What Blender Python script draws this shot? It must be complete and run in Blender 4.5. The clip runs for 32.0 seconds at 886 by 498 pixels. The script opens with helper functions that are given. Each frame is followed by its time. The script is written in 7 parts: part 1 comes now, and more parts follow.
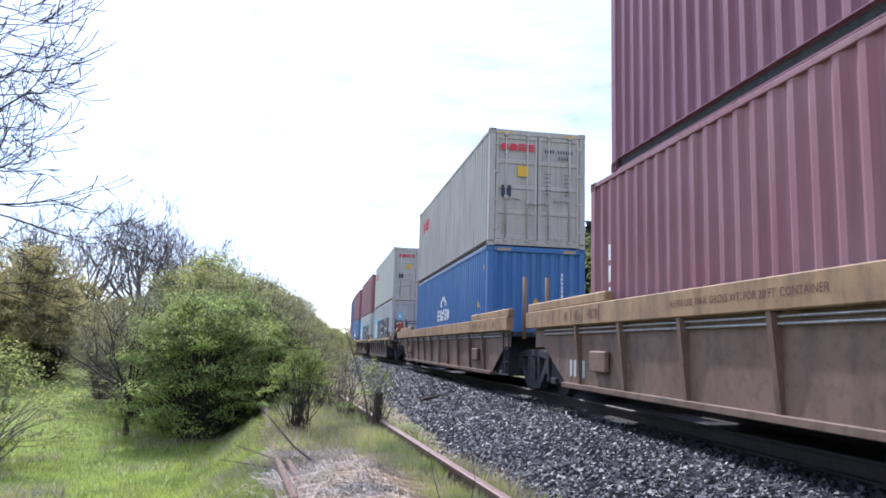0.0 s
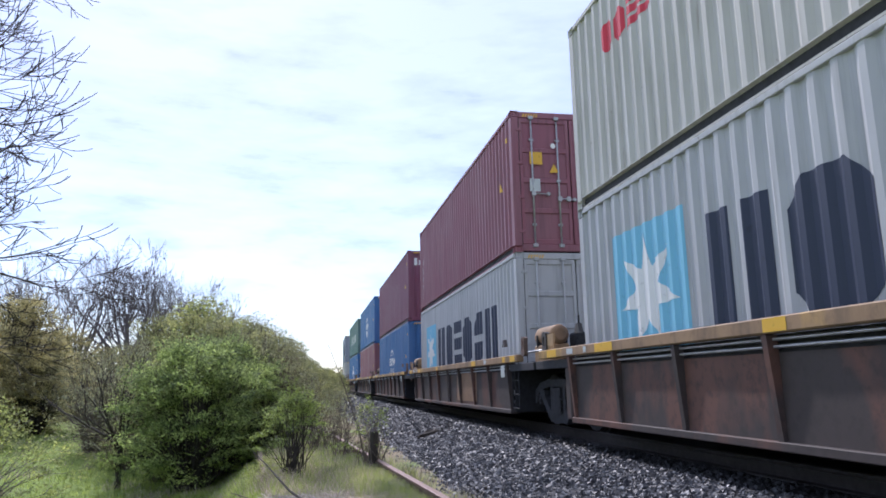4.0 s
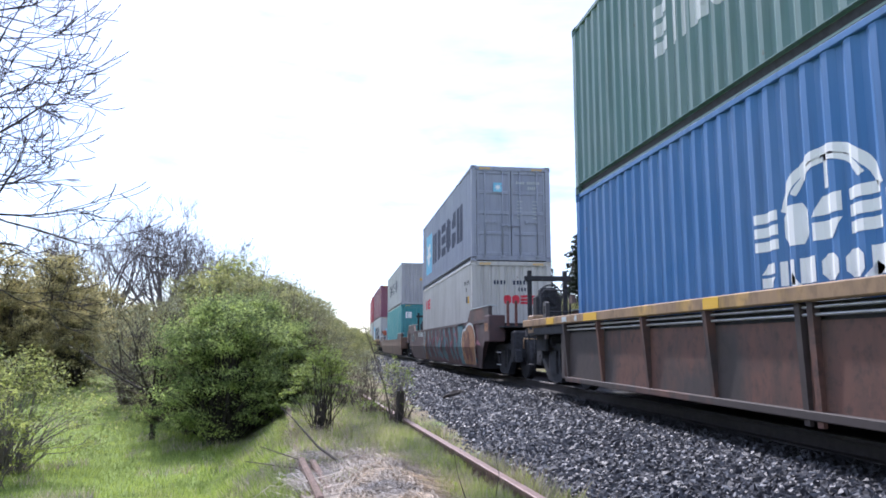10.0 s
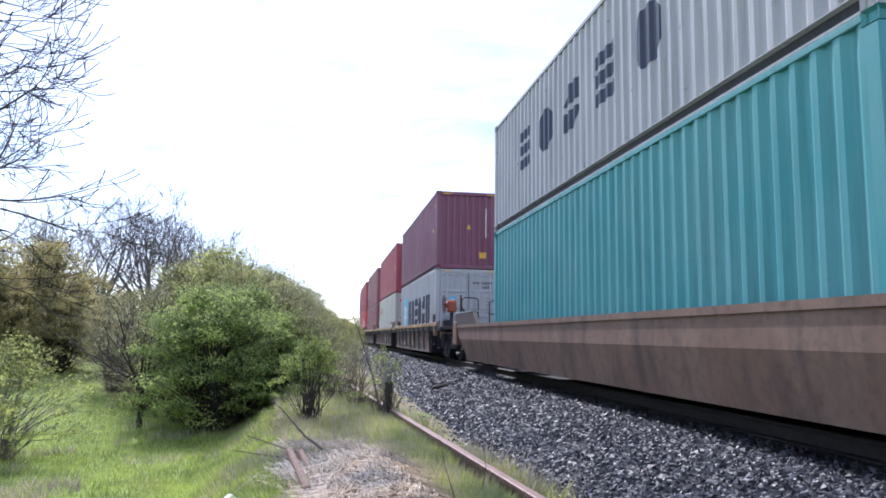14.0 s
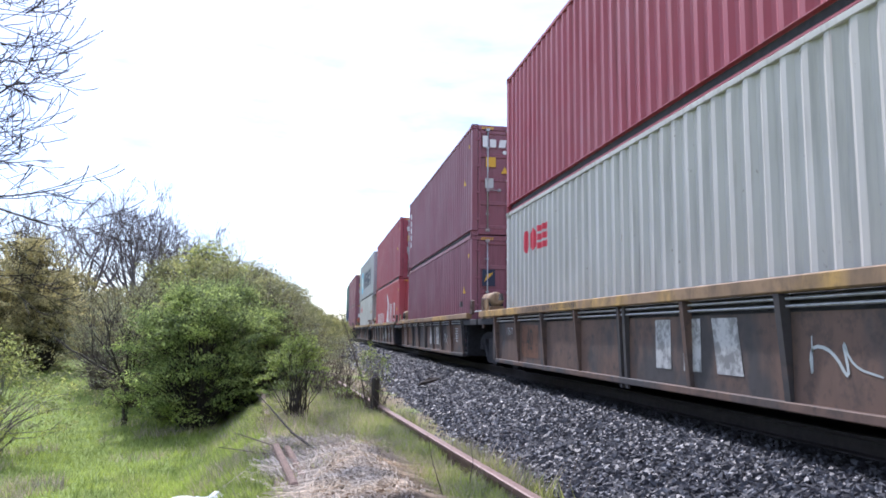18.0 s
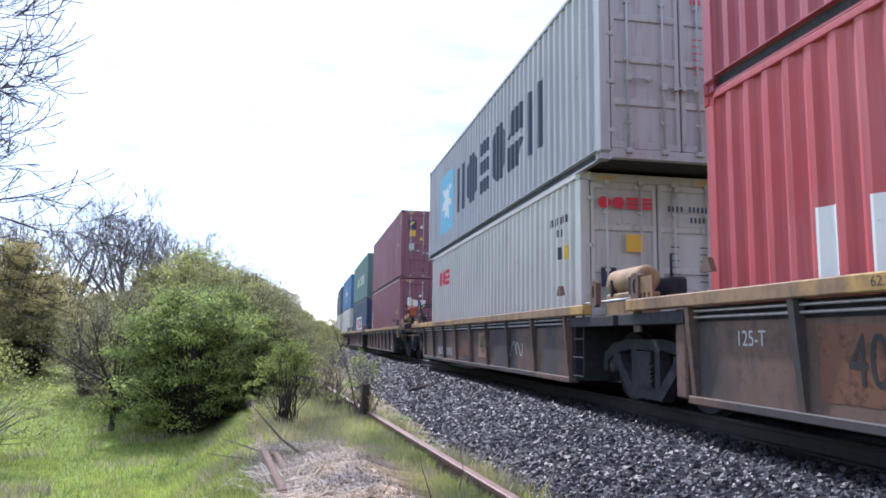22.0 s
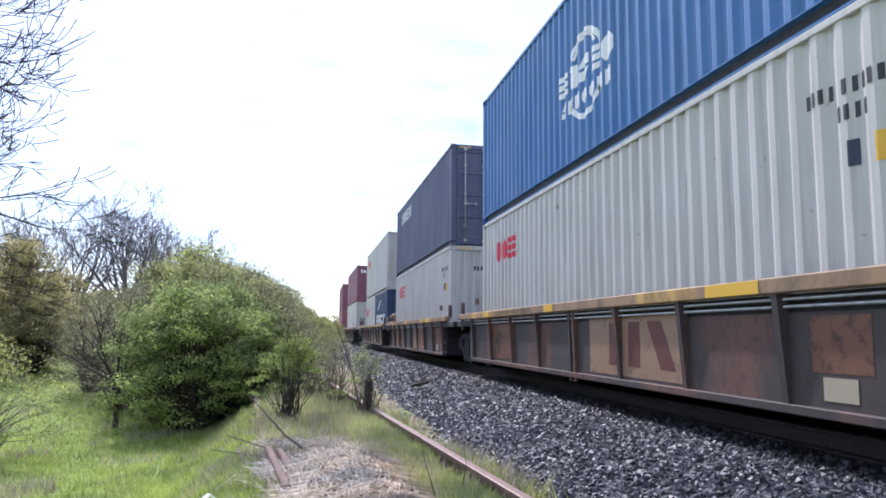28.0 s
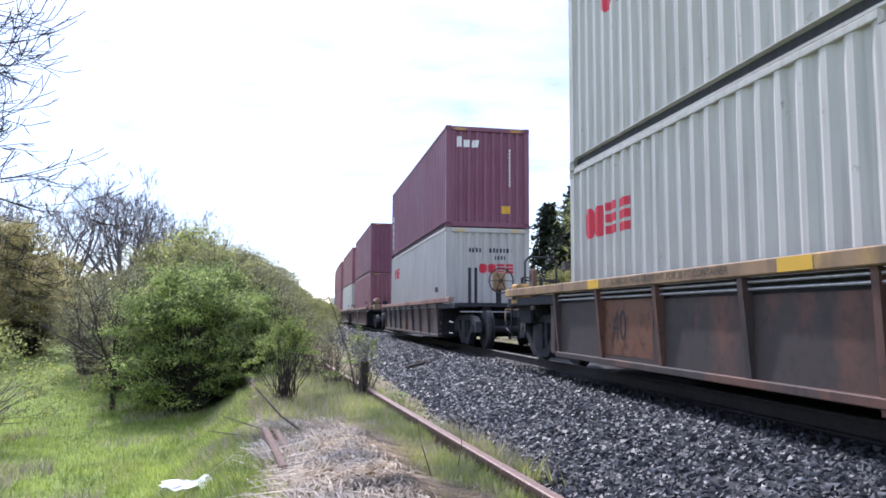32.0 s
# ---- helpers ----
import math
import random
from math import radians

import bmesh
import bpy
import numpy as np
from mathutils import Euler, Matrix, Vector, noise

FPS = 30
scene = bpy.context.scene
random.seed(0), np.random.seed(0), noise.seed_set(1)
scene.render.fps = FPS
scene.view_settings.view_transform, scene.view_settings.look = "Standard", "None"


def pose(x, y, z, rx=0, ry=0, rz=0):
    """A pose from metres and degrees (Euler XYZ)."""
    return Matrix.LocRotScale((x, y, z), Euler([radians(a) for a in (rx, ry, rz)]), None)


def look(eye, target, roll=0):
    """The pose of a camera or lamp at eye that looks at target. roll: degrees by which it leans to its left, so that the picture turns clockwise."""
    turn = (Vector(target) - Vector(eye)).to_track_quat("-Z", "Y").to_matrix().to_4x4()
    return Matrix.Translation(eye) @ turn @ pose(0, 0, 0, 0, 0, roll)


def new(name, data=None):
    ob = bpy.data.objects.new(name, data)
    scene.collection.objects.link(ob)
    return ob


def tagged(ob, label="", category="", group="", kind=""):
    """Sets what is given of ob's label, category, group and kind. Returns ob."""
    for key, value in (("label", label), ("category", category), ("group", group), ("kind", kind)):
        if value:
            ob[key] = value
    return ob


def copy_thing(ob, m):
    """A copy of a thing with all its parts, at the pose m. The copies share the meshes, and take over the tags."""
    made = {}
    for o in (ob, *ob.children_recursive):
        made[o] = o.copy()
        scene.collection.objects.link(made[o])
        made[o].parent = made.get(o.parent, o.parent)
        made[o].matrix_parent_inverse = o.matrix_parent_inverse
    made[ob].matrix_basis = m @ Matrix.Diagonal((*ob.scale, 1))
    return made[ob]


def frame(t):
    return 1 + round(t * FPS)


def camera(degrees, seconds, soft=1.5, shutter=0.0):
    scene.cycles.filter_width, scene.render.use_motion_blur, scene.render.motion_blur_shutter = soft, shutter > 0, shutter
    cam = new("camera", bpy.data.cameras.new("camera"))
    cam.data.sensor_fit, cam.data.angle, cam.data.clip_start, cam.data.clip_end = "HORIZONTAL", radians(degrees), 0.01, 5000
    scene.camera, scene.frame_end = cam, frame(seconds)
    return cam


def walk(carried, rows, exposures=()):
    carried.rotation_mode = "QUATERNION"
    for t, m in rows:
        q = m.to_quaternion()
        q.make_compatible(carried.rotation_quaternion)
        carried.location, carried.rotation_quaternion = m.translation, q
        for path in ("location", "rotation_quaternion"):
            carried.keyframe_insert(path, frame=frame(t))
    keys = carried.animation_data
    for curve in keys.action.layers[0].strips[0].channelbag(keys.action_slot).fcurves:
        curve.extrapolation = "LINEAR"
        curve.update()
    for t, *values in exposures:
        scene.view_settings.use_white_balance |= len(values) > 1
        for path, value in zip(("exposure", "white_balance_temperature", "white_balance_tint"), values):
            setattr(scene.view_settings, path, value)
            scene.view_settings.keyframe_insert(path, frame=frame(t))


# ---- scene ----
# camera: held by hand beside the overgrown siding
cam = camera(63.46, 32.0, 1.75)
PATH = [
    (0, pose(-5.14, 0, 0.78, 97.87, -1.66, -9.96)),
    (0.5, pose(-5.14, 0, 0.78, 97.56, -1.45, -10.28)),
    (1, pose(-5.14, 0, 0.78, 98.14, -1.15, -10.64)),
    (1.5, pose(-5.14, 0, 0.78, 98.32, 0.54, -11.46)),
    (2, pose(-5.14, 0, 0.78, 98.98, 1.18, -11.37)),
    (2.5, pose(-5.14, 0, 0.78, 99.56, 1.28, -10.68)),
    (3, pose(-5.14, 0, 0.78, 100.25, 1.46, -9.76)),
    (3.5, pose(-5.14, 0, 0.78, 100.50, 1.20, -10.32)),
    (5.5, pose(-5.14, 0, 0.78, 100.69, 0.90, -10.39)),
    (6, pose(-5.14, 0, 0.78, 100.01, -0.07, -8.85)),
    (6.5, pose(-5.14, 0, 0.78, 99.23, -0.36, -6.60)),
    (7, pose(-5.14, 0, 0.78, 98.83, -0.66, -7.02)),
    (7.5, pose(-5.14, 0, 0.78, 97.88, 0.41, -7.49)),
    (8, pose(-5.14, 0, 0.78, 98.09, -0.35, -8.23)),
    (8.5, pose(-5.14, 0, 0.78, 98.08, -0.67, -7.81)),
    (9, pose(-5.14, 0, 0.78, 97.68, -0.39, -8.86)),
    (9.5, pose(-5.14, 0, 0.78, 97.49, -0.17, -8.73)),
    (10, pose(-5.14, 0, 0.78, 97.60, -0.03, -8.38)),
    (10.5, pose(-5.14, 0, 0.78, 98.43, -0.34, -8.53)),
    (11, pose(-5.14, 0, 0.78, 98.36, -0.42, -8.42)),
    (11.5, pose(-5.14, 0, 0.78, 97.38, -0.27, -7.44)),
    (12, pose(-5.14, 0, 0.78, 96.63, -0.73, -8.00)),
    (12.5, pose(-5.14, 0, 0.78, 96.80, -1.13, -8.76)),
    (13, pose(-5.14, 0, 0.78, 96.61, -0.78, -8.87)),
    (13.5, pose(-5.14, 0, 0.78, 96.94, -0.86, -9.17)),
    (15.5, pose(-5.14, 0, 0.78, 96.95, -0.52, -9.48)),
    (16, pose(-5.14, 0, 0.78, 96.51, -0.74, -9.74)),
    (16.5, pose(-5.14, 0, 0.78, 96.37, -0.58, -9.90)),
    (17, pose(-5.14, 0, 0.78, 96.90, -0.60, -9.98)),
    (17.5, pose(-5.14, 0, 0.78, 96.91, -0.61, -10.28)),
    (18, pose(-5.14, 0, 0.78, 96.64, -0.60, -10.27)),
    (18.5, pose(-5.14, 0, 0.78, 96.37, -0.60, -10.34)),
    (19, pose(-5.14, 0, 0.78, 96.28, -0.71, -10.24)),
    (19.5, pose(-5.14, 0, 0.78, 96.38, -0.67, -10.61)),
    (20, pose(-5.14, 0, 0.78, 96.37, -0.56, -10.82)),
    (20.5, pose(-5.14, 0, 0.78, 96.45, -0.60, -10.47)),
    (21, pose(-5.14, 0, 0.78, 96.44, -0.63, -10.44)),
    (21.5, pose(-5.14, 0, 0.78, 96.68, -0.62, -10.70)),
    (22, pose(-5.14, 0, 0.78, 97.13, -0.76, -11.03)),
    (22.5, pose(-5.14, 0, 0.78, 97.32, -0.78, -10.77)),
    (23, pose(-5.14, 0, 0.78, 97.51, -0.56, -10.69)),
    (23.5, pose(-5.14, 0, 0.78, 97.91, -0.57, -10.60)),
    (24, pose(-5.14, 0, 0.78, 97.30, -0.57, -10.48)),
    (24.5, pose(-5.14, 0, 0.78, 96.94, -0.86, -10.60)),
    (26.5, pose(-5.14, 0, 0.78, 97.20, -0.91, -10.87)),
    (27, pose(-5.14, 0, 0.78, 96.79, -0.54, -10.68)),
    (27.5, pose(-5.14, 0, 0.78, 96.83, -0.46, -10.77)),
    (28, pose(-5.14, 0, 0.78, 96.77, -0.48, -10.83)),
    (28.5, pose(-5.14, 0, 0.78, 96.65, -0.34, -10.86)),
    (29, pose(-5.14, 0, 0.78, 96.64, -0.50, -10.52)),
    (29.5, pose(-5.14, 0, 0.78, 96.63, -0.89, -10.26)),
    (30, pose(-5.14, 0, 0.78, 95.88, -0.94, -9.64)),
    (30.5, pose(-5.14, 0, 0.78, 95.76, -0.92, -10.13)),
    (31, pose(-5.14, 0, 0.78, 95.04, -0.42, -10.55)),
    (31.5, pose(-5.14, 0, 0.78, 95.37, -0.41, -11.26)),
    (32, pose(-5.14, 0, 0.78, 95.31, -0.32, -11.19)),
]
EXPOSURES = [(t, e, 5950, 20) for t, e in ((0, 0.12), (1, 0.12), (2, 0.0), (3, -0.2), (4.5, -0.24), (6, -0.15), (7, 0.02), (8, 0.12), (32, 0.12))]
walk(cam, PATH, EXPOSURES)

# ---- light: hazy spring sun ahead of the camera, broken cloud ----
SUN_AZ, SUN_EL = -15.0, 48.0
world = bpy.data.worlds.new("sky")
scene.world = world
world.use_nodes = True
wn, wl = world.node_tree.nodes, world.node_tree.links
wn.clear()
w_out = wn.new("ShaderNodeOutputWorld")
w_bg = wn.new("ShaderNodeBackground")
w_sky = wn.new("ShaderNodeTexSky")
w_sky.sky_type = "NISHITA"
w_sky.sun_disc = False
w_sky.sun_elevation, w_sky.sun_rotation = radians(SUN_EL), radians(SUN_AZ)
w_sky.air_density, w_sky.dust_density = 0.9, 0.4
w_co = wn.new("ShaderNodeTexCoord")
w_map = wn.new("ShaderNodeMapping")
w_map.inputs["Scale"].default_value = (2.2, 2.2, 9.0)
w_noise = wn.new("ShaderNodeTexNoise")
w_noise.inputs["Scale"].default_value = 2.9
w_noise.inputs["Detail"].default_value = 7.0
w_noise.inputs["Roughness"].default_value = 0.58
w_ramp = wn.new("ShaderNodeValToRGB")
w_ramp.color_ramp.elements[0].position, w_ramp.color_ramp.elements[1].position = 0.49, 0.84
w_ramp.color_ramp.elements[0].color = (0.10, 0.10, 0.10, 1)
w_ramp.color_ramp.elements.new(0.64).color = (0.66, 0.66, 0.66, 1)
w_cloud = wn.new("ShaderNodeMix")
w_cloud.data_type = "RGBA"
w_white = wn.new("ShaderNodeMix")
w_white.data_type, w_white.blend_type = "RGBA", "ADD"
w_white.inputs["Factor"].default_value = 1.0
w_white.inputs["B"].default_value = (4.6, 4.9, 5.4, 1)
wl.new(w_sky.outputs["Color"], w_white.inputs["A"])
wl.new(w_white.outputs["Result"], w_cloud.inputs["B"])
wl.new(w_co.outputs["Generated"], w_map.inputs["Vector"])
wl.new(w_map.outputs["Vector"], w_noise.inputs["Vector"])
w_sep = wn.new("ShaderNodeSeparateXYZ")
wl.new(w_co.outputs["Generated"], w_sep.inputs["Vector"])
w_thick = wn.new("ShaderNodeMath")
w_thick.operation = "MULTIPLY_ADD"
w_thick.inputs[1].default_value = 0.66
wl.new(w_sep.outputs["Z"], w_thick.inputs[0])
wl.new(w_noise.outputs["Fac"], w_thick.inputs[2])
wl.new(w_thick.outputs["Value"], w_ramp.inputs["Fac"])
wl.new(w_ramp.outputs["Color"], w_cloud.inputs["Factor"])
w_veil = wn.new("ShaderNodeMix")
w_veil.data_type, w_veil.blend_type = "RGBA", "ADD"
w_veil.inputs["Factor"].default_value = 1.0
w_veil.inputs["B"].default_value = (1.7, 1.7, 1.9, 1)
wl.new(w_sky.outputs["Color"], w_veil.inputs["A"])
wl.new(w_veil.outputs["Result"], w_cloud.inputs["A"])
wl.new(w_cloud.outputs["Result"], w_bg.inputs["Color"])
w_bg.inputs["Strength"].default_value = 0.135
wl.new(w_bg.outputs["Background"], w_out.inputs["Surface"])

sun_data = bpy.data.lights.new("sun", "SUN")
sun_data.energy, sun_data.angle, sun_data.color = 4.0, radians(2.0), (1.0, 0.965, 0.915)
sun = new("sun", sun_data)
sx = math.sin(radians(SUN_AZ)) * math.cos(radians(SUN_EL))
sy = math.cos(radians(SUN_AZ)) * math.cos(radians(SUN_EL))
sun.matrix_world = look((sx * 60, sy * 60, math.sin(radians(SUN_EL)) * 60), (0, 0, 0))


# ---- materials ----
def material(name):
    m = bpy.data.materials.new(name)
    m.use_nodes = True
    return m, m.node_tree.nodes, m.node_tree.links, m.node_tree.nodes["Principled BSDF"]


def noise_node(n, l, scale, detail=4.0, rough=0.55, stretch=None, space="Object"):
    co = n.new("ShaderNodeTexCoord")
    tex = n.new("ShaderNodeTexNoise")
    tex.inputs["Scale"].default_value = scale
    tex.inputs["Detail"].default_value = detail
    tex.inputs["Roughness"].default_value = rough
    mp = n.new("ShaderNodeMapping")
    if stretch:
        mp.inputs["Scale"].default_value = stretch
    info = n.new("ShaderNodeObjectInfo")
    off = n.new("ShaderNodeVectorMath")
    off.operation = "SCALE"
    off.inputs[0].default_value = (37.0, 53.0, 71.0)
    l.new(info.outputs["Random"], off.inputs["Scale"])
    l.new(co.outputs[space], mp.inputs["Vector"])
    l.new(off.outputs["Vector"], mp.inputs["Location"])
    l.new(mp.outputs["Vector"], tex.inputs["Vector"])
    return tex.outputs["Fac"]


def ramp(n, l, fac, stops):
    r = n.new("ShaderNodeValToRGB")
    e = r.color_ramp.elements
    while len(e) < len(stops):
        e.new(0.5)
    for k, (p, c) in zip(e, stops):
        k.position = p
        k.color = (*c, 1) if len(c) == 3 else c
    l.new(fac, r.inputs["Fac"])
    return r.outputs["Color"]


def mix(n, l, fac, a, b, blend="MIX"):
    m = n.new("ShaderNodeMix")
    m.data_type, m.blend_type = "RGBA", blend
    for sock, v in (("Factor", fac), ("A", a), ("B", b)):
        if isinstance(v, (int, float)):
            m.inputs[sock].default_value = v
        elif isinstance(v, tuple):
            m.inputs[sock].default_value = (*v, 1)
        else:
            l.new(v, m.inputs[sock])
    return m.outputs["Result"]


def bump(n, l, b, height, strength=0.3, dist=0.01):
    u = n.new("ShaderNodeBump")
    u.inputs["Strength"].default_value, u.inputs["Distance"].default_value = strength, dist
    l.new(height, u.inputs["Height"])
    l.new(u.outputs["Normal"], b.inputs["Normal"])


def scaled(c, k):
    return tuple(min(1.0, v * k) for v in c)


def painted(name, colour, rust=0.3, rough=0.5, fade=0.25, streak=0.5):
    """Weathered paint on steel: faded patches, vertical grime, rust flecks and a few scuffs."""
    m, n, l, b = material(name)
    big = noise_node(n, l, 0.7, 3)
    grime = noise_node(n, l, 1.0, 6, 0.62, (9.0, 9.0, 0.55))
    fleck = noise_node(n, l, 5.5, 7, 0.68)
    fine = noise_node(n, l, 45.0, 3)
    grey = tuple(0.55 * v + 0.45 * sum(colour) / 3 for v in colour)
    c = mix(n, l, ramp(n, l, big, [(0.35, (0, 0, 0)), (0.7, (fade * 1.6,) * 3)]), colour, scaled(grey, 1.35))
    c = mix(n, l, ramp(n, l, grime, [(0.5, (0, 0, 0)), (0.78, (streak,) * 3)]), c, scaled(grey, 0.45))
    c = mix(n, l, ramp(n, l, fleck, [(0.72 - 0.14 * rust, (0, 0, 0)), (0.75, (min(1, 0.4 + rust),) * 3)]), c, (0.10, 0.042, 0.02))
    if rust >= 0.45:
        run = noise_node(n, l, 1.3, 6, 0.6, (7.0, 7.0, 0.45))
        c = mix(n, l, ramp(n, l, run, [(0.63, (0, 0, 0)), (0.76, (rust,) * 3)]), c, (0.17, 0.085, 0.04))
    l.new(c, b.inputs["Base Color"])
    l.new(ramp(n, l, grime, [(0.3, (rough - 0.1,) * 3), (0.8, (min(1, rough + 0.25),) * 3)]), b.inputs["Roughness"])
    b.inputs["Specular IOR Level"].default_value = 0.4
    bump(n, l, b, fine, 0.12, 0.004)
    return m


def patchy(name, base, other, cover, dirt=(0.05, 0.04, 0.035), rough=0.7):
    """Old paint worn through along its length to another coat, with grime on top."""
    m, n, l, b = material(name)
    along = noise_node(n, l, 0.55, 5, 0.6, (0.6, 1.0, 0.6))
    fine = noise_node(n, l, 9.0, 6, 0.65)
    grime = noise_node(n, l, 1.6, 5, 0.6, (2.0, 2.0, 0.6))
    c = mix(n, l, ramp(n, l, along, [(cover - 0.03, (0, 0, 0)), (cover + 0.04, (1, 1, 1))]), base, other)
    c = mix(n, l, ramp(n, l, fine, [(0.5, (0, 0, 0)), (0.72, (0.75,) * 3)]), c, scaled(base, 0.6))
    c = mix(n, l, ramp(n, l, grime, [(0.46, (0, 0, 0)), (0.74, (0.7,) * 3)]), c, dirt)
    l.new(c, b.inputs["Base Color"])
    b.inputs["Roughness"].default_value = rough
    bump(n, l, b, fine, 0.2, 0.006)
    return m


def plain(name, colour, rough=0.6, metal=0.0, vary=0.25, scale=12.0):
    m, n, l, b = material(name)
    f = noise_node(n, l, scale, 5, 0.6)
    l.new(ramp(n, l, f, [(0.3, scaled(colour, 1 - vary)), (0.7, scaled(colour, 1 + vary))]), b.inputs["Base Color"])
    b.inputs["Roughness"].default_value, b.inputs["Metallic"].default_value = rough, metal
    bump(n, l, b, f, 0.15, 0.004)
    return m


def worn_mark(name, colour, keep=0.62):
    """Stencilled paint that has chipped and dulled."""
    m, n, l, b = material(name)
    f = noise_node(n, l, 7.0, 6, 0.7)
    l.new(ramp(n, l, f, [(keep, colour), (keep + 0.12, scaled(colour, 0.45))]), b.inputs["Base Color"])
    b.inputs["Roughness"].default_value = 0.55
    return m


def leafy(name, dark, light, trans=0.45):
    m, n, l, b = material(name)
    geo = n.new("ShaderNodeNewGeometry")
    c = ramp(n, l, geo.outputs["Random Per Island"], [(0.0, dark), (0.55, light), (1.0, scaled(light, 1.35))])
    # shaded and sunlit clumps painted in: cool dark to warm light patches
    clump_shade = n.new("ShaderNodeTexNoise")
    clump_shade.inputs["Scale"].default_value, clump_shade.inputs["Detail"].default_value = 1.9, 3.0
    l.new(geo.outputs["Position"], clump_shade.inputs["Vector"])
    c = mix(n, l, 1.0, c, ramp(n, l, clump_shade.outputs["Fac"], [(0.34, (0.5, 0.54, 0.6)), (0.66, (1.2, 1.15, 1.0))]), "MULTIPLY")
    l.new(c, b.inputs["Base Color"])
    b.inputs["Roughness"].default_value = 0.55
    tr = n.new("ShaderNodeBsdfTranslucent")
    l.new(c, tr.inputs["Color"])
    sh = n.new("ShaderNodeMixShader")
    sh.inputs["Fac"].default_value = trans
    l.new(b.outputs["BSDF"], sh.inputs[1])
    l.new(tr.outputs["BSDF"], sh.inputs[2])
    l.new(sh.outputs["Shader"], n["Material Output"].inputs["Surface"])
    return m


def bark(name, colour):
    m, n, l, b = material(name)
    f = noise_node(n, l, 6.0, 6, 0.7, (4.0, 4.0, 0.8))
    l.new(ramp(n, l, f, [(0.3, scaled(colour, 0.55)), (0.7, scaled(colour, 1.35))]), b.inputs["Base Color"])
    b.inputs["Roughness"].default_value = 0.9
    bump(n, l, b, f, 0.5, 0.02)
    return m


MAROON = painted("maroon_paint", (0.265, 0.095, 0.124), 0.25)
MAROON2 = painted("faded_maroon_paint", (0.285, 0.112, 0.136), 0.3, 0.5, 0.35)
PLUM = painted("plum_paint", (0.220, 0.076, 0.120), 0.2)
RED = painted("red_paint", (0.500, 0.075, 0.085), 0.3)
CRIMSON = painted("crimson_paint", (0.370, 0.066, 0.092), 0.25)
BLUE = painted("blue_paint", (0.044, 0.160, 0.380), 0.25)
NAVY = painted("navy_paint", (0.024, 0.058, 0.135), 0.35)
GREEN = painted("green_paint", (0.110, 0.205, 0.200), 0.4, 0.55, 0.4)
TEAL = painted("teal_paint", (0.052, 0.285, 0.305), 0.3)
GREY = painted("pale_grey_paint", (0.415, 0.424, 0.436), 0.35)
SLATE = painted("slate_grey_paint", (0.270, 0.297, 0.365), 0.35)
OLDGREY = painted("old_grey_paint", (0.375, 0.378, 0.400), 0.55)
CREAM = painted("cream_paint", (0.479, 0.466, 0.429), 0.5)
CREAM2 = painted("stained_cream_paint", (0.432, 0.402, 0.358), 0.55, 0.55, 0.3, 0.6)
INDIGO = painted("indigo_paint", (0.081, 0.092, 0.155), 0.35, 0.5, 0.4)
STEEL = plain("galvanised_steel", (0.42, 0.43, 0.44), 0.45, 0.6)
DARKSTEEL = plain("dusty_cast_steel", (0.032, 0.033, 0.038), 0.9, 0.0, 0.4)
GREASE = plain("greasy_steel", (0.028, 0.028, 0.032), 0.8, 0.0, 0.4)
RUBBER = plain("black_rubber", (0.02, 0.02, 0.02), 0.7)
M_WHITE = worn_mark("white_marking", (0.78, 0.79, 0.78))
M_RED = worn_mark("red_marking", (0.62, 0.03, 0.055))
M_NAVY = worn_mark("navy_marking", (0.022, 0.032, 0.065))
M_SKY = worn_mark("sky_blue_marking", (0.20, 0.52, 0.70))
M_YELLOW = worn_mark("yellow_marking", (0.72, 0.42, 0.04))
M_BLACK = worn_mark("black_marking", (0.025, 0.024, 0.024))
M_TEAL = worn_mark("teal_spray", (0.055, 0.155, 0.19), 0.5)
M_PINK = worn_mark("pink_spray", (0.26, 0.085, 0.125), 0.55)
M_OCHRE = worn_mark("ochre_spray", (0.33, 0.155, 0.075), 0.47)
M_PALE = worn_mark("pale_marking", (0.50, 0.54, 0.53))
M_BROWN = worn_mark("brown_marking", (0.13, 0.045, 0.032))
M_TAN = worn_mark("tan_panel", (0.30, 0.185, 0.115), 0.55)
M_CHIPPED = worn_mark("chipped_white_marking", (0.52, 0.52, 0.50), 0.44)
M_CREAM = worn_mark("cream_plate", (0.40, 0.34, 0.24))
BRAKERED = plain("weathered_orange_red_paint", (0.42, 0.10, 0.055), 0.5, 0.0, 0.3, 6.0)
YELLOWSILL = patchy("worn_yellow_sill", (0.33, 0.21, 0.115), (0.56, 0.34, 0.10), 0.56)
ORANGESILL = patchy("dusty_orange_sill", (0.42, 0.26, 0.13), (0.35, 0.215, 0.115), 0.55)
RUSTPANEL = patchy("rusty_brown_panel", (0.062, 0.047, 0.043), (0.142, 0.068, 0.049), 0.52)
GREYPANEL = patchy("sooty_grey_panel", (0.066, 0.060, 0.059), (0.155, 0.095, 0.070), 0.48)
ORANGEPANEL = patchy("dusty_orange_panel", (0.185, 0.112, 0.080), (0.215, 0.138, 0.100), 0.5)
FLANKPANEL = patchy("grey_brown_panel", (0.098, 0.074, 0.074), (0.089, 0.050, 0.050), 0.5)
TANPART = patchy("dirty_tan_fitting", (0.396, 0.264, 0.144), (0.300, 0.180, 0.096), 0.5)
PINKSILL = patchy("chalky_red_sill", (0.396, 0.240, 0.192), (0.288, 0.144, 0.108), 0.5)


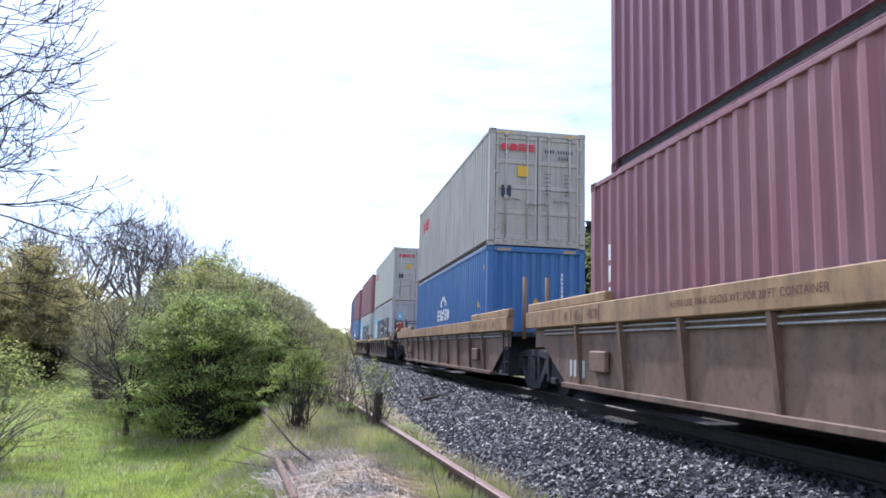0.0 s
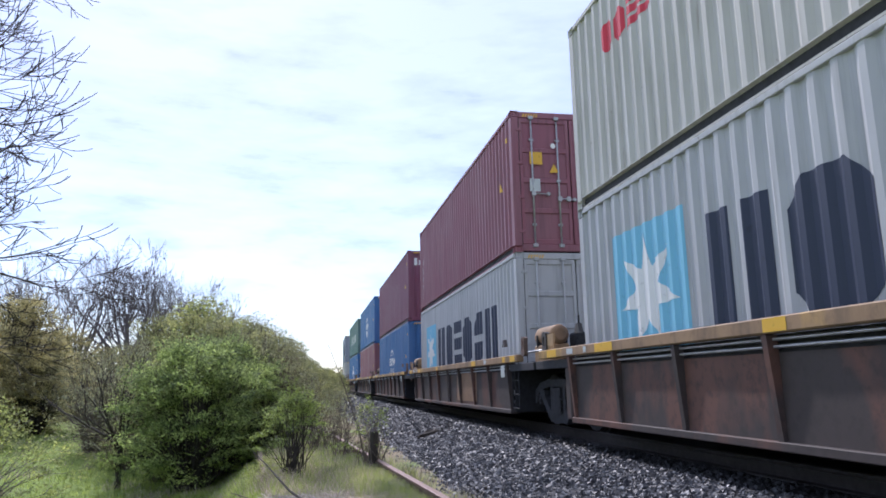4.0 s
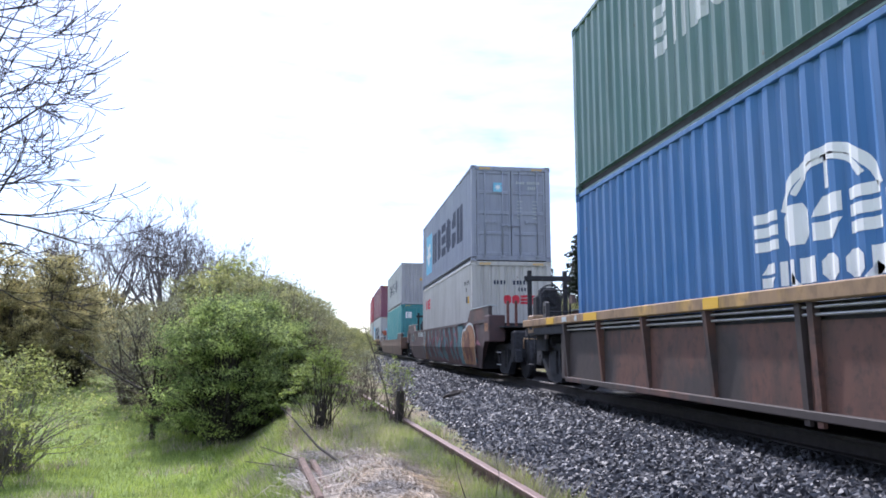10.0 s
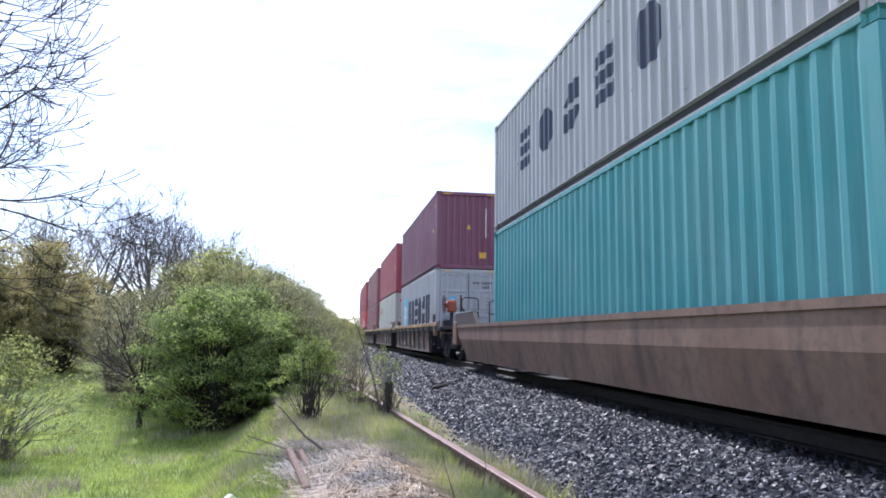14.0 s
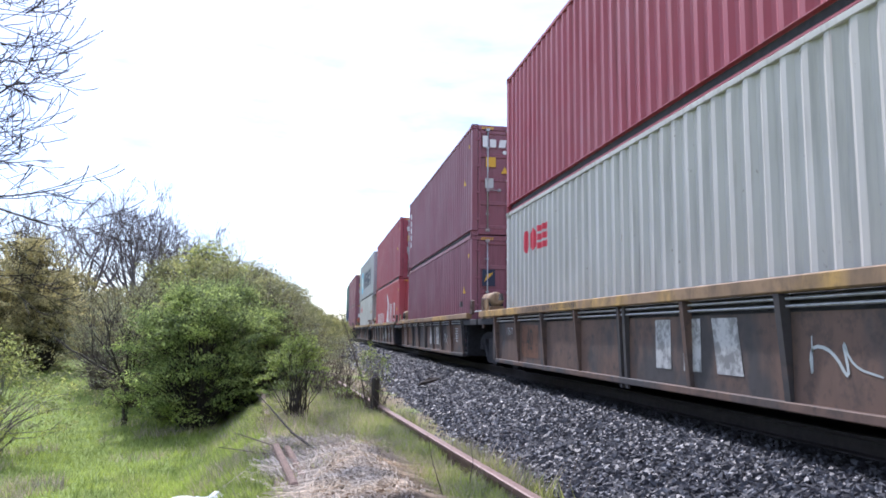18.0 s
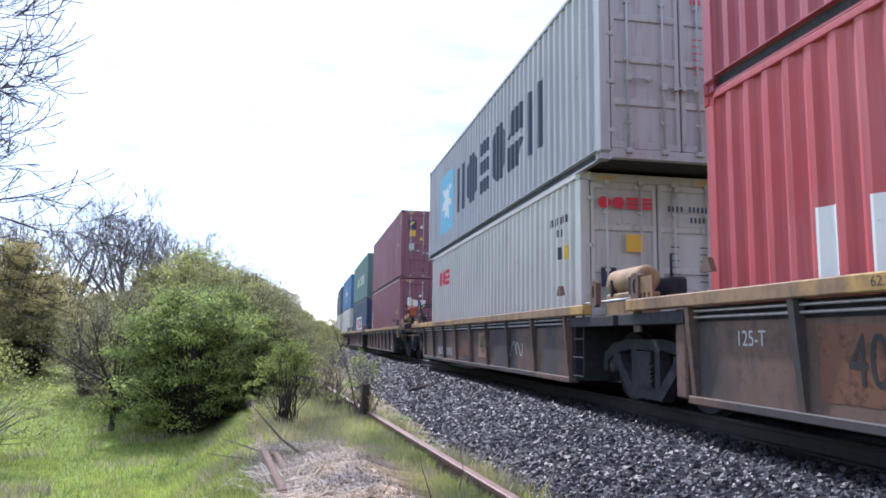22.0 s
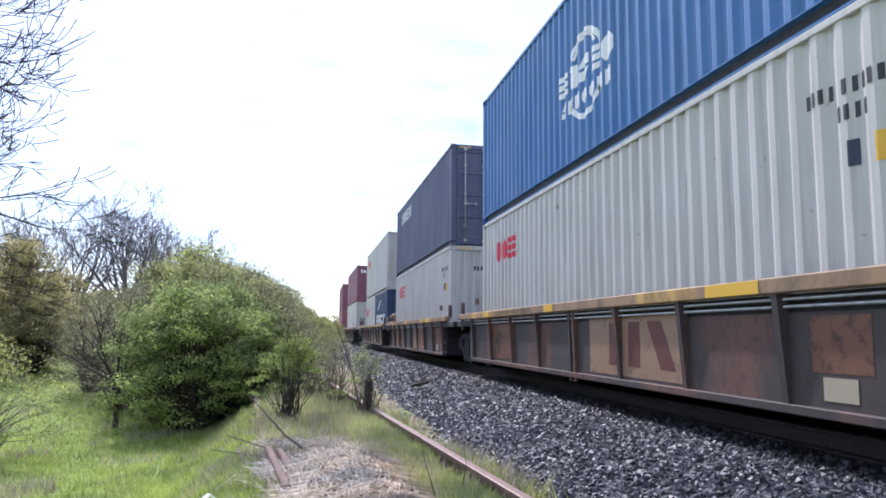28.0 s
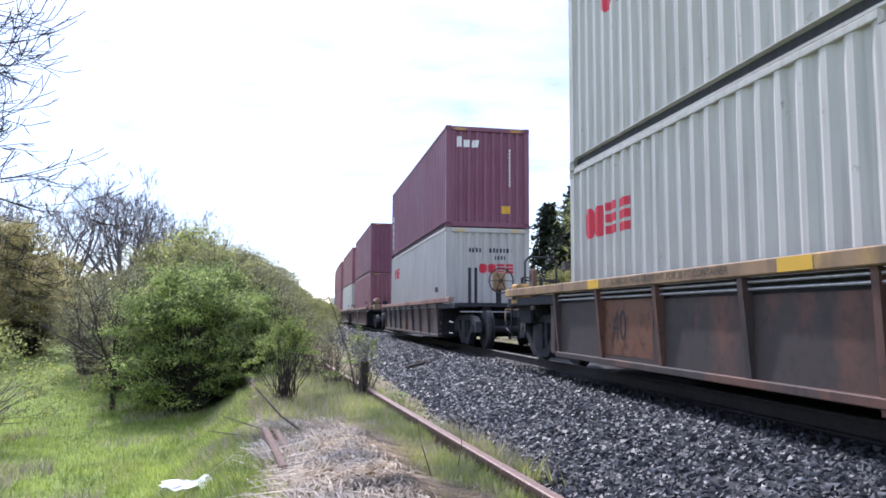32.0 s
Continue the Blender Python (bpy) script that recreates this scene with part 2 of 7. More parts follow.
# ---- building helpers ----
def part(name, data, mat, parent=None, label="", m=None):
    """One mesh object, under a thing or under a part. data: a bmesh or a finished mesh."""
    if isinstance(data, bmesh.types.BMesh):
        me = bpy.data.meshes.new(name)
        data.to_mesh(me)
        data.free()
    else:
        me = data
    if mat and not me.materials:
        me.materials.append(mat)
    ob = new(name, me)
    if parent:
        ob.parent = parent
    if m is not None:
        ob.matrix_basis = m
    if label:
        ob["label"] = label
    return ob


MESHES = {}


def cached(key, make, mat):
    """A mesh made once for each key and material."""
    k = (key, mat.name)
    if k not in MESHES:
        bm = make()
        me = bpy.data.meshes.new(key if isinstance(key, str) else str(key[0]))
        bm.to_mesh(me)
        bm.free()
        me.materials.append(mat)
        MESHES[k] = me
    return MESHES[k]


def box(bm, x0, x1, y0, y1, z0, z1, bev=0.0):
    v = [bm.verts.new(p) for p in ((x0, y0, z0), (x1, y0, z0), (x1, y1, z0), (x0, y1, z0), (x0, y0, z1), (x1, y0, z1), (x1, y1, z1), (x0, y1, z1))]
    f = [bm.faces.new([v[i] for i in q]) for q in ((3, 2, 1, 0), (4, 5, 6, 7), (0, 1, 5, 4), (1, 2, 6, 5), (2, 3, 7, 6), (3, 0, 4, 7))]
    if bev:
        es = list({e for q in f for e in q.edges})
        bmesh.ops.bevel(bm, geom=es, offset=bev, segments=1, affect="EDGES")
    return bm


def boxed(*a, bev=0.008):
    return box(bmesh.new(), *a, bev=bev)


def tube(bm, p0, p1, r0, r1, n=6, cap=True):
    p0, p1 = Vector(p0), Vector(p1)
    d = (p1 - p0)
    if d.length < 1e-6:
        return
    d.normalize()
    a = d.orthogonal().normalized()
    b = d.cross(a)
    r = [[bm.verts.new(p + (a * math.cos(2 * math.pi * i / n) + b * math.sin(2 * math.pi * i / n)) * q) for i in range(n)] for p, q in ((p0, r0), (p1, r1))]
    for i in range(n):
        f = bm.faces.new((r[0][i], r[0][(i + 1) % n], r[1][(i + 1) % n], r[1][i]))
        f.smooth = n > 5
    if cap:
        bm.faces.new(r[0][::-1])
        bm.faces.new(r[1])


def prism(bm, pts, axis, lo, hi):
    """Extrude a flat outline (pairs) along axis 'x' or 'y' from lo to hi."""
    def at(p, q):
        return (q, p[0], p[1]) if axis == "x" else (p[0], q, p[1])
    a = [bm.verts.new(at(p, lo)) for p in pts]
    b = [bm.verts.new(at(p, hi)) for p in pts]
    k = len(pts)
    bm.faces.new(a)
    bm.faces.new(b[::-1])
    for i in range(k):
        bm.faces.new((a[i], b[i], b[(i + 1) % k], a[(i + 1) % k]))
    bmesh.ops.recalc_face_normals(bm, faces=bm.faces[:])
    return bm


def soup(name, verts, faces, mat):
    me = bpy.data.meshes.new(name)
    me.from_pydata(verts, [], faces)
    me.materials.append(mat)
    return me


def smooth(a, b, x):
    t = max(0.0, min(1.0, (x - a) / (b - a)))
    return t * t * (3 - 2 * t)


# ---- the lie of the land ----
BEND_AT, BEND_R = 75.0, 500.0


def track(s):
    """Place and heading of the main line, s metres along it."""
    if s <= BEND_AT:
        return 0.0, s, 0.0
    a = (s - BEND_AT) / BEND_R
    return BEND_R * (1 - math.cos(a)), BEND_AT + BEND_R * math.sin(a), -a


def track_x(y):
    if y <= BEND_AT:
        return 0.0
    d = min(y - BEND_AT, 450.0)
    return BEND_R - math.sqrt(BEND_R * BEND_R - d * d)


def siding_x(y):
    return -4.51 - 0.080 * (y - 4.1) - 0.0003 * max(0.0, y - 12.0) ** 2


def ground_z(x, y):
    """Height of the soil: a low formation under the lines, a shallow swale to the left of it."""
    u = x - track_x(y)
    edge = -5.36 - 0.02 * max(0.0, min(y, 40.0))
    z = -0.36 - 0.62 * smooth(edge, edge - 1.15, u)
    z += 0.80 * smooth(13.0, 25.0, y) * smooth(-7.5, -11.5, u) - 0.5 * smooth(4.0, 7.0, u)
    z += 0.05 * noise.noise((x * 0.55, y * 0.55, 0.0)) * smooth(-4.9, -6.2, u) + 0.02 * noise.noise((x * 2.1, y * 2.1, 4.0))
    return z


def ground_material():
    m, n, l, b = material("meadow_soil")
    geo = n.new("ShaderNodeNewGeometry")
    sep = n.new("ShaderNodeSeparateXYZ")
    l.new(geo.outputs["Position"], sep.inputs["Vector"])

    def nz(scale, detail=5):
        t = n.new("ShaderNodeTexNoise")
        t.inputs["Scale"].default_value, t.inputs["Detail"].default_value = scale, detail
        l.new(geo.outputs["Position"], t.inputs["Vector"])
        return t.outputs["Fac"]
    green = ramp(n, l, nz(7.0), [(0.3, (0.16, 0.225, 0.05)), (0.7, (0.30, 0.39, 0.095))])
    straw = ramp(n, l, nz(11.0), [(0.3, (0.17, 0.13, 0.075)), (0.7, (0.32, 0.26, 0.16))])
    wear = n.new("ShaderNodeMath")
    wear.operation = "ADD"
    slope = n.new("ShaderNodeMapRange")
    slope.inputs["From Min"].default_value, slope.inputs["From Max"].default_value = -5.95, -5.2
    slope.inputs["To Min"].default_value, slope.inputs["To Max"].default_value = -0.16, 0.14
    l.new(sep.outputs["X"], slope.inputs["Value"])
    l.new(slope.outputs["Result"], wear.inputs[0])
    l.new(nz(0.9), wear.inputs[1])
    c = mix(n, l, ramp(n, l, wear.outputs["Value"], [(0.46, (0, 0, 0)), (0.66, (1, 1, 1))]), green, straw)
    l.new(c, b.inputs["Base Color"])
    b.inputs["Roughness"].default_value = 0.95
    bump(n, l, b, nz(22.0), 0.6, 0.03)
    return m


def spread(lo, hi, step, far, grow=1.35):
    a = list(np.arange(lo, hi + step / 2, step))
    d = step
    while a[-1] < far:
        d *= grow
        a.append(a[-1] + d)
    d = step
    while a[0] > -far:
        d *= grow
        a.insert(0, a[0] - d)
    return a


xs, ys = spread(-14.0, 8.0, 0.25, 2500.0), spread(-3.0, 40.0, 0.4, 2500.0)
verts = [(x, y, ground_z(x, y)) for y in ys for x in xs]
nx = len(xs)
faces = [(j * nx + i, j * nx + i + 1, (j + 1) * nx + i + 1, (j + 1) * nx + i) for j in range(len(ys) - 1) for i in range(nx - 1)]
ground = new("ground", soup("ground", verts, faces, ground_material()))
for p in ground.data.polygons:
    p.use_smooth = True
tagged(ground, "spring meadow soil with thin grass and straw-coloured patches", "ground", kind="structure")

# ballast bed of the main line
STONE = None


def stone_material(name="crushed_granite", k=1.0):
    m, n, l, b = material(name)
    geo = n.new("ShaderNodeNewGeometry")
    c = ramp(n, l, geo.outputs["Random Per Island"], [(0.0, scaled((0.010, 0.011, 0.014), k)), (0.55, scaled((0.022, 0.024, 0.031), k)), (0.85, scaled((0.060, 0.063, 0.074), k)), (1.0, scaled((0.38, 0.38, 0.38), k * k))])
    f = noise_node(n, l, 40.0, 4)
    l.new(mix(n, l, 0.35, c, ramp(n, l, f, [(0.3, scaled((0.018, 0.018, 0.023), k)), (0.7, scaled((0.125, 0.125, 0.135), k))])), b.inputs["Base Color"])
    b.inputs["Roughness"].default_value = 0.5
    return m


STONE = stone_material()
# darker stone and bed: oil, plus the train's shade painted into the colour
OIL_SHADE_STONE = stone_material("oil_and_shade_granite", 0.42)
BALLAST = plain("packed_ballast", (0.030, 0.031, 0.036), 0.8, 0.0, 0.7, 26.0)
OIL_SHADE_BED = plain("oil_and_shade_ballast", (0.019, 0.019, 0.022), 0.7, 0.0, 0.5, 26.0)


def bed_z(u):
    """Top of the ballast across the line (u: metres from its centre)."""
    return -0.20 - 0.13 * smooth(-1.55, -3.3, u) - 0.5 * smooth(2.2, 4.6, u) - 0.06 * smooth(-3.2, -3.75, u)


def bed(name, u0, u1, mat, du, lift, label):
    us = np.arange(u0, u1 + 1e-6, du)
    ss = list(np.arange(-8, 30, 0.3)) + list(np.arange(30, 170, 2.0))
    vs, fs = [], []
    for s in ss:
        cx, cy, a = track(s)
        for u in us:
            z = bed_z(u) + 0.004 + lift * smooth(-1.1, -0.8, u) + 0.018 * noise.noise((u * 6, s * 6, 0)) + 0.02 * noise.noise((u * 1.5, s * 1.5, 3))
            vs.append((cx + u * math.cos(a), cy + u * math.sin(a), z))
    k = len(us)
    for j in range(len(ss) - 1):
        for i in range(k - 1):
            fs.append((j * k + i, j * k + i + 1, (j + 1) * k + i + 1, (j + 1) * k + i))
    ob = new(name, soup(name, vs, fs, mat))
    return tagged(ob, label, "ballast", kind="structure")


bed("ballast_bed", -3.72, 4.8, BALLAST, 0.142, -0.008, "dark grey crushed stone bed under the running line")
# dark strip as wide as the train's shadow: painted shade over oily stone
bed("oily_strip", -1.40, 1.12, OIL_SHADE_BED, 0.14, 0.03, "ballast under the train, darkened for oil and painted-in train shade")


def stones(name, count, s0, s1, u0, u1, size, seed, label, mat=None, lift=0.0):
    rng = np.random.default_rng(seed)
    base = np.array([(1, 0, 0), (-1, 0, 0), (0, 1, 0), (0, -1, 0), (0, 0, 1), (0, 0, -1)], float)
    tri = np.array([(0, 2, 4), (2, 1, 4), (1, 3, 4), (3, 0, 4), (2, 0, 5), (1, 2, 5), (3, 1, 5), (0, 3, 5)])
    allv, allf = [], []
    s = s0 + (s1 - s0) * rng.random(count)
    u = u0 + (u1 - u0) * rng.random(count)
    for i in range(count):
        v = base * rng.uniform(0.5, 1.15, (6, 1)) + rng.uniform(-0.3, 0.3, (6, 3))
        q, _ = np.linalg.qr(rng.normal(size=(3, 3)))
        v = v @ q * size * rng.uniform(0.55, 1.25)
        v[:, 2] *= 0.8
        cx, cy, a = track(s[i])
        v += (cx + u[i], cy, bed_z(u[i]) + lift + size * rng.uniform(-0.15, 0.55))
        allf.append(tri + 6 * i)
        allv.append(v)
    me = bpy.data.meshes.new(name)
    me.from_pydata(np.concatenate(allv).tolist(), [], np.concatenate(allf).tolist())
    me.materials.append(mat or STONE)
    return tagged(new(name, me), label, "gravel", kind="stuff")


stones("ballast_stones", 33000, 2.6, 15, -3.85, -1.28, 0.033, 11, "loose grey crushed stones beside the running line")
stones("ballast_stones", 17000, 15, 32, -3.95, -1.28, 0.042, 12, "loose grey crushed stones beside the running line")
stones("ballast_stones", 9000, 32, 80, -3.8, -1.28, 0.075, 13, "loose grey crushed stones beside the running line")
stones("ballast_stones", 3500, 2.0, 24, 0.8, 4.0, 0.04, 14, "sunlit crushed stones on the far shoulder")

# stones at the shadow's edge, coloured dark for shade as well as oil
stones("oily_stones", 4000, 2.6, 24, -1.42, -0.8, 0.035, 15, "crushed stones beside the rail, darkened for oil and painted-in train shade", OIL_SHADE_STONE, 0.012)
stones("oily_stones", 1200, 24, 60, -1.25, -0.8, 0.06, 16, "crushed stones beside the rail, darkened for oil and painted-in train shade", OIL_SHADE_STONE, 0.012)
DARKRAIL = plain("grimy_rail_steel", (0.035, 0.029, 0.028), 0.75, 0.1, 0.4)
RAILSTEEL = plain("rusty_rail_steel", (0.11, 0.065, 0.048), 0.7, 0.1, 0.4)
RAILTOP = plain("rusty_rail_head", (0.25, 0.165, 0.135), 0.55, 0.25, 0.3, 30.0)
SHINY = plain("worn_rail_head", (0.16, 0.15, 0.145), 0.5, 0.6, 0.2)
TIMBER = bark("weathered_sleeper_timber", (0.030, 0.027, 0.026))


def rail(name, place, s_list, top_z, head, label):
    """A flat-bottomed rail swept along place(s) -> x, y, heading."""
    prof = [(-0.07, -0.172), (0.07, -0.172), (0.07, -0.158), (0.012, -0.145), (0.009, -0.045), (0.036, -0.036), (0.036, -0.006), (0.026, 0.0), (-0.026, 0.0), (-0.036, -0.006), (-0.036, -0.036), (-0.009, -0.045), (-0.012, -0.145), (-0.07, -0.158)]
    vs, fs, hs = [], [], []
    k = len(prof)
    for s in s_list:
        x, y, a = place(s)
        for u, z in prof:
            vs.append((x + u * math.cos(a), y + u * math.sin(a), top_z + z))
    for j in range(len(s_list) - 1):
        for i in range(k):
            fs.append((j * k + i, (j + 1) * k + i, (j + 1) * k + (i + 1) % k, j * k + (i + 1) % k))
            hs.append(1 if i in (6, 7, 8) else 0)
    me = soup(name, vs, fs, DARKRAIL if head == SHINY else RAILSTEEL)
    me.materials.append(head)
    for p, h in zip(me.polygons, hs):
        p.material_index = h
    return tagged(new(name, me), label, "rail", kind="structure")


for side in (-1, 1):
    def on_main(s, side=side):
        x, y, a = track(s)
        return x + side * 0.7525 * math.cos(a), y + side * 0.7525 * math.sin(a), a

    def on_siding(s, side=side):
        return siding_x(s) + side * 0.72, s, math.atan(0.080 + 0.0006 * max(0.0, s - 12.0))
    rail("main_rail", on_main, list(np.arange(-8, 75, 5.0)) + list(np.arange(75, 170, 3.0)), 0.0, SHINY, "bright-headed steel rail of the running line")
    rail("siding_rail", on_siding, list(np.arange(-4, 34, 1.0)), -0.185 if side > 0 else -0.325, RAILTOP, "rust-brown rail of the disused siding, sunk in weeds")

tie_mesh = soup("sleeper", *(lambda b: ([v.co[:] for v in b.verts], [[v.index for v in f.verts] for f in b.faces]))((lambda b: (b.verts.index_update(), b)[1])(boxed(-1.3, 1.3, -0.115, 0.115, -0.19, 0.0, bev=0.02))), TIMBER)
main_line = tagged(new("main_line_sleepers"), "row of dark timber sleepers under the running line", "sleepers", kind="structure")
for i in range(150):
    x, y, a = track(-6 + 0.52 * i)
    part("sleeper", tie_mesh, TIMBER, main_line, m=pose(x, y, -0.185 + random.uniform(-0.012, 0.008), 0, 0, math.degrees(a) + random.uniform(-1, 1)))


# ---- containers ----
HC, STD = 2.896, 2.591
HALF = 1.219


def side_steps(length):
    """Outline of a corrugated side wall seen from above: (distance from the front end, inset) pairs."""
    lo, hi = 0.15, length - 0.15
    k = round((hi - lo) / 0.2786)
    p = (hi - lo) / k
    out = []
    for i in range(k):
        for f, d in ((0.0, 0.0), (0.26, 0.0), (0.5, 0.036), (0.76, 0.036)):
            out.append((lo + (i + f) * p, d))
    out.append((hi, 0.0))
    return out


def end_steps():
    lo, hi = -1.07, 1.07
    k = 9
    p = (hi - lo) / k
    out = []
    for i in range(k):
        for f, d in ((0.0, 0.0), (0.44, 0.0), (0.57, 0.042), (0.87, 0.042)):
            out.append((lo + (i + f) * p, d))
    out.append((hi, 0.0))
    return out


def side_wall(length, height, sign):
    bm = bmesh.new()
    st = side_steps(length)
    rows = []
    for z in (0.16, height - 0.07):
        rows.append([bm.verts.new((sign * (HALF - 0.012 - d), u - length / 2, z)) for u, d in st])
    for i in range(len(st) - 1):
        q = (rows[0][i], rows[0][i + 1], rows[1][i + 1], rows[1][i])
        bm.faces.new(q if sign > 0 else q[::-1])
    return bm


def end_wall(length, height, sign):
    bm = bmesh.new()
    st = end_steps()
    rows = []
    for z in (0.15, height - 0.10):
        rows.append([bm.verts.new((u, sign * (length / 2 - 0.03 - d), z)) for u, d in st])
    for i in range(len(st) - 1):
        q = (rows[0][i], rows[0][i + 1], rows[1][i + 1], rows[1][i])
        bm.faces.new(q[::-1] if sign > 0 else q)
    return bm


def casting(sign_x, sign_y):
    """A corner casting with its oval holes let in."""
    bm = bmesh.new()
    x0, x1 = sorted((0.0, -sign_x * 0.162))
    y0, y1 = sorted((0.0, -sign_y * 0.178))
    box(bm, x0, x1, y0, y1, 0, 0.118)
    bmesh.ops.recalc_face_normals(bm, faces=bm.faces[:])
    fs = [f for f in bm.faces if abs(f.normal.z) < 0.1]
    bmesh.ops.inset_individual(bm, faces=fs, thickness=0.034)
    for f in fs:
        for v in f.verts:
            v.co -= f.normal * 0.035
    return bm


def door_leaf(height, sign):
    """A door leaf with three recessed fields, seen from outside (-y)."""
    bm = bmesh.new()
    x0, x1 = (-1.06, -0.012) if sign < 0 else (0.012, 1.06)
    z0, z1 = 0.16, height - 0.14
    box(bm, x0, x1, 0.0, 0.05, z0, z1)
    return bm


def lock_rod(height):
    bm = bmesh.new()
    tube(bm, (0, 0, 0.12), (0, 0, height - 0.10), 0.019, 0.019, 7)
    for z in (0.13, height - 0.14):
        box(bm, -0.05, 0.05, -0.035, 0.03, z - 0.035, z + 0.035, 0.008)
    for z in (0.55, height * 0.5, height - 0.6):
        box(bm, -0.045, 0.045, -0.012, 0.03, z - 0.025, z + 0.025, 0.006)
    return bm


def door_handle():
    bm = bmesh.new()
    tube(bm, (0, 0, 0), (0.36, -0.012, -0.015), 0.013, 0.011, 6)
    box(bm, -0.035, 0.05, -0.02, 0.03, -0.05, 0.05, 0.008)
    box(bm, 0.28, 0.34, -0.02, 0.04, -0.045, 0.03, 0.008)
    return bm


def clip_strip(poly, lo, hi):
    """The part of a convex polygon of (u, v) with lo <= u <= hi."""
    for sgn, lim in ((1, lo), (-1, -hi)):
        out = []
        for (a, b) in zip(poly, poly[1:] + poly[:1]):
            ia, ib = sgn * a[0] >= lim, sgn * b[0] >= lim
            if ia:
                out.append(a)
            if ia != ib:
                t = (lim - sgn * a[0]) / (sgn * b[0] - sgn * a[0])
                out.append((a[0] + t * (b[0] - a[0]), a[1] + t * (b[1] - a[1])))
        poly = out
        if len(poly) < 3:
            return []
    return poly


def on_side(polys, length):
    """Flat shapes laid over the corrugations of the near side wall. Shapes are pairs: metres from the back end, height."""
    st = side_steps(length)
    bm = bmesh.new()
    for poly in polys:
        poly = [(length - a, v) for a, v in poly]
        for (a, da), (b, db) in zip(st, st[1:]):
            q = clip_strip(poly, a, b)
            if len(q) > 2:
                vs = [bm.verts.new((-(HALF - 0.012 - (da + (db - da) * (u - a) / (b - a))) - 0.004, u - length / 2, v)) for u, v in q]
                f = bm.faces.new(vs)
                f.normal_update()
                if f.normal.x > 0:
                    f.normal_flip()
    return bm


def on_end(polys, length, corrugated):
    """Flat shapes on the end that faces the camera; pairs: metres right of its middle, height."""
    st = end_steps() if corrugated else [(-1.2, 0.0), (1.2, 0.0)]
    bm = bmesh.new()
    for poly in polys:
        for (a, da), (b, db) in zip(st, st[1:]):
            q = clip_strip(list(poly), a, b)
            if len(q) > 2:
                vs = [bm.verts.new((u, -length / 2 + 0.026 + (da + (db - da) * (u - a) / (b - a)) if corrugated else -length / 2 + 0.012, v)) for u, v in q]
                f = bm.faces.new(vs)
                f.normal_update()
                if f.normal.y > 0:
                    f.normal_flip()
    return bm


def rect(a, v, w, h):
    return [(a, v), (a + w, v), (a + w, v + h), (a, v + h)]


def ring(ca, cv, r, w, n=20, a0=0.0, a1=360.0, squash=1.0):
    out = []
    for i in range(n):
        t0, t1 = radians(a0 + (a1 - a0) * i / n), radians(a0 + (a1 - a0) * (i + 1) / n)
        out.append([(ca + math.cos(t) * q, cv + math.sin(t) * q * squash) for t, q in ((t0, r - w), (t0, r), (t1, r), (t1, r - w))])
    return out


def disc(ca, cv, r, n=12):
    return [[(ca + r * math.cos(2 * math.pi * i / n), cv + r * math.sin(2 * math.pi * i / n)) for i in range(n)]]


def star(ca, cv, r, n=7):
    out = []
    for i in range(n):
        t = math.pi / 2 + 2 * math.pi * i / n
        d = math.pi / n
        out.append([(ca, cv), (ca + 0.42 * r * math.cos(t - d), cv + 0.42 * r * math.sin(t - d)), (ca + r * math.cos(t), cv + r * math.sin(t)), (ca + 0.42 * r * math.cos(t + d), cv + 0.42 * r * math.sin(t + d))])
    return out


def triangle(ca, cv, w, h):
    return [[(ca - w / 2, cv), (ca + w / 2, cv), (ca, cv + h)]]


def slotted(a, v, w, h, kind):
    """A plain block, whole or cut, that stands in for one sign of a lettered mark."""
    if kind == 0:
        return [rect(a, v, w * 0.38, h), rect(a + w * 0.62, v, w * 0.38, h)]
    if kind == 1:
        return [rect(a, v, w, h * 0.26), rect(a, v + h * 0.37, w, h * 0.26), rect(a, v + h * 0.74, w, h * 0.26)]
    if kind == 2:
        return [[(a, v), (a + w * 0.7, v), (a + w, v + h * 0.42), (a, v + h * 0.42)], [(a, v + h * 0.56), (a + w, v + h * 0.56), (a + w, v + h), (a + w * 0.3, v + h)]]
    if kind == 3:
        c = w * 0.25
        return [[(a + c, v), (a + w - c, v), (a + w, v + c), (a + w, v + h - c), (a + w - c, v + h), (a + c, v + h), (a, v + h - c), (a, v + c)]]
    return [rect(a, v, w, h)]


def row_of(a, v, w, h, gap, kinds):
    out = []
    for i, k in enumerate(kinds):
        out += slotted(a + i * (w + gap), v, w, h, k)
    return out


def bars(a, v, w, h, n, gap=0.035):
    return [rect(a, v + i * (h + gap), w * (1.0 if i % 2 else 0.8), h) for i in range(n)]


def column(a, v, w, h, n):
    """Small plain bars one above the other, for an upright number."""
    return [rect(a, v + i * h * 1.35, w, h) for i in range(n)]


def split_mark(name, polys):
    """Separate blocks of a painted mark are parts of their own; rows of tiny bars stay together."""
    return [[q] for q in polys] if name == "logo" and len(polys) <= 24 else [polys]


def small(ob):
    if ob.name.split(".")[0] in ("code", "data_table", "warning_stripes"):
        ob["kind"] = "stuff"
    return ob


CONTAINERS = []


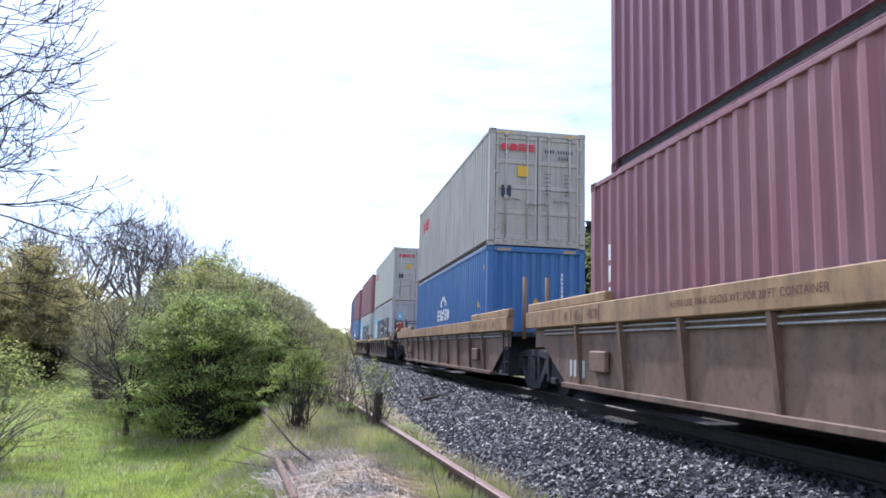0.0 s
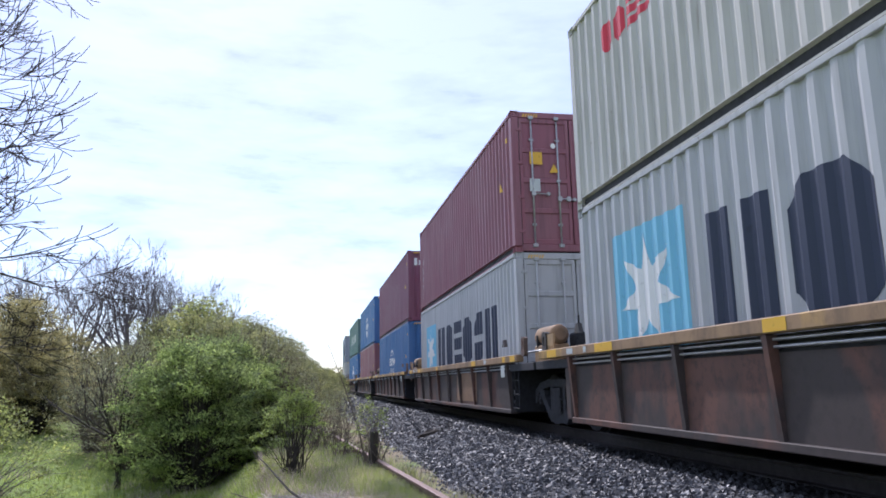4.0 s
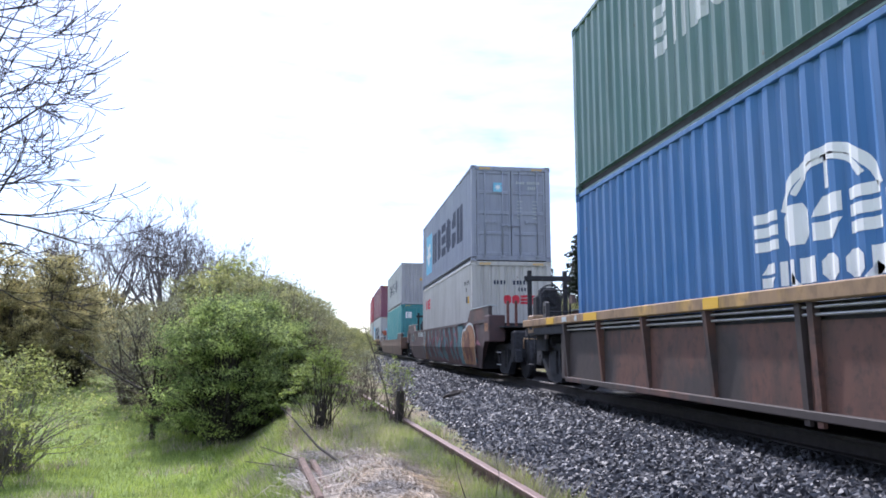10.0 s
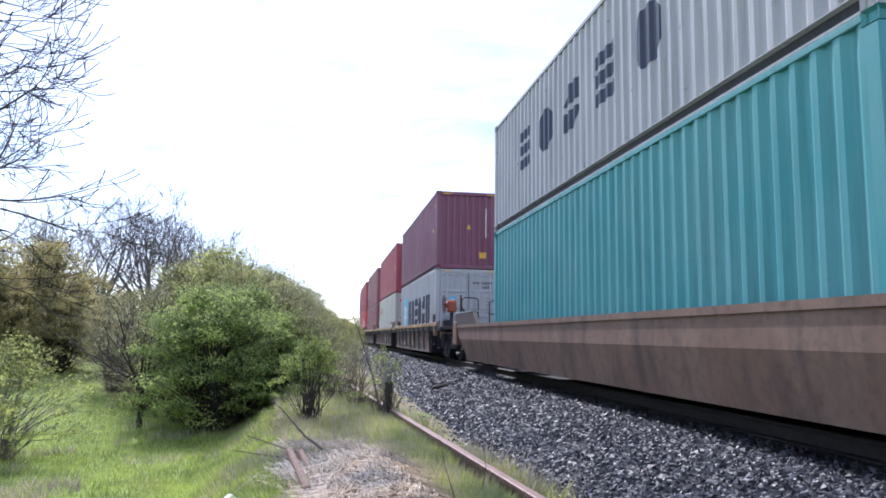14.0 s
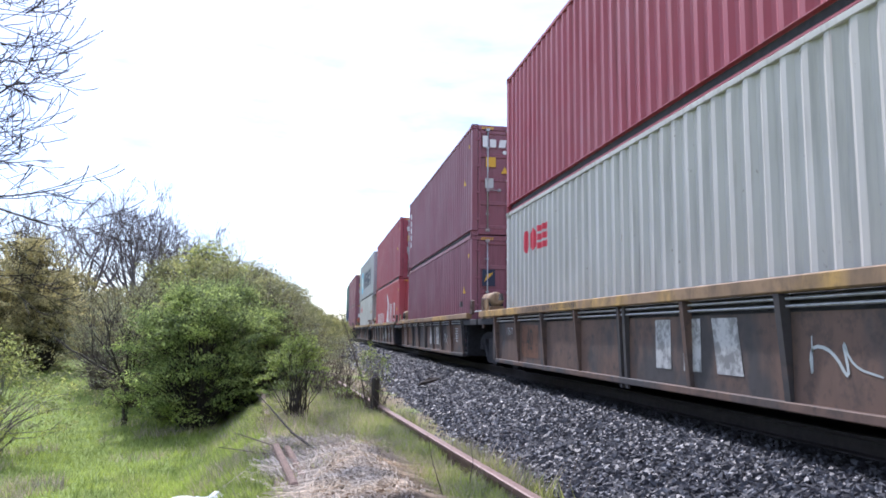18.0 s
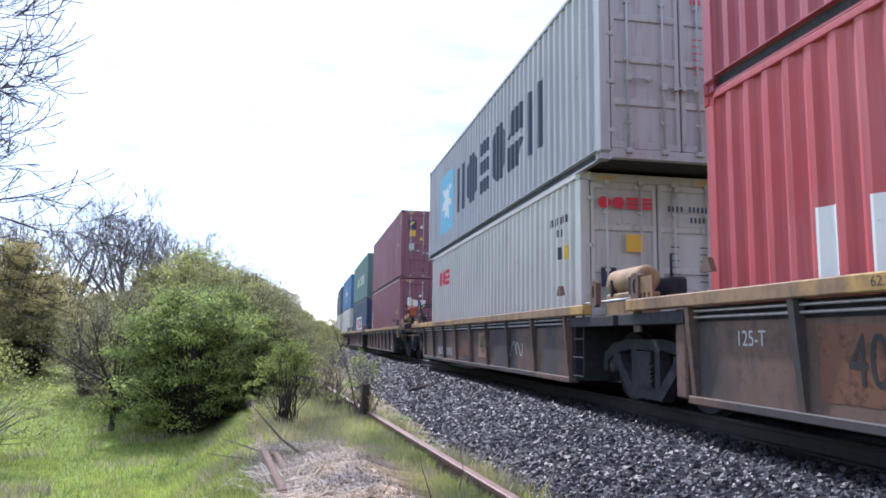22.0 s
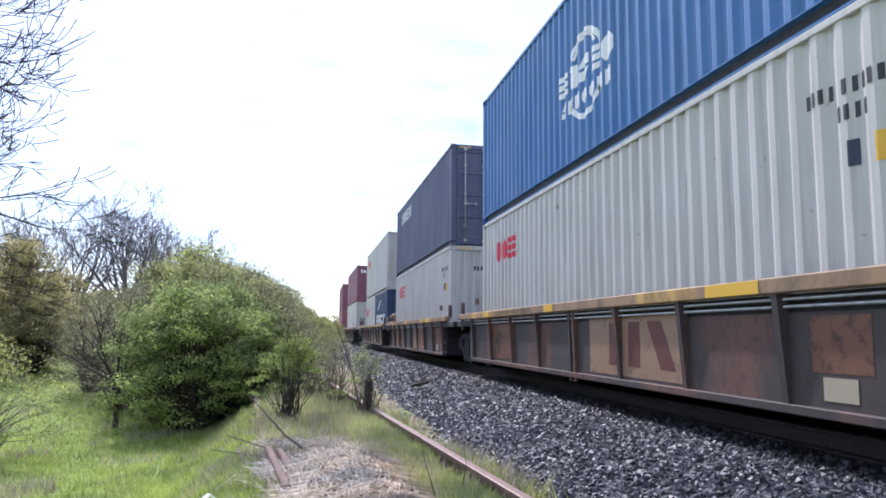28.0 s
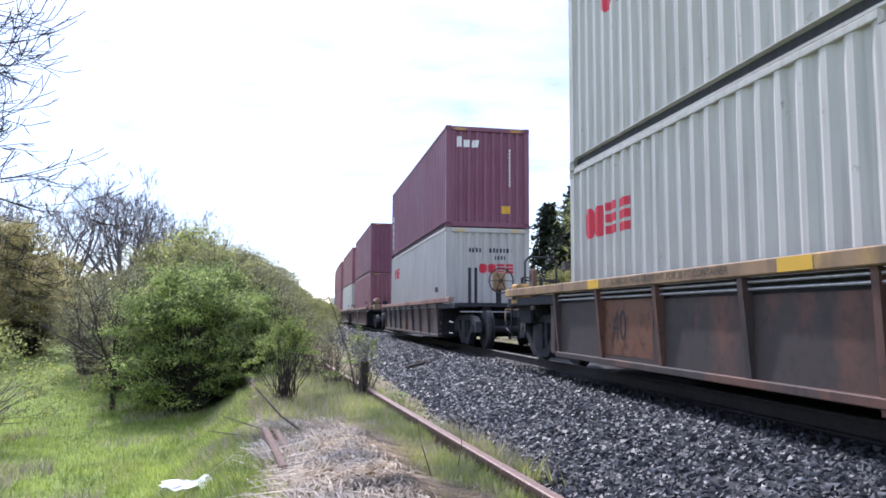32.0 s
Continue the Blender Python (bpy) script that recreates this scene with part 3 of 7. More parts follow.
def container(colour, name_colour, height=HC, length=12.192, front="door", marks=(), ends=(), frame_paint=None, note=""):
    """A steel shipping container; its front end (-y) is either a pair of doors or a corrugated wall."""
    root = new("shipping_container")
    h, ln = height, length
    what = "doors at the near end" if front == "door" else "closed corrugated end"
    tagged(root, f"{name_colour} corrugated steel shipping container, {what}{note}", "container", "containers on the train")
    fp = frame_paint or colour
    dark = GREASE
    for sgn in (-1, 1):
        part("side_wall", cached(("side_wall", ln, h, sgn), lambda: side_wall(ln, h, sgn), colour), colour, root)
        x0, x1 = sorted((sgn * HALF, sgn * (HALF - 0.06)))
        part("top_rail", cached(("top_rail", ln, h, sgn), lambda: boxed(x0, x1, -ln / 2 + 0.16, ln / 2 - 0.16, h - 0.075, h - 0.006), fp), fp, root)
        def rail_section():
            o = [(HALF - 0.085, 0.0), (HALF - 0.012, 0.0), (HALF - 0.012, 0.018), (HALF - 0.062, 0.024), (HALF - 0.062, 0.15), (HALF - 0.01, 0.158), (HALF - 0.01, 0.17), (HALF - 0.085, 0.17)]
            return prism(bmesh.new(), [(sgn * u, v) for u, v in o], "y", -ln / 2 + 0.16, ln / 2 - 0.16)
        part("bottom_rail", cached(("bottom_rail", ln, sgn), rail_section, fp), fp, root)
        for ey in (-1, 1):
            px0, px1 = sorted((sgn * HALF, sgn * (HALF - 0.15)))
            py0, py1 = sorted((ey * ln / 2, ey * (ln / 2 - 0.16)))
            part("corner_post", cached(("corner_post", ln, h, sgn, ey), lambda: boxed(px0, px1, py0, py1, 0.118, h - 0.118, bev=0.012), fp), fp, root)
            for z in (0.0, h - 0.118):
                part("corner_casting", cached(("corner_casting", sgn, ey), lambda: casting(sgn, ey), fp), fp, root, m=pose(sgn * (HALF + 0.003), ey * (ln / 2 + 0.003), z))
    part("roof", cached(("roof", ln, h), lambda: boxed(-HALF + 0.05, HALF - 0.05, -ln / 2 + 0.1, ln / 2 - 0.1, h - 0.05, h - 0.02), fp), fp, root)
    part("floor", cached(("floor", ln), lambda: boxed(-HALF + 0.06, HALF - 0.06, -ln / 2 + 0.1, ln / 2 - 0.1, 0.05, 0.15), dark), dark, root)
    part("end_wall", cached(("end_wall", ln, h, 1), lambda: end_wall(ln, h, 1), colour), colour, root)
    part("end_sill", cached(("end_sill", ln), lambda: boxed(-1.06, 1.06, -ln / 2, -ln / 2 + 0.11, 0.02, 0.155), fp), fp, root)
    part("end_header", cached(("end_header", ln, h), lambda: boxed(-1.06, 1.06, -ln / 2, -ln / 2 + 0.10, h - 0.135, h - 0.01), fp), fp, root)
    if front == "door":
        for sgn in (-1, 1):
            leaf = part("door", cached(("door", h, sgn), lambda: door_leaf(h, sgn), colour), colour, root, m=pose(0, -ln / 2 + 0.035, 0))
            xm, xw = sgn * 0.536, 0.524
            for k in range(5):
                part("door_rib", cached("door_rib", lambda: boxed(-0.50, 0.50, -0.024, 0.002, -0.055, 0.055, bev=0.014), colour), colour, leaf, m=pose(xm, 0, 0.21 + k * (h - 0.40) / 4))
            for dx in (-0.489, 0.489):
                part("door_stile", cached(("door_stile", h), lambda: boxed(-0.035, 0.035, -0.026, 0.001, 0.162, h - 0.142, bev=0.01), colour), colour, leaf, m=pose(xm + dx, 0, 0))
            part("door_seal", cached(("door_seal", h), lambda: boxed(-0.012, 0.012, -0.02, 0.02, 0.16, h - 0.14, bev=0.0), RUBBER), RUBBER, leaf, "black rubber door seal", m=pose(sgn * 1.058, 0, 0))
            for k in range(4):
                part("hinge", cached("hinge", lambda: boxed(-0.06, 0.06, -0.045, 0.0, -0.03, 0.03, bev=0.006), fp), fp, leaf, m=pose(sgn * 1.06, 0, 0.41 + k * (h - 0.80) / 3))
            bare = STEEL if colour in (MAROON, MAROON2, PLUM, CRIMSON, INDIGO) else colour
            for off in (0.24, 0.78):
                x = sgn * (off + 0.03)
                part("lock_rod", cached(("lock_rod", h), lambda: lock_rod(h), bare), bare, leaf, "galvanised locking rod" if bare == STEEL else "", m=pose(x, -0.045, 0))
                part("door_handle", cached("door_handle", door_handle, bare), bare, leaf, "galvanised door handle" if bare == STEEL else "", m=pose(x - (0.36 if sgn > 0 else 0.0), -0.06, 1.08 + 0.1 * (off > 0.5)))
    else:
        part("end_wall", cached(("end_wall", ln, h, -1), lambda: end_wall(ln, h, -1), colour), colour, root)
    # black and yellow height stripes over the end
    stripe = [[(s * 0.98 + k * 0.055, h - 0.118), (s * 0.98 + k * 0.055 + 0.03, h - 0.118), (s * 0.98 + k * 0.055 + 0.055, h - 0.05), (s * 0.98 + k * 0.055 + 0.025, h - 0.05)] for s in (-1, 1) for k in (range(0, 6) if s < 0 else range(-6, 0))]
    if h == HC:
        me = on_end(stripe, ln, False)
        ob = small(part("warning_stripes", me, M_YELLOW, root, "yellow hazard stripes"))
        ob.location.y = -0.016
    for name, polys, mat in marks:
        for q in split_mark(name, polys):
            ob = small(part(name, on_side(q, ln), mat, root))
            if name == "logo_star":
                ob.location.x = -0.004
    for name, polys, mat in ends:
        for q in split_mark(name, polys):
            ob = small(part(name, on_end(q, ln, front != "door"), mat, root))
            ob.location.y = -0.032 if front == "door" else 0.0
            if name in ("logo_star", "logo"):
                ob.location.y -= 0.004
    CONTAINERS.append(root)
    return root


L40 = 12.192


# painted marks, as plain shapes; a runs from the back end forwards
def sign_star(v=0.85, h=1.2, a=1.05, tint=M_NAVY):
    return [("logo_panel", [rect(a, v - 0.28, 1.9, h + 0.5)], M_SKY), ("logo_star", star(a + 0.95, v + h / 2, h * 0.62), M_WHITE),
            ("logo", row_of(a + 2.35, v, 0.98, h, 0.24, (0, 3, 1, 3, 2, 0)), tint)]


def sign_globe(a=6.1, v=1.38, r=0.68):
    shapes = ring(a, v, r, 0.09, 20, 20, 160) + ring(a, v, r, 0.09, 20, 215, 325)
    shapes += ring(a, v + 0.1, r * 0.75, 0.06, 12, 30, 150, 1.0) + [rect(a - 0.035, v + 0.32, 0.07, r - 0.4)]
    shapes += row_of(a - 1.02, v - 0.10, 0.35, 0.36, 0.07, (1, 3, 2, 1, 3)) + row_of(a - 0.95, v - 0.44, 0.22, 0.22, 0.06, (2, 0, 4, 3, 3, 4, 0))
    return [("logo", shapes, M_WHITE)]


def sign_red(a=1.2, v=1.93, k=0.42):
    return [("logo", row_of(a, v, 0.31 * k / 0.42, k, 0.055, (3, 3, 1, 1)), M_RED)]


def code_side(mat=M_BLACK, h=2.24, a=10.75):
    return [("code", [rect(a + i * 0.085, h, 0.045, 0.12) for i in (0, 1, 2, 3, 5, 6, 7, 8, 9, 10)] + [rect(a + 0.35 + i * 0.085, h - 0.2, 0.045, 0.12) for i in range(4)], mat),
            ("data_plate", [rect(a + 0.72, 1.66, 0.12, 0.22)], M_YELLOW), ("data_plate", [rect(a + 0.45, 1.68, 0.09, 0.2)], M_NAVY)]


def code_end(mat=M_WHITE, v=2.35, x=0.16):
    return [("code", [rect(x + i * 0.068, v, 0.034, 0.085) for i in (0, 1, 2, 3, 5, 6, 7, 8, 9, 10)] + [rect(x + 0.36 + i * 0.068, v - 0.16, 0.034, 0.085) for i in range(4)], mat),
            ("data_table", bars(x + 0.02, 1.3, 0.15, 0.017, 6, 0.085) + bars(x + 0.5, 1.3, 0.16, 0.017, 6, 0.085), mat)]


def sticker_set(yellow=True, grey=True):
    out = []
    if yellow:
        out.append(("sticker", [rect(-0.86, 1.78, 0.26, 0.26)], M_YELLOW))
    if grey:
        out.append(("sticker", [rect(-0.88, 1.22, 0.22, 0.26)], M_PALE))
    out.append(("sticker", disc(-0.36, 2.18, 0.055), M_WHITE))
    out.append(("warning_triangle", triangle(-0.36, 1.62, 0.2, 0.18), M_YELLOW))
    return out


def word3(x, v, k=0.3, mat=M_WHITE):
    """Three small plain blocks, as wide as the mark they stand for."""
    u = k / 0.3
    return [("logo", [rect(x, v, 0.13 * u, k), rect(x + 0.19 * u, v, 0.17 * u, k * 0.7), [(x + 0.42 * u, v), (x + 0.6 * u, v), (x + 0.64 * u, v + k * 0.7), (x + 0.46 * u, v + k * 0.7)]], mat)]


def vert_mark(a=0.5, v=0.45, mat=M_WHITE):
    return [("logo", column(a, v, 0.16, 0.22, 5), mat)]


TRI = ("warning_triangle", triangle(0.0, 1.5, 0.2, 0.2), M_YELLOW)
NUM_COL = ("code", column(0.62, 1.2, 0.045, 0.075, 11), M_WHITE)
LABEL = ("sticker", [rect(0.40, 0.42, 0.26, 0.22)], M_YELLOW)
SIDE_LABELS = [("warning_triangle", triangle(11.2, 1.45, 0.17, 0.2), M_YELLOW), ("sticker", [rect(11.62, 1.0, 0.04, 0.22)], M_PALE), ("sticker", [rect(11.60, 1.75, 0.05, 0.34)], M_PALE), ("sticker", [rect(11.72, 2.35, 0.07, 0.10)], M_YELLOW)]


# ---- well cars ----
def wheelset_mesh():
    bm = bmesh.new()
    for sgn in (-1, 1):
        c = sgn * 0.75
        tube(bm, (c - 0.065, 0, 0), (c + 0.065, 0, 0), 0.445, 0.445, 28)
        tube(bm, (c - sgn * 0.085, 0, 0), (c - sgn * 0.055, 0, 0), 0.475, 0.475, 28)
        tube(bm, (c + sgn * 0.05, 0, 0), (c + sgn * 0.085, 0, 0), 0.16, 0.13, 16)
        tube(bm, (c + sgn * 0.08, 0, 0), (c + sgn * 0.36, 0, 0), 0.10, 0.085, 14)
        for k in range(3):
            t = 2 * math.pi * k / 3
            tube(bm, (c + sgn * 0.35, 0.05 * math.cos(t), 0.05 * math.sin(t)), (c + sgn * 0.375, 0.05 * math.cos(t), 0.05 * math.sin(t)), 0.018, 0.018, 6)
    tube(bm, (-0.7, 0, 0), (0.7, 0, 0), 0.085, 0.085, 12)
    return bm


def side_frame():
    """A cast bogie side frame: arched top, V-shaped bottom, two windows beside the spring nest."""
    bm = bmesh.new()
    x0, x1 = -0.07, 0.07
    def bar(pts, w):
        for (a, b) in zip(pts, pts[1:]):
            d = Vector((b[0] - a[0], b[1] - a[1])).normalized()
            q = Vector((-d.y, d.x)) * w / 2
            a2, b2 = (a[0] - d.x * w * 0.3, a[1] - d.y * w * 0.3), (b[0] + d.x * w * 0.3, b[1] + d.y * w * 0.3)
            prism(bm, [(a2[0] + q.x, a2[1] + q.y), (b2[0] + q.x, b2[1] + q.y), (b2[0] - q.x, b2[1] - q.y), (a2[0] - q.x, a2[1] - q.y)], "x", x0, x1)
    bar([(-1.12, 0.56), (-0.9, 0.68), (-0.45, 0.74), (0.45, 0.74), (0.9, 0.68), (1.12, 0.56)], 0.13)
    bar([(-0.85, 0.60), (-0.36, 0.17), (0.36, 0.17), (0.85, 0.60)], 0.14)
    bar([(-0.30, 0.20), (-0.30, 0.72)], 0.12)
    bar([(0.30, 0.20), (0.30, 0.72)], 0.12)
    for s in (-1, 1):
        bar([(s * 1.12, 0.60), (s * 1.14, 0.42)], 0.12)
        bar([(s * 0.72, 0.58), (s * 0.70, 0.44)], 0.10)
    return bm


def spring_nest():
    """Coil springs between their seat and the bolster end, as one ribbed body."""
    o = []
    for k in range(5):
        z = 0.25 + k * 0.055
        o += [(0.17, z - 0.008), (0.22, z), (0.22, z + 0.024), (0.17, z + 0.034)]
    o += [(0.17, 0.53), (0.2, 0.54), (0.2, 0.66)]
    bm = prism(bmesh.new(), [(-y, z) for y, z in o] + [(y, z) for y, z in o[::-1]], "x", -0.10, 0.10)
    bmesh.ops.triangulate(bm, faces=[f for f in bm.faces if len(f.verts) > 4])
    return bm


WHEELS = []


def bogie(parent, y):
    t = part("bogie", cached("bolster", lambda: boxed(-1.0, 1.0, -0.2, 0.2, 0.50, 0.72, bev=0.03), DARKSTEEL), DARKSTEEL, parent, "dark cast-steel bogie", m=pose(0, y, 0))
    for sgn in (-1, 1):
        part("side_frame", cached("side_frame", side_frame, DARKSTEEL), DARKSTEEL, t, m=pose(sgn * 1.02, 0, 0))
        part("spring_nest", cached("spring_nest", spring_nest, GREASE), GREASE, t, m=pose(sgn * 1.02, 0, 0))
        w = part("wheelset", cached("wheelset", wheelset_mesh, GREASE), GREASE, t, "greasy wheels on their axle", m=pose(0, sgn * 0.889, 0.457))
        WHEELS.append((w, parent, y + sgn * 0.889, sgn * 0.889))
    return t


def text_mesh(body, size, mat):
    """Stencilled characters as a flat mesh, centred."""
    key = ("text", body, size, mat.name)
    if key not in MESHES:
        cu = bpy.data.curves.new("text", "FONT")
        cu.body, cu.size, cu.align_x, cu.align_y = body, size, "CENTER", "CENTER"
        ob = bpy.data.objects.new("text", cu)
        me = bpy.data.meshes.new_from_object(ob)
        bpy.data.objects.remove(ob)
        me.materials.clear()
        me.materials.append(mat)
        MESHES[key] = me
    return MESHES[key]


NEAR = Matrix(((0, 0, -1, 0), (-1, 0, 0, 0), (0, 1, 0, 0), (0, 0, 0, 1)))


def stencil(parent, body, size, mat, x, y, z, narrow=1.0):
    ob = part("stencil", text_mesh(body, size, mat), mat, parent)
    if len(body) > 3:
        ob["kind"] = "stuff"
    ob.matrix_basis = Matrix.Translation((x, y, z)) @ NEAR @ Matrix.Diagonal((narrow, 1, 1, 1))
    return ob


def flank_stencil(parent, body, size, mat, y, z, narrow=1.0):
    """Stencilled characters that follow the crease of a smooth flank."""
    bm = bmesh.new()
    bm.from_mesh(text_mesh(body, size, mat))
    bmesh.ops.bisect_plane(bm, geom=bm.verts[:] + bm.edges[:] + bm.faces[:], plane_co=(0, 0.71 - z, 0), plane_no=(0, 1, 0))
    for v in bm.verts:
        a, h = v.co.x * narrow, v.co.y + z
        v.co = (-(1.38 + 0.12 * min(1.0, (h - 0.16) / 0.55)) - 0.032, y - a, h)
    return part("stencil", bm, mat, parent)


def panel_mark(parent, name, polys, mat, x, label=""):
    """Flat shapes on the near side of a car; pairs: metres towards the back from the car's middle, height."""
    bm = bmesh.new()
    for q in polys:
        f = bm.faces.new([bm.verts.new((x, a, v)) for a, v in q])
        f.normal_update()
        if f.normal.x > 0:
            f.normal_flip()
    return small(part(name, bm, mat, parent, label))


def hand_wheel(r):
    bm = bmesh.new()
    k = 20
    for i in range(k):
        a, b = 2 * math.pi * i / k, 2 * math.pi * (i + 1) / k
        tube(bm, (r * math.cos(a), 0, r * math.sin(a)), (r * math.cos(b), 0, r * math.sin(b)), 0.018, 0.018, 6, False)
    for i in range(6):
        a = 2 * math.pi * i / 6
        tube(bm, (0.03 * math.cos(a), 0, 0.03 * math.sin(a)), (r * math.cos(a), 0, r * math.sin(a)), 0.012, 0.010, 5)
    tube(bm, (0, -0.03, 0), (0, 0.12, 0), 0.05, 0.05, 10)
    return bm


def rod(parent, name, p, q, r, mat, n=6, label=""):
    bm = bmesh.new()
    tube(bm, p, q, r, r, n)
    return part(name, bm, mat, parent, label)


def loop_rail(parent, x0, x1, y, z0, z1, mid=True):
    """A bent handrail standing across the car, with a bar at half height."""
    bm = bmesh.new()
    pts = [(x0, y, z0), (x0, y, z1 - 0.08), (x0 + 0.08, y, z1), (x1 - 0.08, y, z1), (x1, y, z1 - 0.08), (x1, y, z0)]
    for p, q in zip(pts, pts[1:]):
        tube(bm, p, q, 0.019, 0.019, 6)
    if mid:
        tube(bm, (x0, y, (z0 + z1) / 2), (x1, y, (z0 + z1) / 2), 0.016, 0.016, 6)
    part("handrail", bm, DARKSTEEL, parent)


def stirrup(parent, x, y, wide, z0, z1):
    """A U-shaped step hanging from the platform."""
    bm = bmesh.new()
    for p, q in (((x, y, z1), (x, y, z0)), ((x, y, z0), (x, y + wide, z0)), ((x, y + wide, z0), (x, y + wide, z1))):
        tube(bm, p, q, 0.016, 0.016, 6)
    part("stirrup_step", bm, DARKSTEEL, parent)


def under_gear(parent, y, sgn):
    """Levers, cylinder, draft box and pipes that crowd the underside of an end platform."""
    part("draft_box", boxed(-0.62, 0.62, y - 0.55, y + 0.55, 0.62, 1.02, bev=0.03), GREASE, parent)
    for x in (-1.22, -0.86):
        part("hanger_plate", boxed(x - 0.03, x + 0.03, y - 0.34, y + 0.30, 0.66, 1.02, bev=0.01), DARKSTEEL, parent)
    bm = bmesh.new()
    tube(bm, (-1.05, y - 0.45, 0.86), (-1.05, y + 0.25, 0.86), 0.12, 0.12, 14)
    tube(bm, (-1.05, y + 0.25, 0.86), (-1.05, y + 0.62, 0.84), 0.03, 0.03, 8)
    part("brake_cylinder", bm, DARKSTEEL, parent)
    part("brake_lever", boxed(-1.12, -1.07, y + 0.36, y + 0.44, 0.50, 0.98, bev=0.012), DARKSTEEL, parent)
    rod(parent, "brake_pipe", (-1.30, y - 0.9, 0.98), (-1.30, y + 0.9, 0.96), 0.02, DARKSTEEL)
    rod(parent, "uncoupling_rod", (-1.42, y + sgn * 0.62, 0.90), (-0.2, y + sgn * 0.66, 0.86), 0.014, TANPART)
    rod(parent, "uncoupling_rod", (-1.42, y + sgn * 0.62, 0.90), (-1.42, y + sgn * 0.62, 0.70), 0.014, TANPART)


def side_brake(parent, y):
    """The outer end of an articulated set with the hand-brake turned to the side of the car."""
    post = part("brake_post", boxed(-0.96, -0.86, y - 0.05, y + 0.05, 1.05, 1.68), DARKSTEEL, parent)
    part("foot_plate", boxed(-1.12, -0.72, y - 0.16, y + 0.16, 1.10, 1.20, bev=0.02), RUSTPANEL, post)
    part("gusset", prism(bmesh.new(), [(y - 0.22, 1.18), (y + 0.18, 1.18), (y + 0.05, 1.60), (y - 0.05, 1.60)], "x", -0.93, -0.89), DARKSTEEL, post)
    bm = boxed(-1.06, -0.76, y - 0.13, y + 0.15, 1.60, 2.02, bev=0.05)
    tube(bm, (-1.12, y, 1.86), (-1.05, y, 1.86), 0.09, 0.12, 14)
    part("brake_box", bm, BRAKERED, post, "faded rust-red brake gear housing")
    part("brake_wheel", cached("side_wheel", lambda: hand_wheel(0.29), RUSTPANEL), RUSTPANEL, post, "rusty spoked hand-brake wheel", m=pose(-1.17, y + 0.02, 1.88, 0, 0, -90))
    rod(post, "chain_rod", (-0.9, y - 0.1, 1.15), (-0.9, y - 0.06, 1.7), 0.02, DARKSTEEL)
    loop_rail(parent, -0.66, -0.10, y - 0.55, 1.10, 2.08)
    loop_rail(parent, 0.30, 0.95, y - 0.50, 1.10, 2.00)
    rod(parent, "brace", (-0.66, y - 0.5, 1.75), (-0.15, y - 0.15, 1.12), 0.03, DARKSTEEL)
    part("grab_post", boxed(-0.74, -0.68, y - 0.66, y - 0.60, 1.0, 2.16), RUSTPANEL, parent)
    part("grab_post", boxed(0.98, 1.03, y - 0.62, y - 0.56, 1.0, 2.05), RUSTPANEL, parent)
    for k in range(6):
        part("walkway_slat", cached("walkway_slat", lambda: boxed(-1.3, 1.3, -0.045, 0.045, 0.0, 0.035, bev=0.006), DARKSTEEL), DARKSTEEL, parent, m=pose(0, y - 0.75 + 0.115 * k, 1.12))
    part("walkway_edge", boxed(-1.34, -0.2, y - 0.86, y - 0.80, 1.02, 1.13, bev=0.012), RUSTPANEL, parent)
    part("hanger", boxed(-1.50, -1.38, y + 0.02, y + 0.24, 0.80, 1.13, bev=0.02), TANPART, parent)
    part("valve_case", boxed(-1.30, -1.02, y - 0.62, y - 0.34, 1.14, 1.34, bev=0.04), DARKSTEEL, parent)
    stirrup(parent, -1.42, y - 0.80, 0.46, 0.40, 1.06)
    stirrup(parent, -1.40, y + 0.45, 0.40, 0.50, 1.06)
    rod(parent, "grab_iron", (-1.46, y - 0.75, 1.26), (-1.46, y - 0.30, 1.26), 0.014, RUSTPANEL)
    under_gear(parent, y - 0.2, -1)


def brake_stand(parent, y, paint):
    """The outer end of an articulated set: hand-brake, grab posts, steps and a slatted walkway."""
    post = part("brake_post", boxed(-0.33, -0.21, y - 0.05, y + 0.05, 1.0, 1.72), DARKSTEEL, parent)
    part("brake_box", boxed(-0.42, -0.12, y - 0.14, y + 0.06, 1.42, 1.88, bev=0.04), paint, post, "orange brake gear housing")
    part("brake_wheel", cached("brake_wheel", lambda: hand_wheel(0.31), RUSTPANEL), RUSTPANEL, post, "rusty spoked hand-brake wheel", m=pose(-0.27, y - 0.24, 1.65))
    for x in (-1.02, -0.86):
        part("grab_post", boxed(x - 0.035, x + 0.035, y - 0.03, y + 0.03, 1.0, 1.98), DARKSTEEL, parent)
    for x in (0.35, 0.85):
        part("grab_post", boxed(x - 0.03, x + 0.03, y - 0.03, y + 0.03, 1.0, 1.75), DARKSTEEL, parent)
    rod(parent, "handrail", (0.35, y, 1.75), (0.85, y, 1.75), 0.02, DARKSTEEL)
    for k in range(5):
        part("walkway_slat", cached("walkway_slat", lambda: boxed(-1.3, 1.3, -0.045, 0.045, 0.0, 0.035, bev=0.006), DARKSTEEL), DARKSTEEL, parent, m=pose(0, y - 0.24 + 0.115 * k, 1.0))
    part("end_block", boxed(-0.75, -0.5, y - 0.2, y + 0.25, 0.55, 1.05, bev=0.03), DARKSTEEL, parent)
    part("cut_lever", boxed(-1.35, 0.1, y - 0.42, y - 0.39, 0.86, 0.89, bev=0.006), STEEL, parent)
    for z in (0.34, 0.62):
        rod(parent, "step", (-1.40, y + 0.15, z), (-1.40, y + 0.6, z), 0.014, STEEL)


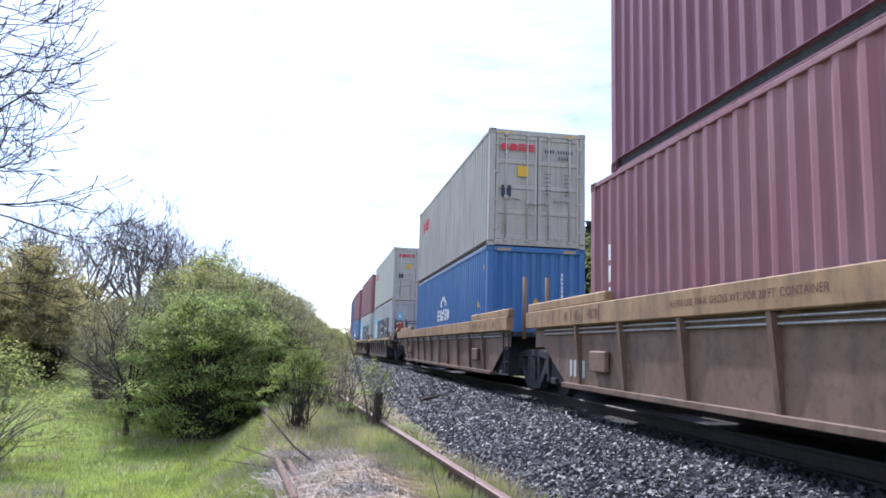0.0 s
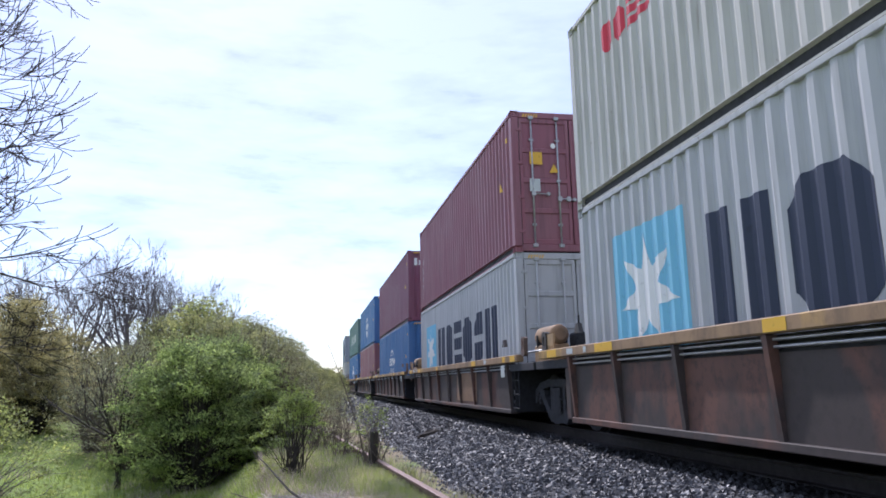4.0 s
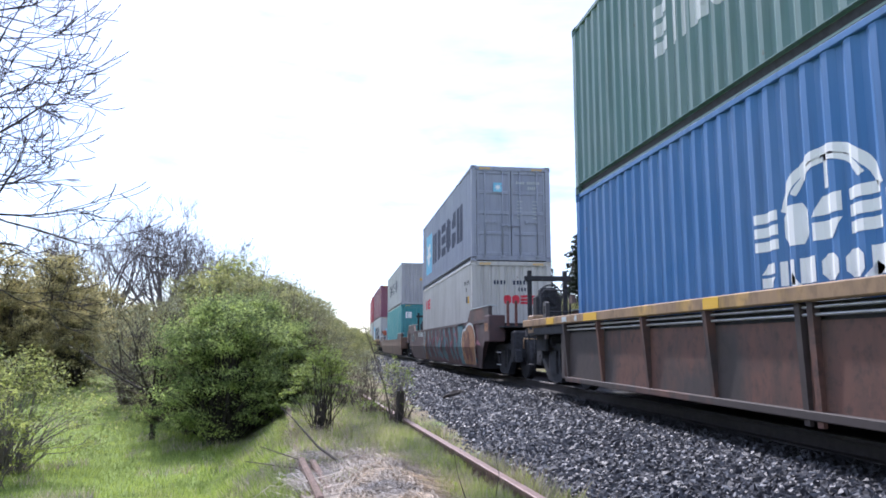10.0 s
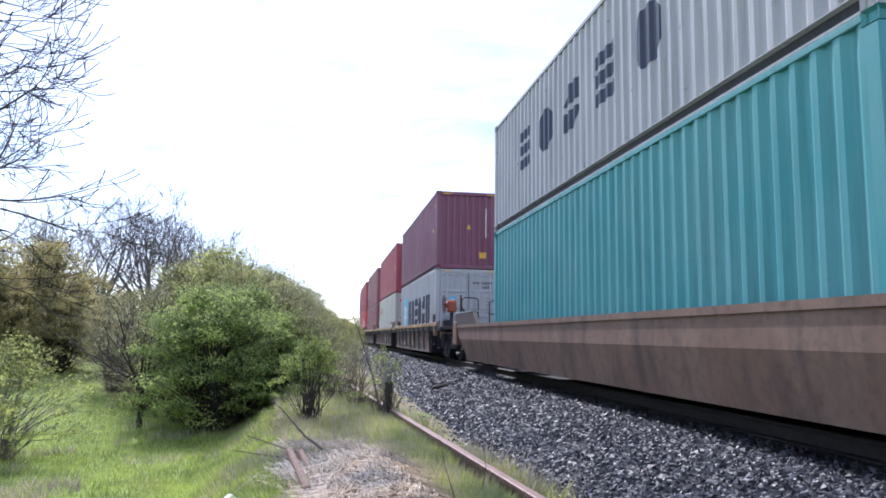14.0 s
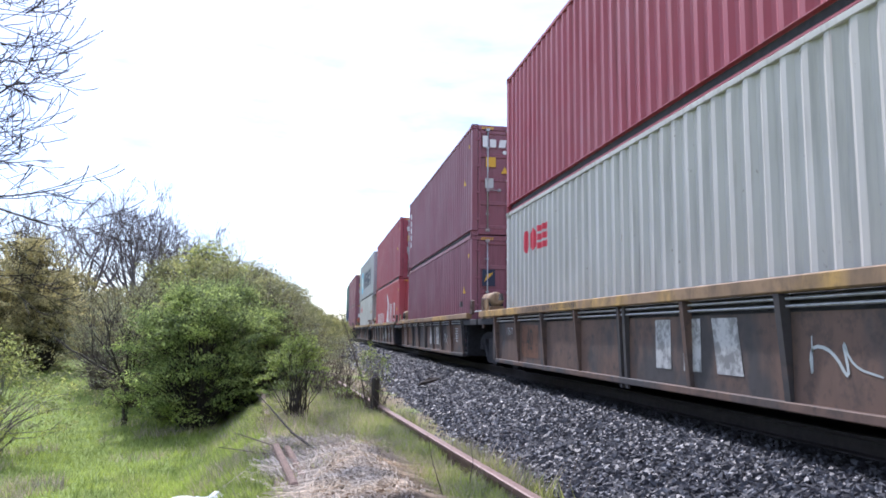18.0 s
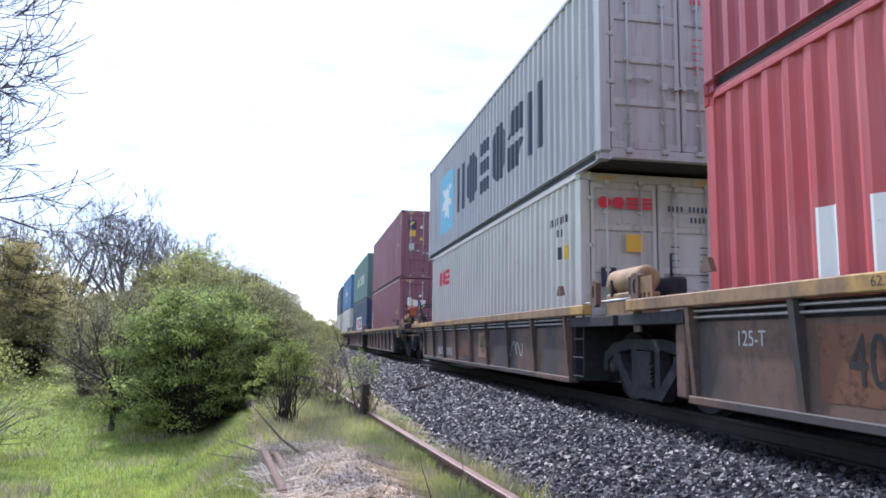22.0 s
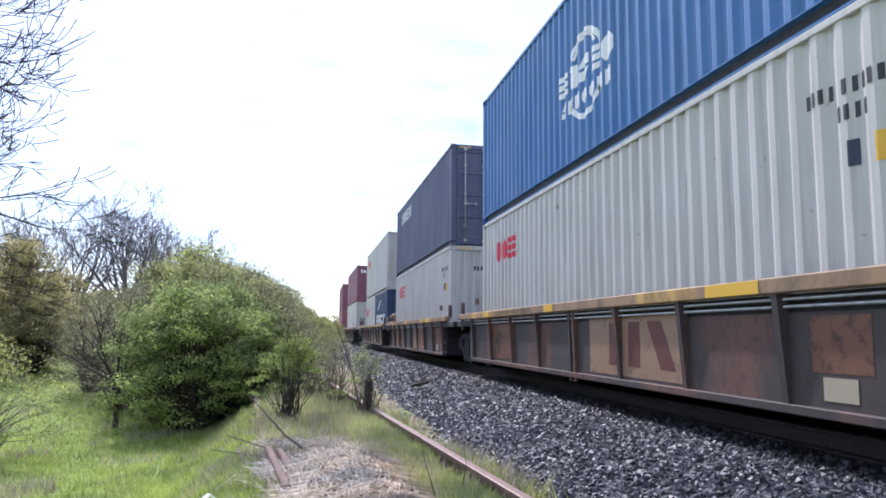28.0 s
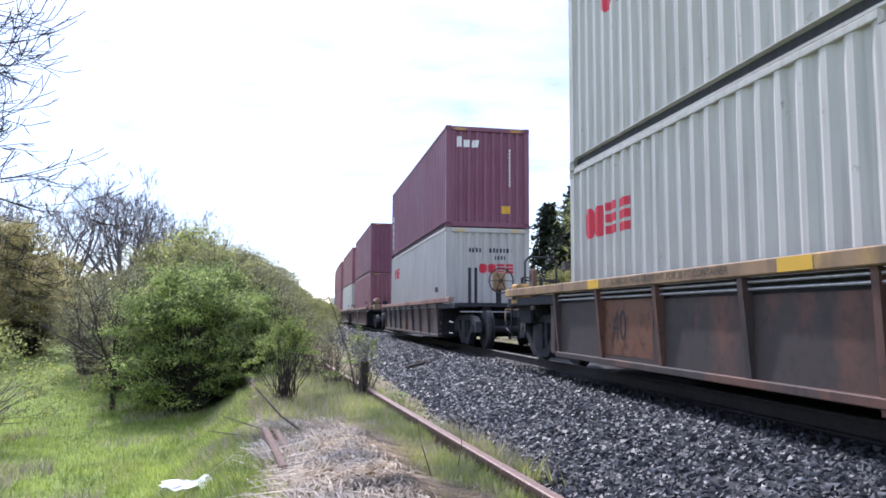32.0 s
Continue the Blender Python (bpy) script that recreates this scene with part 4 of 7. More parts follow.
def coupler(parent, y, sgn):
    bm = bmesh.new()
    y0, y1 = sorted((y - sgn * 1.6, y))
    box(bm, -0.11, 0.11, y0, y1, 0.72, 0.95, 0.02)
    box(bm, -0.2, 0.2, y - 0.16, y + 0.16, 0.66, 1.0, 0.05)
    part("coupler", bm, GREASE, parent)
    hose = bmesh.new()
    pts = [Vector((-0.4, y - sgn * 0.5, 0.8)), Vector((-0.45, y - sgn * 0.25, 0.5)), Vector((-0.42, y, 0.38))]
    for a, b in zip(pts, pts[1:]):
        tube(hose, a, b, 0.025, 0.025, 6)
    part("brake_hose", hose, RUBBER, parent)


CARS = []


def ladder(parent, x, y):
    bm = bmesh.new()
    for dy in (-0.2, 0.2):
        tube(bm, (x, y + dy, 0.28), (x, y + dy, 1.12), 0.014, 0.014, 5)
    for k in range(4):
        tube(bm, (x, y - 0.2, 0.3 + 0.25 * k), (x, y + 0.2, 0.3 + 0.25 * k), 0.012, 0.012, 5)
    part("ladder", bm, DARKSTEEL, parent)


def dented_drum(length, r):
    """A cylinder lying along the car with domed ends and a few dents."""
    bm = bmesh.new()
    n, rings = 20, [(0.0, 0.55), (0.03, 0.85), (0.07, 1.0)] + [(0.07 + (length - 0.14) * k / 8, 1.0) for k in range(1, 8)] + [(length - 0.07, 1.0), (length - 0.03, 0.85), (length, 0.55)]
    rows = []
    for y, q in rings:
        rows.append([])
        for i in range(n):
            t = 2 * math.pi * i / n
            k = r * q * (1 - 0.10 * max(0.0, noise.noise((math.cos(t) * 1.6, y * 3.0, math.sin(t) * 1.6))))
            rows[-1].append(bm.verts.new((k * math.cos(t), y, k * math.sin(t))))
    for a, b in zip(rows, rows[1:]):
        for i in range(n):
            bm.faces.new((a[i], a[(i + 1) % n], b[(i + 1) % n], b[i])).smooth = True
    bm.faces.new(rows[0])
    bm.faces.new(rows[-1][::-1])
    bmesh.ops.recalc_face_normals(bm, faces=bm.faces[:])
    return bm


def reservoir(parent, half, paint):
    """Brake gear on the front platform: an air reservoir between plates, valves and pipes."""
    y = -half - 1.52
    tank = part("air_reservoir", cached("air_reservoir", lambda: dented_drum(1.0, 0.17), paint), paint, parent, "dented tan air reservoir", m=pose(-0.95, y, 1.56))
    for k in (0.2, 0.75):
        part("strap", cached("strap", lambda: boxed(-0.185, 0.185, -0.025, 0.025, -0.20, 0.02, bev=0.004), DARKSTEEL), DARKSTEEL, tank, m=pose(0, k, -0.0))
    part("valve_block", boxed(-0.62, -0.38, y + 0.1, y + 0.5, 1.22, 1.6, bev=0.03), DARKSTEEL, parent)
    part("cradle", boxed(-1.12, -0.78, y + 0.05, y + 0.95, 1.10, 1.40, bev=0.02), paint, parent)
    rod(parent, "brake_pipe", (-1.18, y - 0.1, 1.30), (-1.18, y + 1.6, 1.30), 0.018, STEEL)
    rod(parent, "brake_pipe", (-0.5, y + 0.3, 1.6), (-0.5, y + 0.3, 1.9), 0.018, DARKSTEEL)
    # a folded plate with four holes on the neighbouring platform side
    bm = bmesh.new()
    for k in range(5):
        box(bm, -1.43, -1.40, y - 0.95 + 0.1 * k - 0.025, y - 0.95 + 0.1 * k + 0.025, 1.18, 1.32)
    box(bm, -1.43, -1.40, y - 0.975, y - 0.525, 1.32, 1.50)
    box(bm, -1.43, -1.40, y - 0.975, y - 0.525, 1.14, 1.18)
    bmesh.ops.remove_doubles(bm, verts=bm.verts[:], dist=0.0005)
    part("folded_plate", bm, paint, parent)


def lug(parent, x, y, paint):
    """A narrow upright plate with a tall oval slot."""
    bm = bmesh.new()
    k, zc = 16, 1.38

    def edge(t):
        s = 1.0 / max(abs(math.cos(t)) / 0.095, abs(math.sin(t)) / 0.17)
        return (y + s * math.cos(t), zc + s * math.sin(t))

    def inner(t):
        return (y + 0.042 * math.cos(t), zc + 0.02 + 0.085 * math.sin(t))
    for i in range(k):
        a, b = 2 * math.pi * (i + 0.5) / k, 2 * math.pi * (i + 1.5) / k
        prism(bm, [edge(a), edge(b), inner(b), inner(a)], "x", x - 0.035, x + 0.035)
    bmesh.ops.remove_doubles(bm, verts=bm.verts[:], dist=0.001)
    part("lug", bm, paint, parent)


def well_car(kind, front=-6.85, rear=7.4, first=False, last=False, half=6.15, chord=(1.12, 1.25), sill=YELLOWSILL, panel=RUSTPANEL, label="", drum=True, low=0.22, bogie_f=-7.765, bogie_r=None):
    """A ribbed well car: two deep side girders, a floor between them, end platforms and bogies."""
    root = tagged(new("well_car"), label, "well car", "cars of the train")
    z0, z1 = chord
    for sgn in (-1, 1):
        a, b = sorted((sgn * 1.37, sgn * 1.51))
        lead = front + 0.42 if first else front
        part("top_chord", cached(("top_chord", kind, lead, rear, sgn), lambda: boxed(a, b, lead, rear, z0, z1, bev=0.012), sill), sill, root)
        a, b = sorted((sgn * 1.375, sgn * 1.395))
        cut = 0.9 if half > 8 else 0.0
        def girder():
            if not cut:
                return prism(bmesh.new(), [(-half, low + 0.04), (half, low + 0.04), (half, z0 - 0.15), (-half, z0 - 0.15)], "x", a, b)
            return prism(bmesh.new(), [(-half + cut, low + 0.04), (half - cut, low + 0.04), (half + 0.10, 0.84), (rear - 0.25, 0.84), (rear - 0.25, z0), (front + 0.1, z0), (front + 0.1, 0.84), (-half - 0.10, 0.84)], "x", a, b)
        part("side_panel", cached(("side_panel", kind, sgn, front, rear), girder, panel), panel, root)
        ra, rb2 = sorted((sgn * 1.325, sgn * 1.345))
        part("web", cached(("web", kind, sgn), lambda: boxed(ra, rb2, -half + cut, half - cut, low + 0.4, z0, bev=0.0), GREASE), GREASE, root)
        if cut:
            for ey in (-1, 1):
                part("end_web", boxed(*sorted((sgn * 1.28, sgn * 1.31)), *sorted((ey * (half - cut - 0.1), ey * half)), low, z0, bev=0.0), GREASE, root)
        a, b = sorted((sgn * 1.30, sgn * 1.45))
        part("bottom_chord", cached(("bottom_chord", kind, sgn), lambda: boxed(a, b, -half - 0.02 + cut, half + 0.02 - cut, low - 0.03, low + 0.045), panel), panel, root)
        for dz in (0.045, 0.105):
            def pipe():
                bm = bmesh.new()
                tube(bm, (sgn * 1.43, -half, z0 - dz), (sgn * 1.43, half, z0 - dz), 0.014, 0.014, 6)
                return bm
            part("brake_pipe", cached(("brake_pipe", kind, sgn, dz), pipe, STEEL), STEEL, root)
        bays = round(2 * half / 1.5)
        for i in range(bays + 1):
            y = -half + 0.06 + (2 * half - 0.12) * i / bays
            mid = i == bays // 2
            if cut and i in (0, bays):
                continue
            for dy in ((-0.07, 0.09) if mid else (0.0,)):
                rb = part("rib", cached(("rib", kind, mid), lambda: prism(bmesh.new(), [(0.0, low + (-0.08 if mid else 0.04)), (0.035, low + (-0.08 if mid else 0.04)), (0.105 if not mid else 0.07, z0 - 0.005), (0.0, z0 - 0.005)], "y", -0.035, 0.035), panel), panel, root)
                rb.matrix_basis = pose(sgn * 1.395, y + dy, 0, 0, 0, 0 if sgn > 0 else 180)
        for ey in (-1, 1):
            part("guide", cached(("guide", sgn, ey), lambda: prism(bmesh.new(), [(-0.10, z1 - 0.005), (0.10, z1 - 0.005), (0.035, z1 + 0.13), (-0.035, z1 + 0.13)], "x", sgn * 1.42 - 0.03, sgn * 1.42 + 0.03), GREYPANEL), GREYPANEL, root, m=pose(0, ey * (half - 0.35), 0))
    for i in range(7):
        y = -half + 0.25 + (2 * half - 0.5) * i / 6
        part("floor_beam", cached(("floor_beam", low), lambda: boxed(-1.37, 1.37, -0.12, 0.12, low - 0.02, 0.355), GREASE), GREASE, root, m=pose(0, y, 0))
    for ey, end in ((-1, front), (1, rear)):
        y0, y1 = sorted((ey * (half + 0.06), end))
        y0, y1 = (min(y0, -7.70), y1) if ey < 0 else (y0, max(y1, 7.70))
        part("end_deck", boxed(-1.36, 1.36, y0, y1, z0 - 0.12, z0 - 0.02), DARKSTEEL, root)
        if kind != "orange53":
            part("deck_edge", boxed(-1.46, -1.365, y0, y1, z0 - 0.16, z0 - 0.03), GREASE, root)
        part("bulkhead", cached(("bulkhead", kind, ey), lambda: boxed(-1.36, 1.36, *sorted((ey * half, ey * (half + 0.06))), low, z0 - 0.02), GREASE), GREASE, root)
        reach = (bogie_f if ey < 0 else (bogie_r or 7.765))
        y0, y1 = sorted((ey * half, reach))
        part("centre_sill", boxed(-0.38, 0.38, y0, y1, 0.72, z0 - 0.05, bev=0.03), GREASE, root)
    bogie(root, bogie_f)
    if bogie_r:
        bogie(root, bogie_r)
    ladder(root, -1.42, -half - 0.32)
    if kind not in ("orange53", "pink40"):
        lug(root, -1.42, -half - 0.93, GREYPANEL)
        lug(root, -1.42, half + 1.12, GREYPANEL)
    if not first and kind != "orange53":
        part("strap_plate", boxed(-1.44, -1.40, half + 1.05, half + 1.19, 0.88, 1.24, bev=0.006), GREYPANEL, root)
    if drum:
        reservoir(root, half, TANPART)
    if kind != "orange53":
        part("end_post", boxed(-1.42, -1.30, half + 0.10, half + 0.30, low, z0 - 0.01, bev=0.02), panel, root)
    if first:
        if kind == "pink40":
            brake_stand(root, front + 0.25, ORANGESILL)
        else:
            side_brake(root, -half - 1.6)
        coupler(root, front - 1.3, -1)
    if last:
        coupler(root, rear + 1.3, 1)
        for x in (-0.2, 0.75):
            part("grab_post", boxed(x - 0.03, x + 0.03, rear - 0.1, rear - 0.04, 1.0, 2.25), RUSTPANEL, root)
        loop_rail(root, -1.15, -0.55, rear - 0.06, 1.0, 1.85)
        rod(root, "handrail", (-0.2, rear - 0.06, 1.7), (0.75, rear - 0.06, 1.7), 0.018, DARKSTEEL)
        stirrup(root, -1.42, rear - 0.55, 0.44, 0.40, 1.0)
        part("end_case", boxed(-1.47, -1.20, rear - 0.62, rear - 0.22, 0.98, 1.34, bev=0.03), sill, root)
        part("case_plate", boxed(-1.478, -1.468, rear - 0.56, rear - 0.34, 1.06, 1.26, bev=0.0), DARKSTEEL, root)
        under_gear(root, rear - 0.35, 1)
        for k in range(5):
            part("walkway_slat", cached("walkway_slat", lambda: boxed(-1.3, 1.3, -0.045, 0.045, 0.0, 0.035, bev=0.006), DARKSTEEL), DARKSTEEL, root, m=pose(0, rear - 0.5 + 0.115 * k, z0))
    return root


def smooth_car(panel, sill, label, top, half_top, half_low, low=0.16):
    """A smooth-sided 53-foot well car with a crease along its flank and raised ends."""
    root = tagged(new("well_car"), label, "well car", "cars of the train")
    for sgn in (-1, 1):
        def flank():
            bm = bmesh.new()
            prof = [(1.38, low), (1.50, low + 0.55), (1.50, top - 0.08), (1.53, top - 0.08), (1.53, top), (1.37, top), (1.37, low)]
            lens = [half_low, (half_low + half_top) / 2, half_top - 0.1, half_top, half_top, half_top, half_low]
            rings = []
            for ey in (-1, 1):
                rings.append([bm.verts.new((sgn * x, ey * y, z)) for (x, z), y in zip(prof, lens)])
            k = len(prof)
            for i in range(k):
                bm.faces.new((rings[0][i], rings[1][i], rings[1][(i + 1) % k], rings[0][(i + 1) % k]))
            bm.faces.new(rings[0])
            bm.faces.new(rings[1][::-1])
            bmesh.ops.recalc_face_normals(bm, faces=bm.faces[:])
            return bm
        part("side_panel", flank(), panel, root)
        for ey in (-1, 1):
            part("raised_end", prism(bmesh.new(), [(ey * (half_top - 3.0), top - 0.01), (ey * (half_top - 0.1), top - 0.01), (ey * (half_top - 0.1), top + 0.32), (ey * (half_top - 2.5), top + 0.32)], "x", *sorted((sgn * 1.42, sgn * 1.515))), RUSTPANEL, root)
            part("top_plate", boxed(*sorted((sgn * 1.30, sgn * 1.525)), *sorted((ey * (half_top - 2.5), ey * (half_top - 0.1))), top + 0.318, top + 0.34, bev=0.0), M_PALE, root)
    for i in range(9):
        part("floor_beam", cached(("floor_beam", 0.22), lambda: boxed(-1.37, 1.37, -0.12, 0.12, 0.2, 0.355), GREASE), GREASE, root, m=pose(0, -half_low + 0.3 + (2 * half_low - 0.6) * i / 8, 0))
    for ey in (-1, 1):
        part("bulkhead", boxed(-1.36, 1.36, *sorted((ey * half_low, ey * (half_low + 0.08))), low, top - 0.1), GREASE, root)
        part("end_deck", boxed(-1.36, 1.36, *sorted((ey * half_low, ey * (half_top + 0.05))), top - 0.2, top - 0.1), DARKSTEEL, root)
        part("centre_sill", boxed(-0.4, 0.4, *sorted((ey * half_low, ey * (half_top + 0.5))), 0.72, top - 0.2), GREASE, root)
        y0, y1 = sorted((ey * (half_top - 0.45), ey * (half_top + 0.12)))
        case = part("end_box", boxed(-1.55, -1.15, y0, y1, top - 0.55, top + 0.09, bev=0.02), panel, root)
        part("corner_plate", boxed(-1.556, -1.545, y0 + 0.12, y1 - 0.08, top - 0.30, top - 0.10, bev=0.0), M_OCHRE, case, "square ochre corner plate")
        bogie(root, ey * (half_low + 1.35))
        coupler(root, ey * (half_top + 1.2), ey)
        y = ey * (half_top + 0.28)
        for k in range(5):
            part("walkway_slat", cached("walkway_slat", lambda: boxed(-1.3, 1.3, -0.045, 0.045, 0.0, 0.035, bev=0.006), DARKSTEEL), DARKSTEEL, root, m=pose(0, y - 0.24 + 0.115 * k, top - 0.22))
        part("bolster_block", boxed(-1.1, 1.1, y - 0.5, y - 0.15, 0.45, top - 0.3, bev=0.04), GREASE, root)
        for z in (0.32, 0.6):
            rod(root, "step", (-1.35, y - 0.2, z), (-1.35, y + 0.2, z), 0.014, STEEL)
        if ey > 0:
            continue
        col = part("brake_column", boxed(-0.46, 0.16, y - 0.2, y + 0.2, 0.5, 1.95, bev=0.05), DARKSTEEL, root, "black brake gear column")
        part("brake_box", boxed(-0.36, 0.04, y - 0.26, y + 0.1, 1.7, 2.12, bev=0.05), DARKSTEEL, col)
        part("brake_wheel", cached("end_wheel", lambda: hand_wheel(0.28), DARKSTEEL), DARKSTEEL, col, m=pose(-0.16, y - 0.32, 1.9))
        for x in (-0.58, 0.30):
            part("grab_post", boxed(x - 0.05, x + 0.05, y - 0.04, y + 0.04, 0.9, 2.55), DARKSTEEL, root)
        part("cross_bar", boxed(-0.7, 0.42, y - 0.05, y + 0.05, 2.3, 2.42), DARKSTEEL, root)
        for x in (-1.12, -0.92):
            part("stanchion", boxed(x - 0.03, x + 0.03, y - 0.03, y + 0.03, top - 0.2, top + 0.42), M_BROWN, root)
    return root


# front end of each stack's containers, metres along the line at the start
PLACES = [-3.0, 16.52] + [38.53 + 15.53 * i for i in range(5)] + [122.28, 145.87] + [167.31 + 15.54 * i for i in range(5)] + [249.34 + 15.89 * i for i in range(5)] + [334.52] + [356.6 + 15.55 * i for i in range(5)]
TRAIN = []
TALL = {}


def load(i, low, up, car, low_len=L40):
    """Set a stack into car i; remember each thing with its place on the train."""
    mid = PLACES[i] + L40 / 2
    TRAIN.append((car, mid, 0.0))
    z = 0.36
    for item in low if isinstance(low, list) else [(low, 0.0)]:
        ob, dy = item
        TRAIN.append((ob, mid + dy, z))
    hl = TALL[(low[0][0] if isinstance(low, list) else low).name]
    if up:
        TRAIN.append((up, mid, z + hl + 0.004))


def box_of(colour, name_colour, **kw):
    ob = container(colour, name_colour, **kw)
    TALL[ob.name] = kw.get("height", HC)
    return ob


# ---- the train, car by car ----
M_RUSTY = worn_mark("rusty_patch", (0.17, 0.075, 0.042), 0.5)
M_WINE = worn_mark("wine_red_spray", (0.075, 0.025, 0.035), 0.55)


def ribbon(path, width):
    """Tapered quads along a smoothed path: one sprayed stroke."""
    pts = [Vector(p) for p in path]
    for _ in range(2):
        pts = [pts[0]] + [q for a, b in zip(pts, pts[1:]) for q in (a * 0.75 + b * 0.25, a * 0.25 + b * 0.75)] + [pts[-1]]
    out, n = [], len(pts) - 1
    edges = []
    for i, p in enumerate(pts):
        d = (pts[min(i + 1, n)] - pts[max(i - 1, 0)]).normalized()
        w = width * 0.5 * (0.35 + 0.65 * math.sin(math.pi * (i + 0.6) / (n + 1.2)))
        edges.append(((p.x - d.y * w, p.y + d.x * w), (p.x + d.y * w, p.y - d.x * w)))
    for (a, b), (c, d) in zip(edges, edges[1:]):
        out.append([a, b, d, c])
    return out


def flank_mark(parent, polys, mat, proud, label=""):
    """Sprayed shapes that follow the crease of a smooth-sided car's flank."""
    bm = bmesh.new()
    for q in polys:
        for lo, hi in ((0.16, 0.71), (0.71, 1.39)):
            c = clip_strip([(v, a) for a, v in q], lo, hi)
            if len(c) > 2:
                vs = [bm.verts.new((-(1.38 + 0.12 * min(1.0, (v - 0.16) / 0.55)) - proud, a, v)) for v, a in c]
                f = bm.faces.new(vs)
                f.normal_update()
                if f.normal.x > 0:
                    f.normal_flip()
    bmesh.ops.remove_doubles(bm, verts=bm.verts[:], dist=0.0005)
    return part("graffiti", bm, mat, parent, label)


ARTIC = "ribbed articulated well car, "
for i in range(len(PLACES)):
    if i in (0, 1):
        car = well_car("orange53", front=-9.0, rear=10.2 if i else 9.2, half=8.35, chord=(1.16, 1.44), sill=ORANGESILL, panel=ORANGEPANEL, last=i == 1, low=0.28, drum=False,
                       label="long dusty-orange ribbed well car with a deep top chord", bogie_f=-9.45, bogie_r=9.4 if i else None)
        stencil(car, "63,900 LBS. MAX. GROSS WT. FOR 20 FT. CONTAINER", 0.105, M_BROWN, -1.514, 2.7, 1.30, 0.95)
        stencil(car, "53", 0.34, M_BROWN, -1.40, 5.2 if i == 0 else -0.52, 0.56, 0.8)
        for ey in (-1, 1):
            for body, y in (("53", 7.93), ("48", 7.12), ("45", 6.68), ("40/20", 6.06)):
                stencil(car, body, 0.19, M_BROWN, -1.514, ey * y, 1.29, 0.85)
                panel_mark(car, "stencil_bar", [rect(ey * y - 0.24, 1.19, 0.03, 0.22)], M_BROWN, -1.513)
        panel_mark(car, "code", [rect(6.62 + 0.17 * q, 0.42, 0.10, 0.24) for q in range(4)], M_PALE, -1.400)["kind"] = "stuff"
        stencil(car, "RWG33A", 0.19, M_BROWN, -1.40, -1.6, 0.43, 0.9)
        panel_mark(car, "data_table", bars(-1.62, 0.58, 0.42, 0.07, 1), M_BROWN, -1.400)
        panel_mark(car, "stencil_ring", ring(-2.25, 0.58, 0.2, 0.022, 20), M_BROWN, -1.400)
        for y in (-6.0, 6.0):
            part("corner_step", boxed(-1.48, -1.40, y - 0.28, y + 0.28, 0.52, 0.80, bev=0.02), ORANGEPANEL, car)
            part("raised_plate", boxed(-1.50, -1.38, y * 1.23 - 1.72, y * 1.23 + 1.72, 1.435, 1.58, bev=0.02), ORANGESILL, car)
        bm = bmesh.new()
        for x in (-1.2, -0.75):
            tube(bm, (x, -9.2, 1.0), (x, -9.2, 2.2), 0.04, 0.04, 6)
        part("stanchion", bm, TANPART, car)
    elif 2 <= i <= 6:
        car = well_car("yellow40", front=-6.85 if i > 2 else -8.6, rear=7.4 if i < 6 else 8.6, first=i == 2, last=i == 6, drum=True,
                       label=ARTIC + "worn yellow chord and rusty brown panels", bogie_f=-7.765 if i > 2 else -7.9, bogie_r=7.9 if i == 6 else None)
        for y, w in ((6.55, 0.42), (4.5, 0.55), (-6.75, 0.32), (-6.1, 0.2), (-3.6, 0.4), (1.2, 0.3)):
            panel_mark(car, "yellow_patch", [rect(y, 1.13, w, 0.11)], M_YELLOW, -1.514)
        for y, w in ((5.85, 0.24), (5.35, 0.1), (-4.6, 0.2)):
            panel_mark(car, "sticker", [rect(y, 1.145, w, 0.08)], M_PALE, -1.514)
        panel_mark(car, "worn_panel", [rect(-3.2, 0.34, 2.2, 0.66)], M_TAN if i % 2 else RUSTPANEL, -1.398)
        panel_mark(car, "sign_plate", [rect(-6.05, 0.86, 0.26, 0.22)], M_PALE, -1.515)
    elif i == 7:
        car = smooth_car(FLANKPANEL, FLANKPANEL, "long smooth-sided grey-brown well car covered in spray-paint lettering", 1.40, 9.9, 8.3)
        x = -1.512
        rng = random.Random(5)
        flank_mark(car, [[(-8.0, 0.2), (3.1, 0.2), (3.5, 0.8), (3.3, 1.38), (-8.6, 1.38)]], M_WINE, 0.003, "dark wine-red sprayed ground")
        for k in range(11):
            a = 2.9 - k * 1.05
            path = [(a + rng.uniform(-0.2, 0.2), 1.34), (a - 0.35 + rng.uniform(-0.3, 0.3), 0.95), (a + rng.uniform(-0.5, 0.5), 0.62), (a - 0.7 + rng.uniform(-0.3, 0.3), 0.34)]
            wide = rng.uniform(0.26, 0.46)
            flank_mark(car, ribbon(path, wide + 0.09), M_PINK, 0.006 + 0.0004 * k)
            flank_mark(car, ribbon(path, wide), M_TEAL, 0.012 + 0.0004 * k)
            path = [(a - 0.2, 0.5), (a - 0.75, 0.9 + rng.uniform(-0.15, 0.25)), (a - 1.2, 0.7 + rng.uniform(-0.2, 0.3))]
            flank_mark(car, ribbon(path, 0.11), M_TEAL if k % 2 else M_PINK, 0.018 + 0.0004 * k)
        for k in range(16):
            a = 2.8 - k * 0.7
            path = [(a + rng.uniform(-0.2, 0.2), rng.uniform(1.0, 1.34)), (a - 0.3, rng.uniform(0.7, 1.1)), (a - rng.uniform(0.0, 0.5), rng.uniform(0.3, 0.6))]
            flank_mark(car, ribbon(path, rng.uniform(0.05, 0.14)), (M_WINE, FLANKPANEL, M_PINK)[k % 3], 0.0245 + 0.0003 * k)
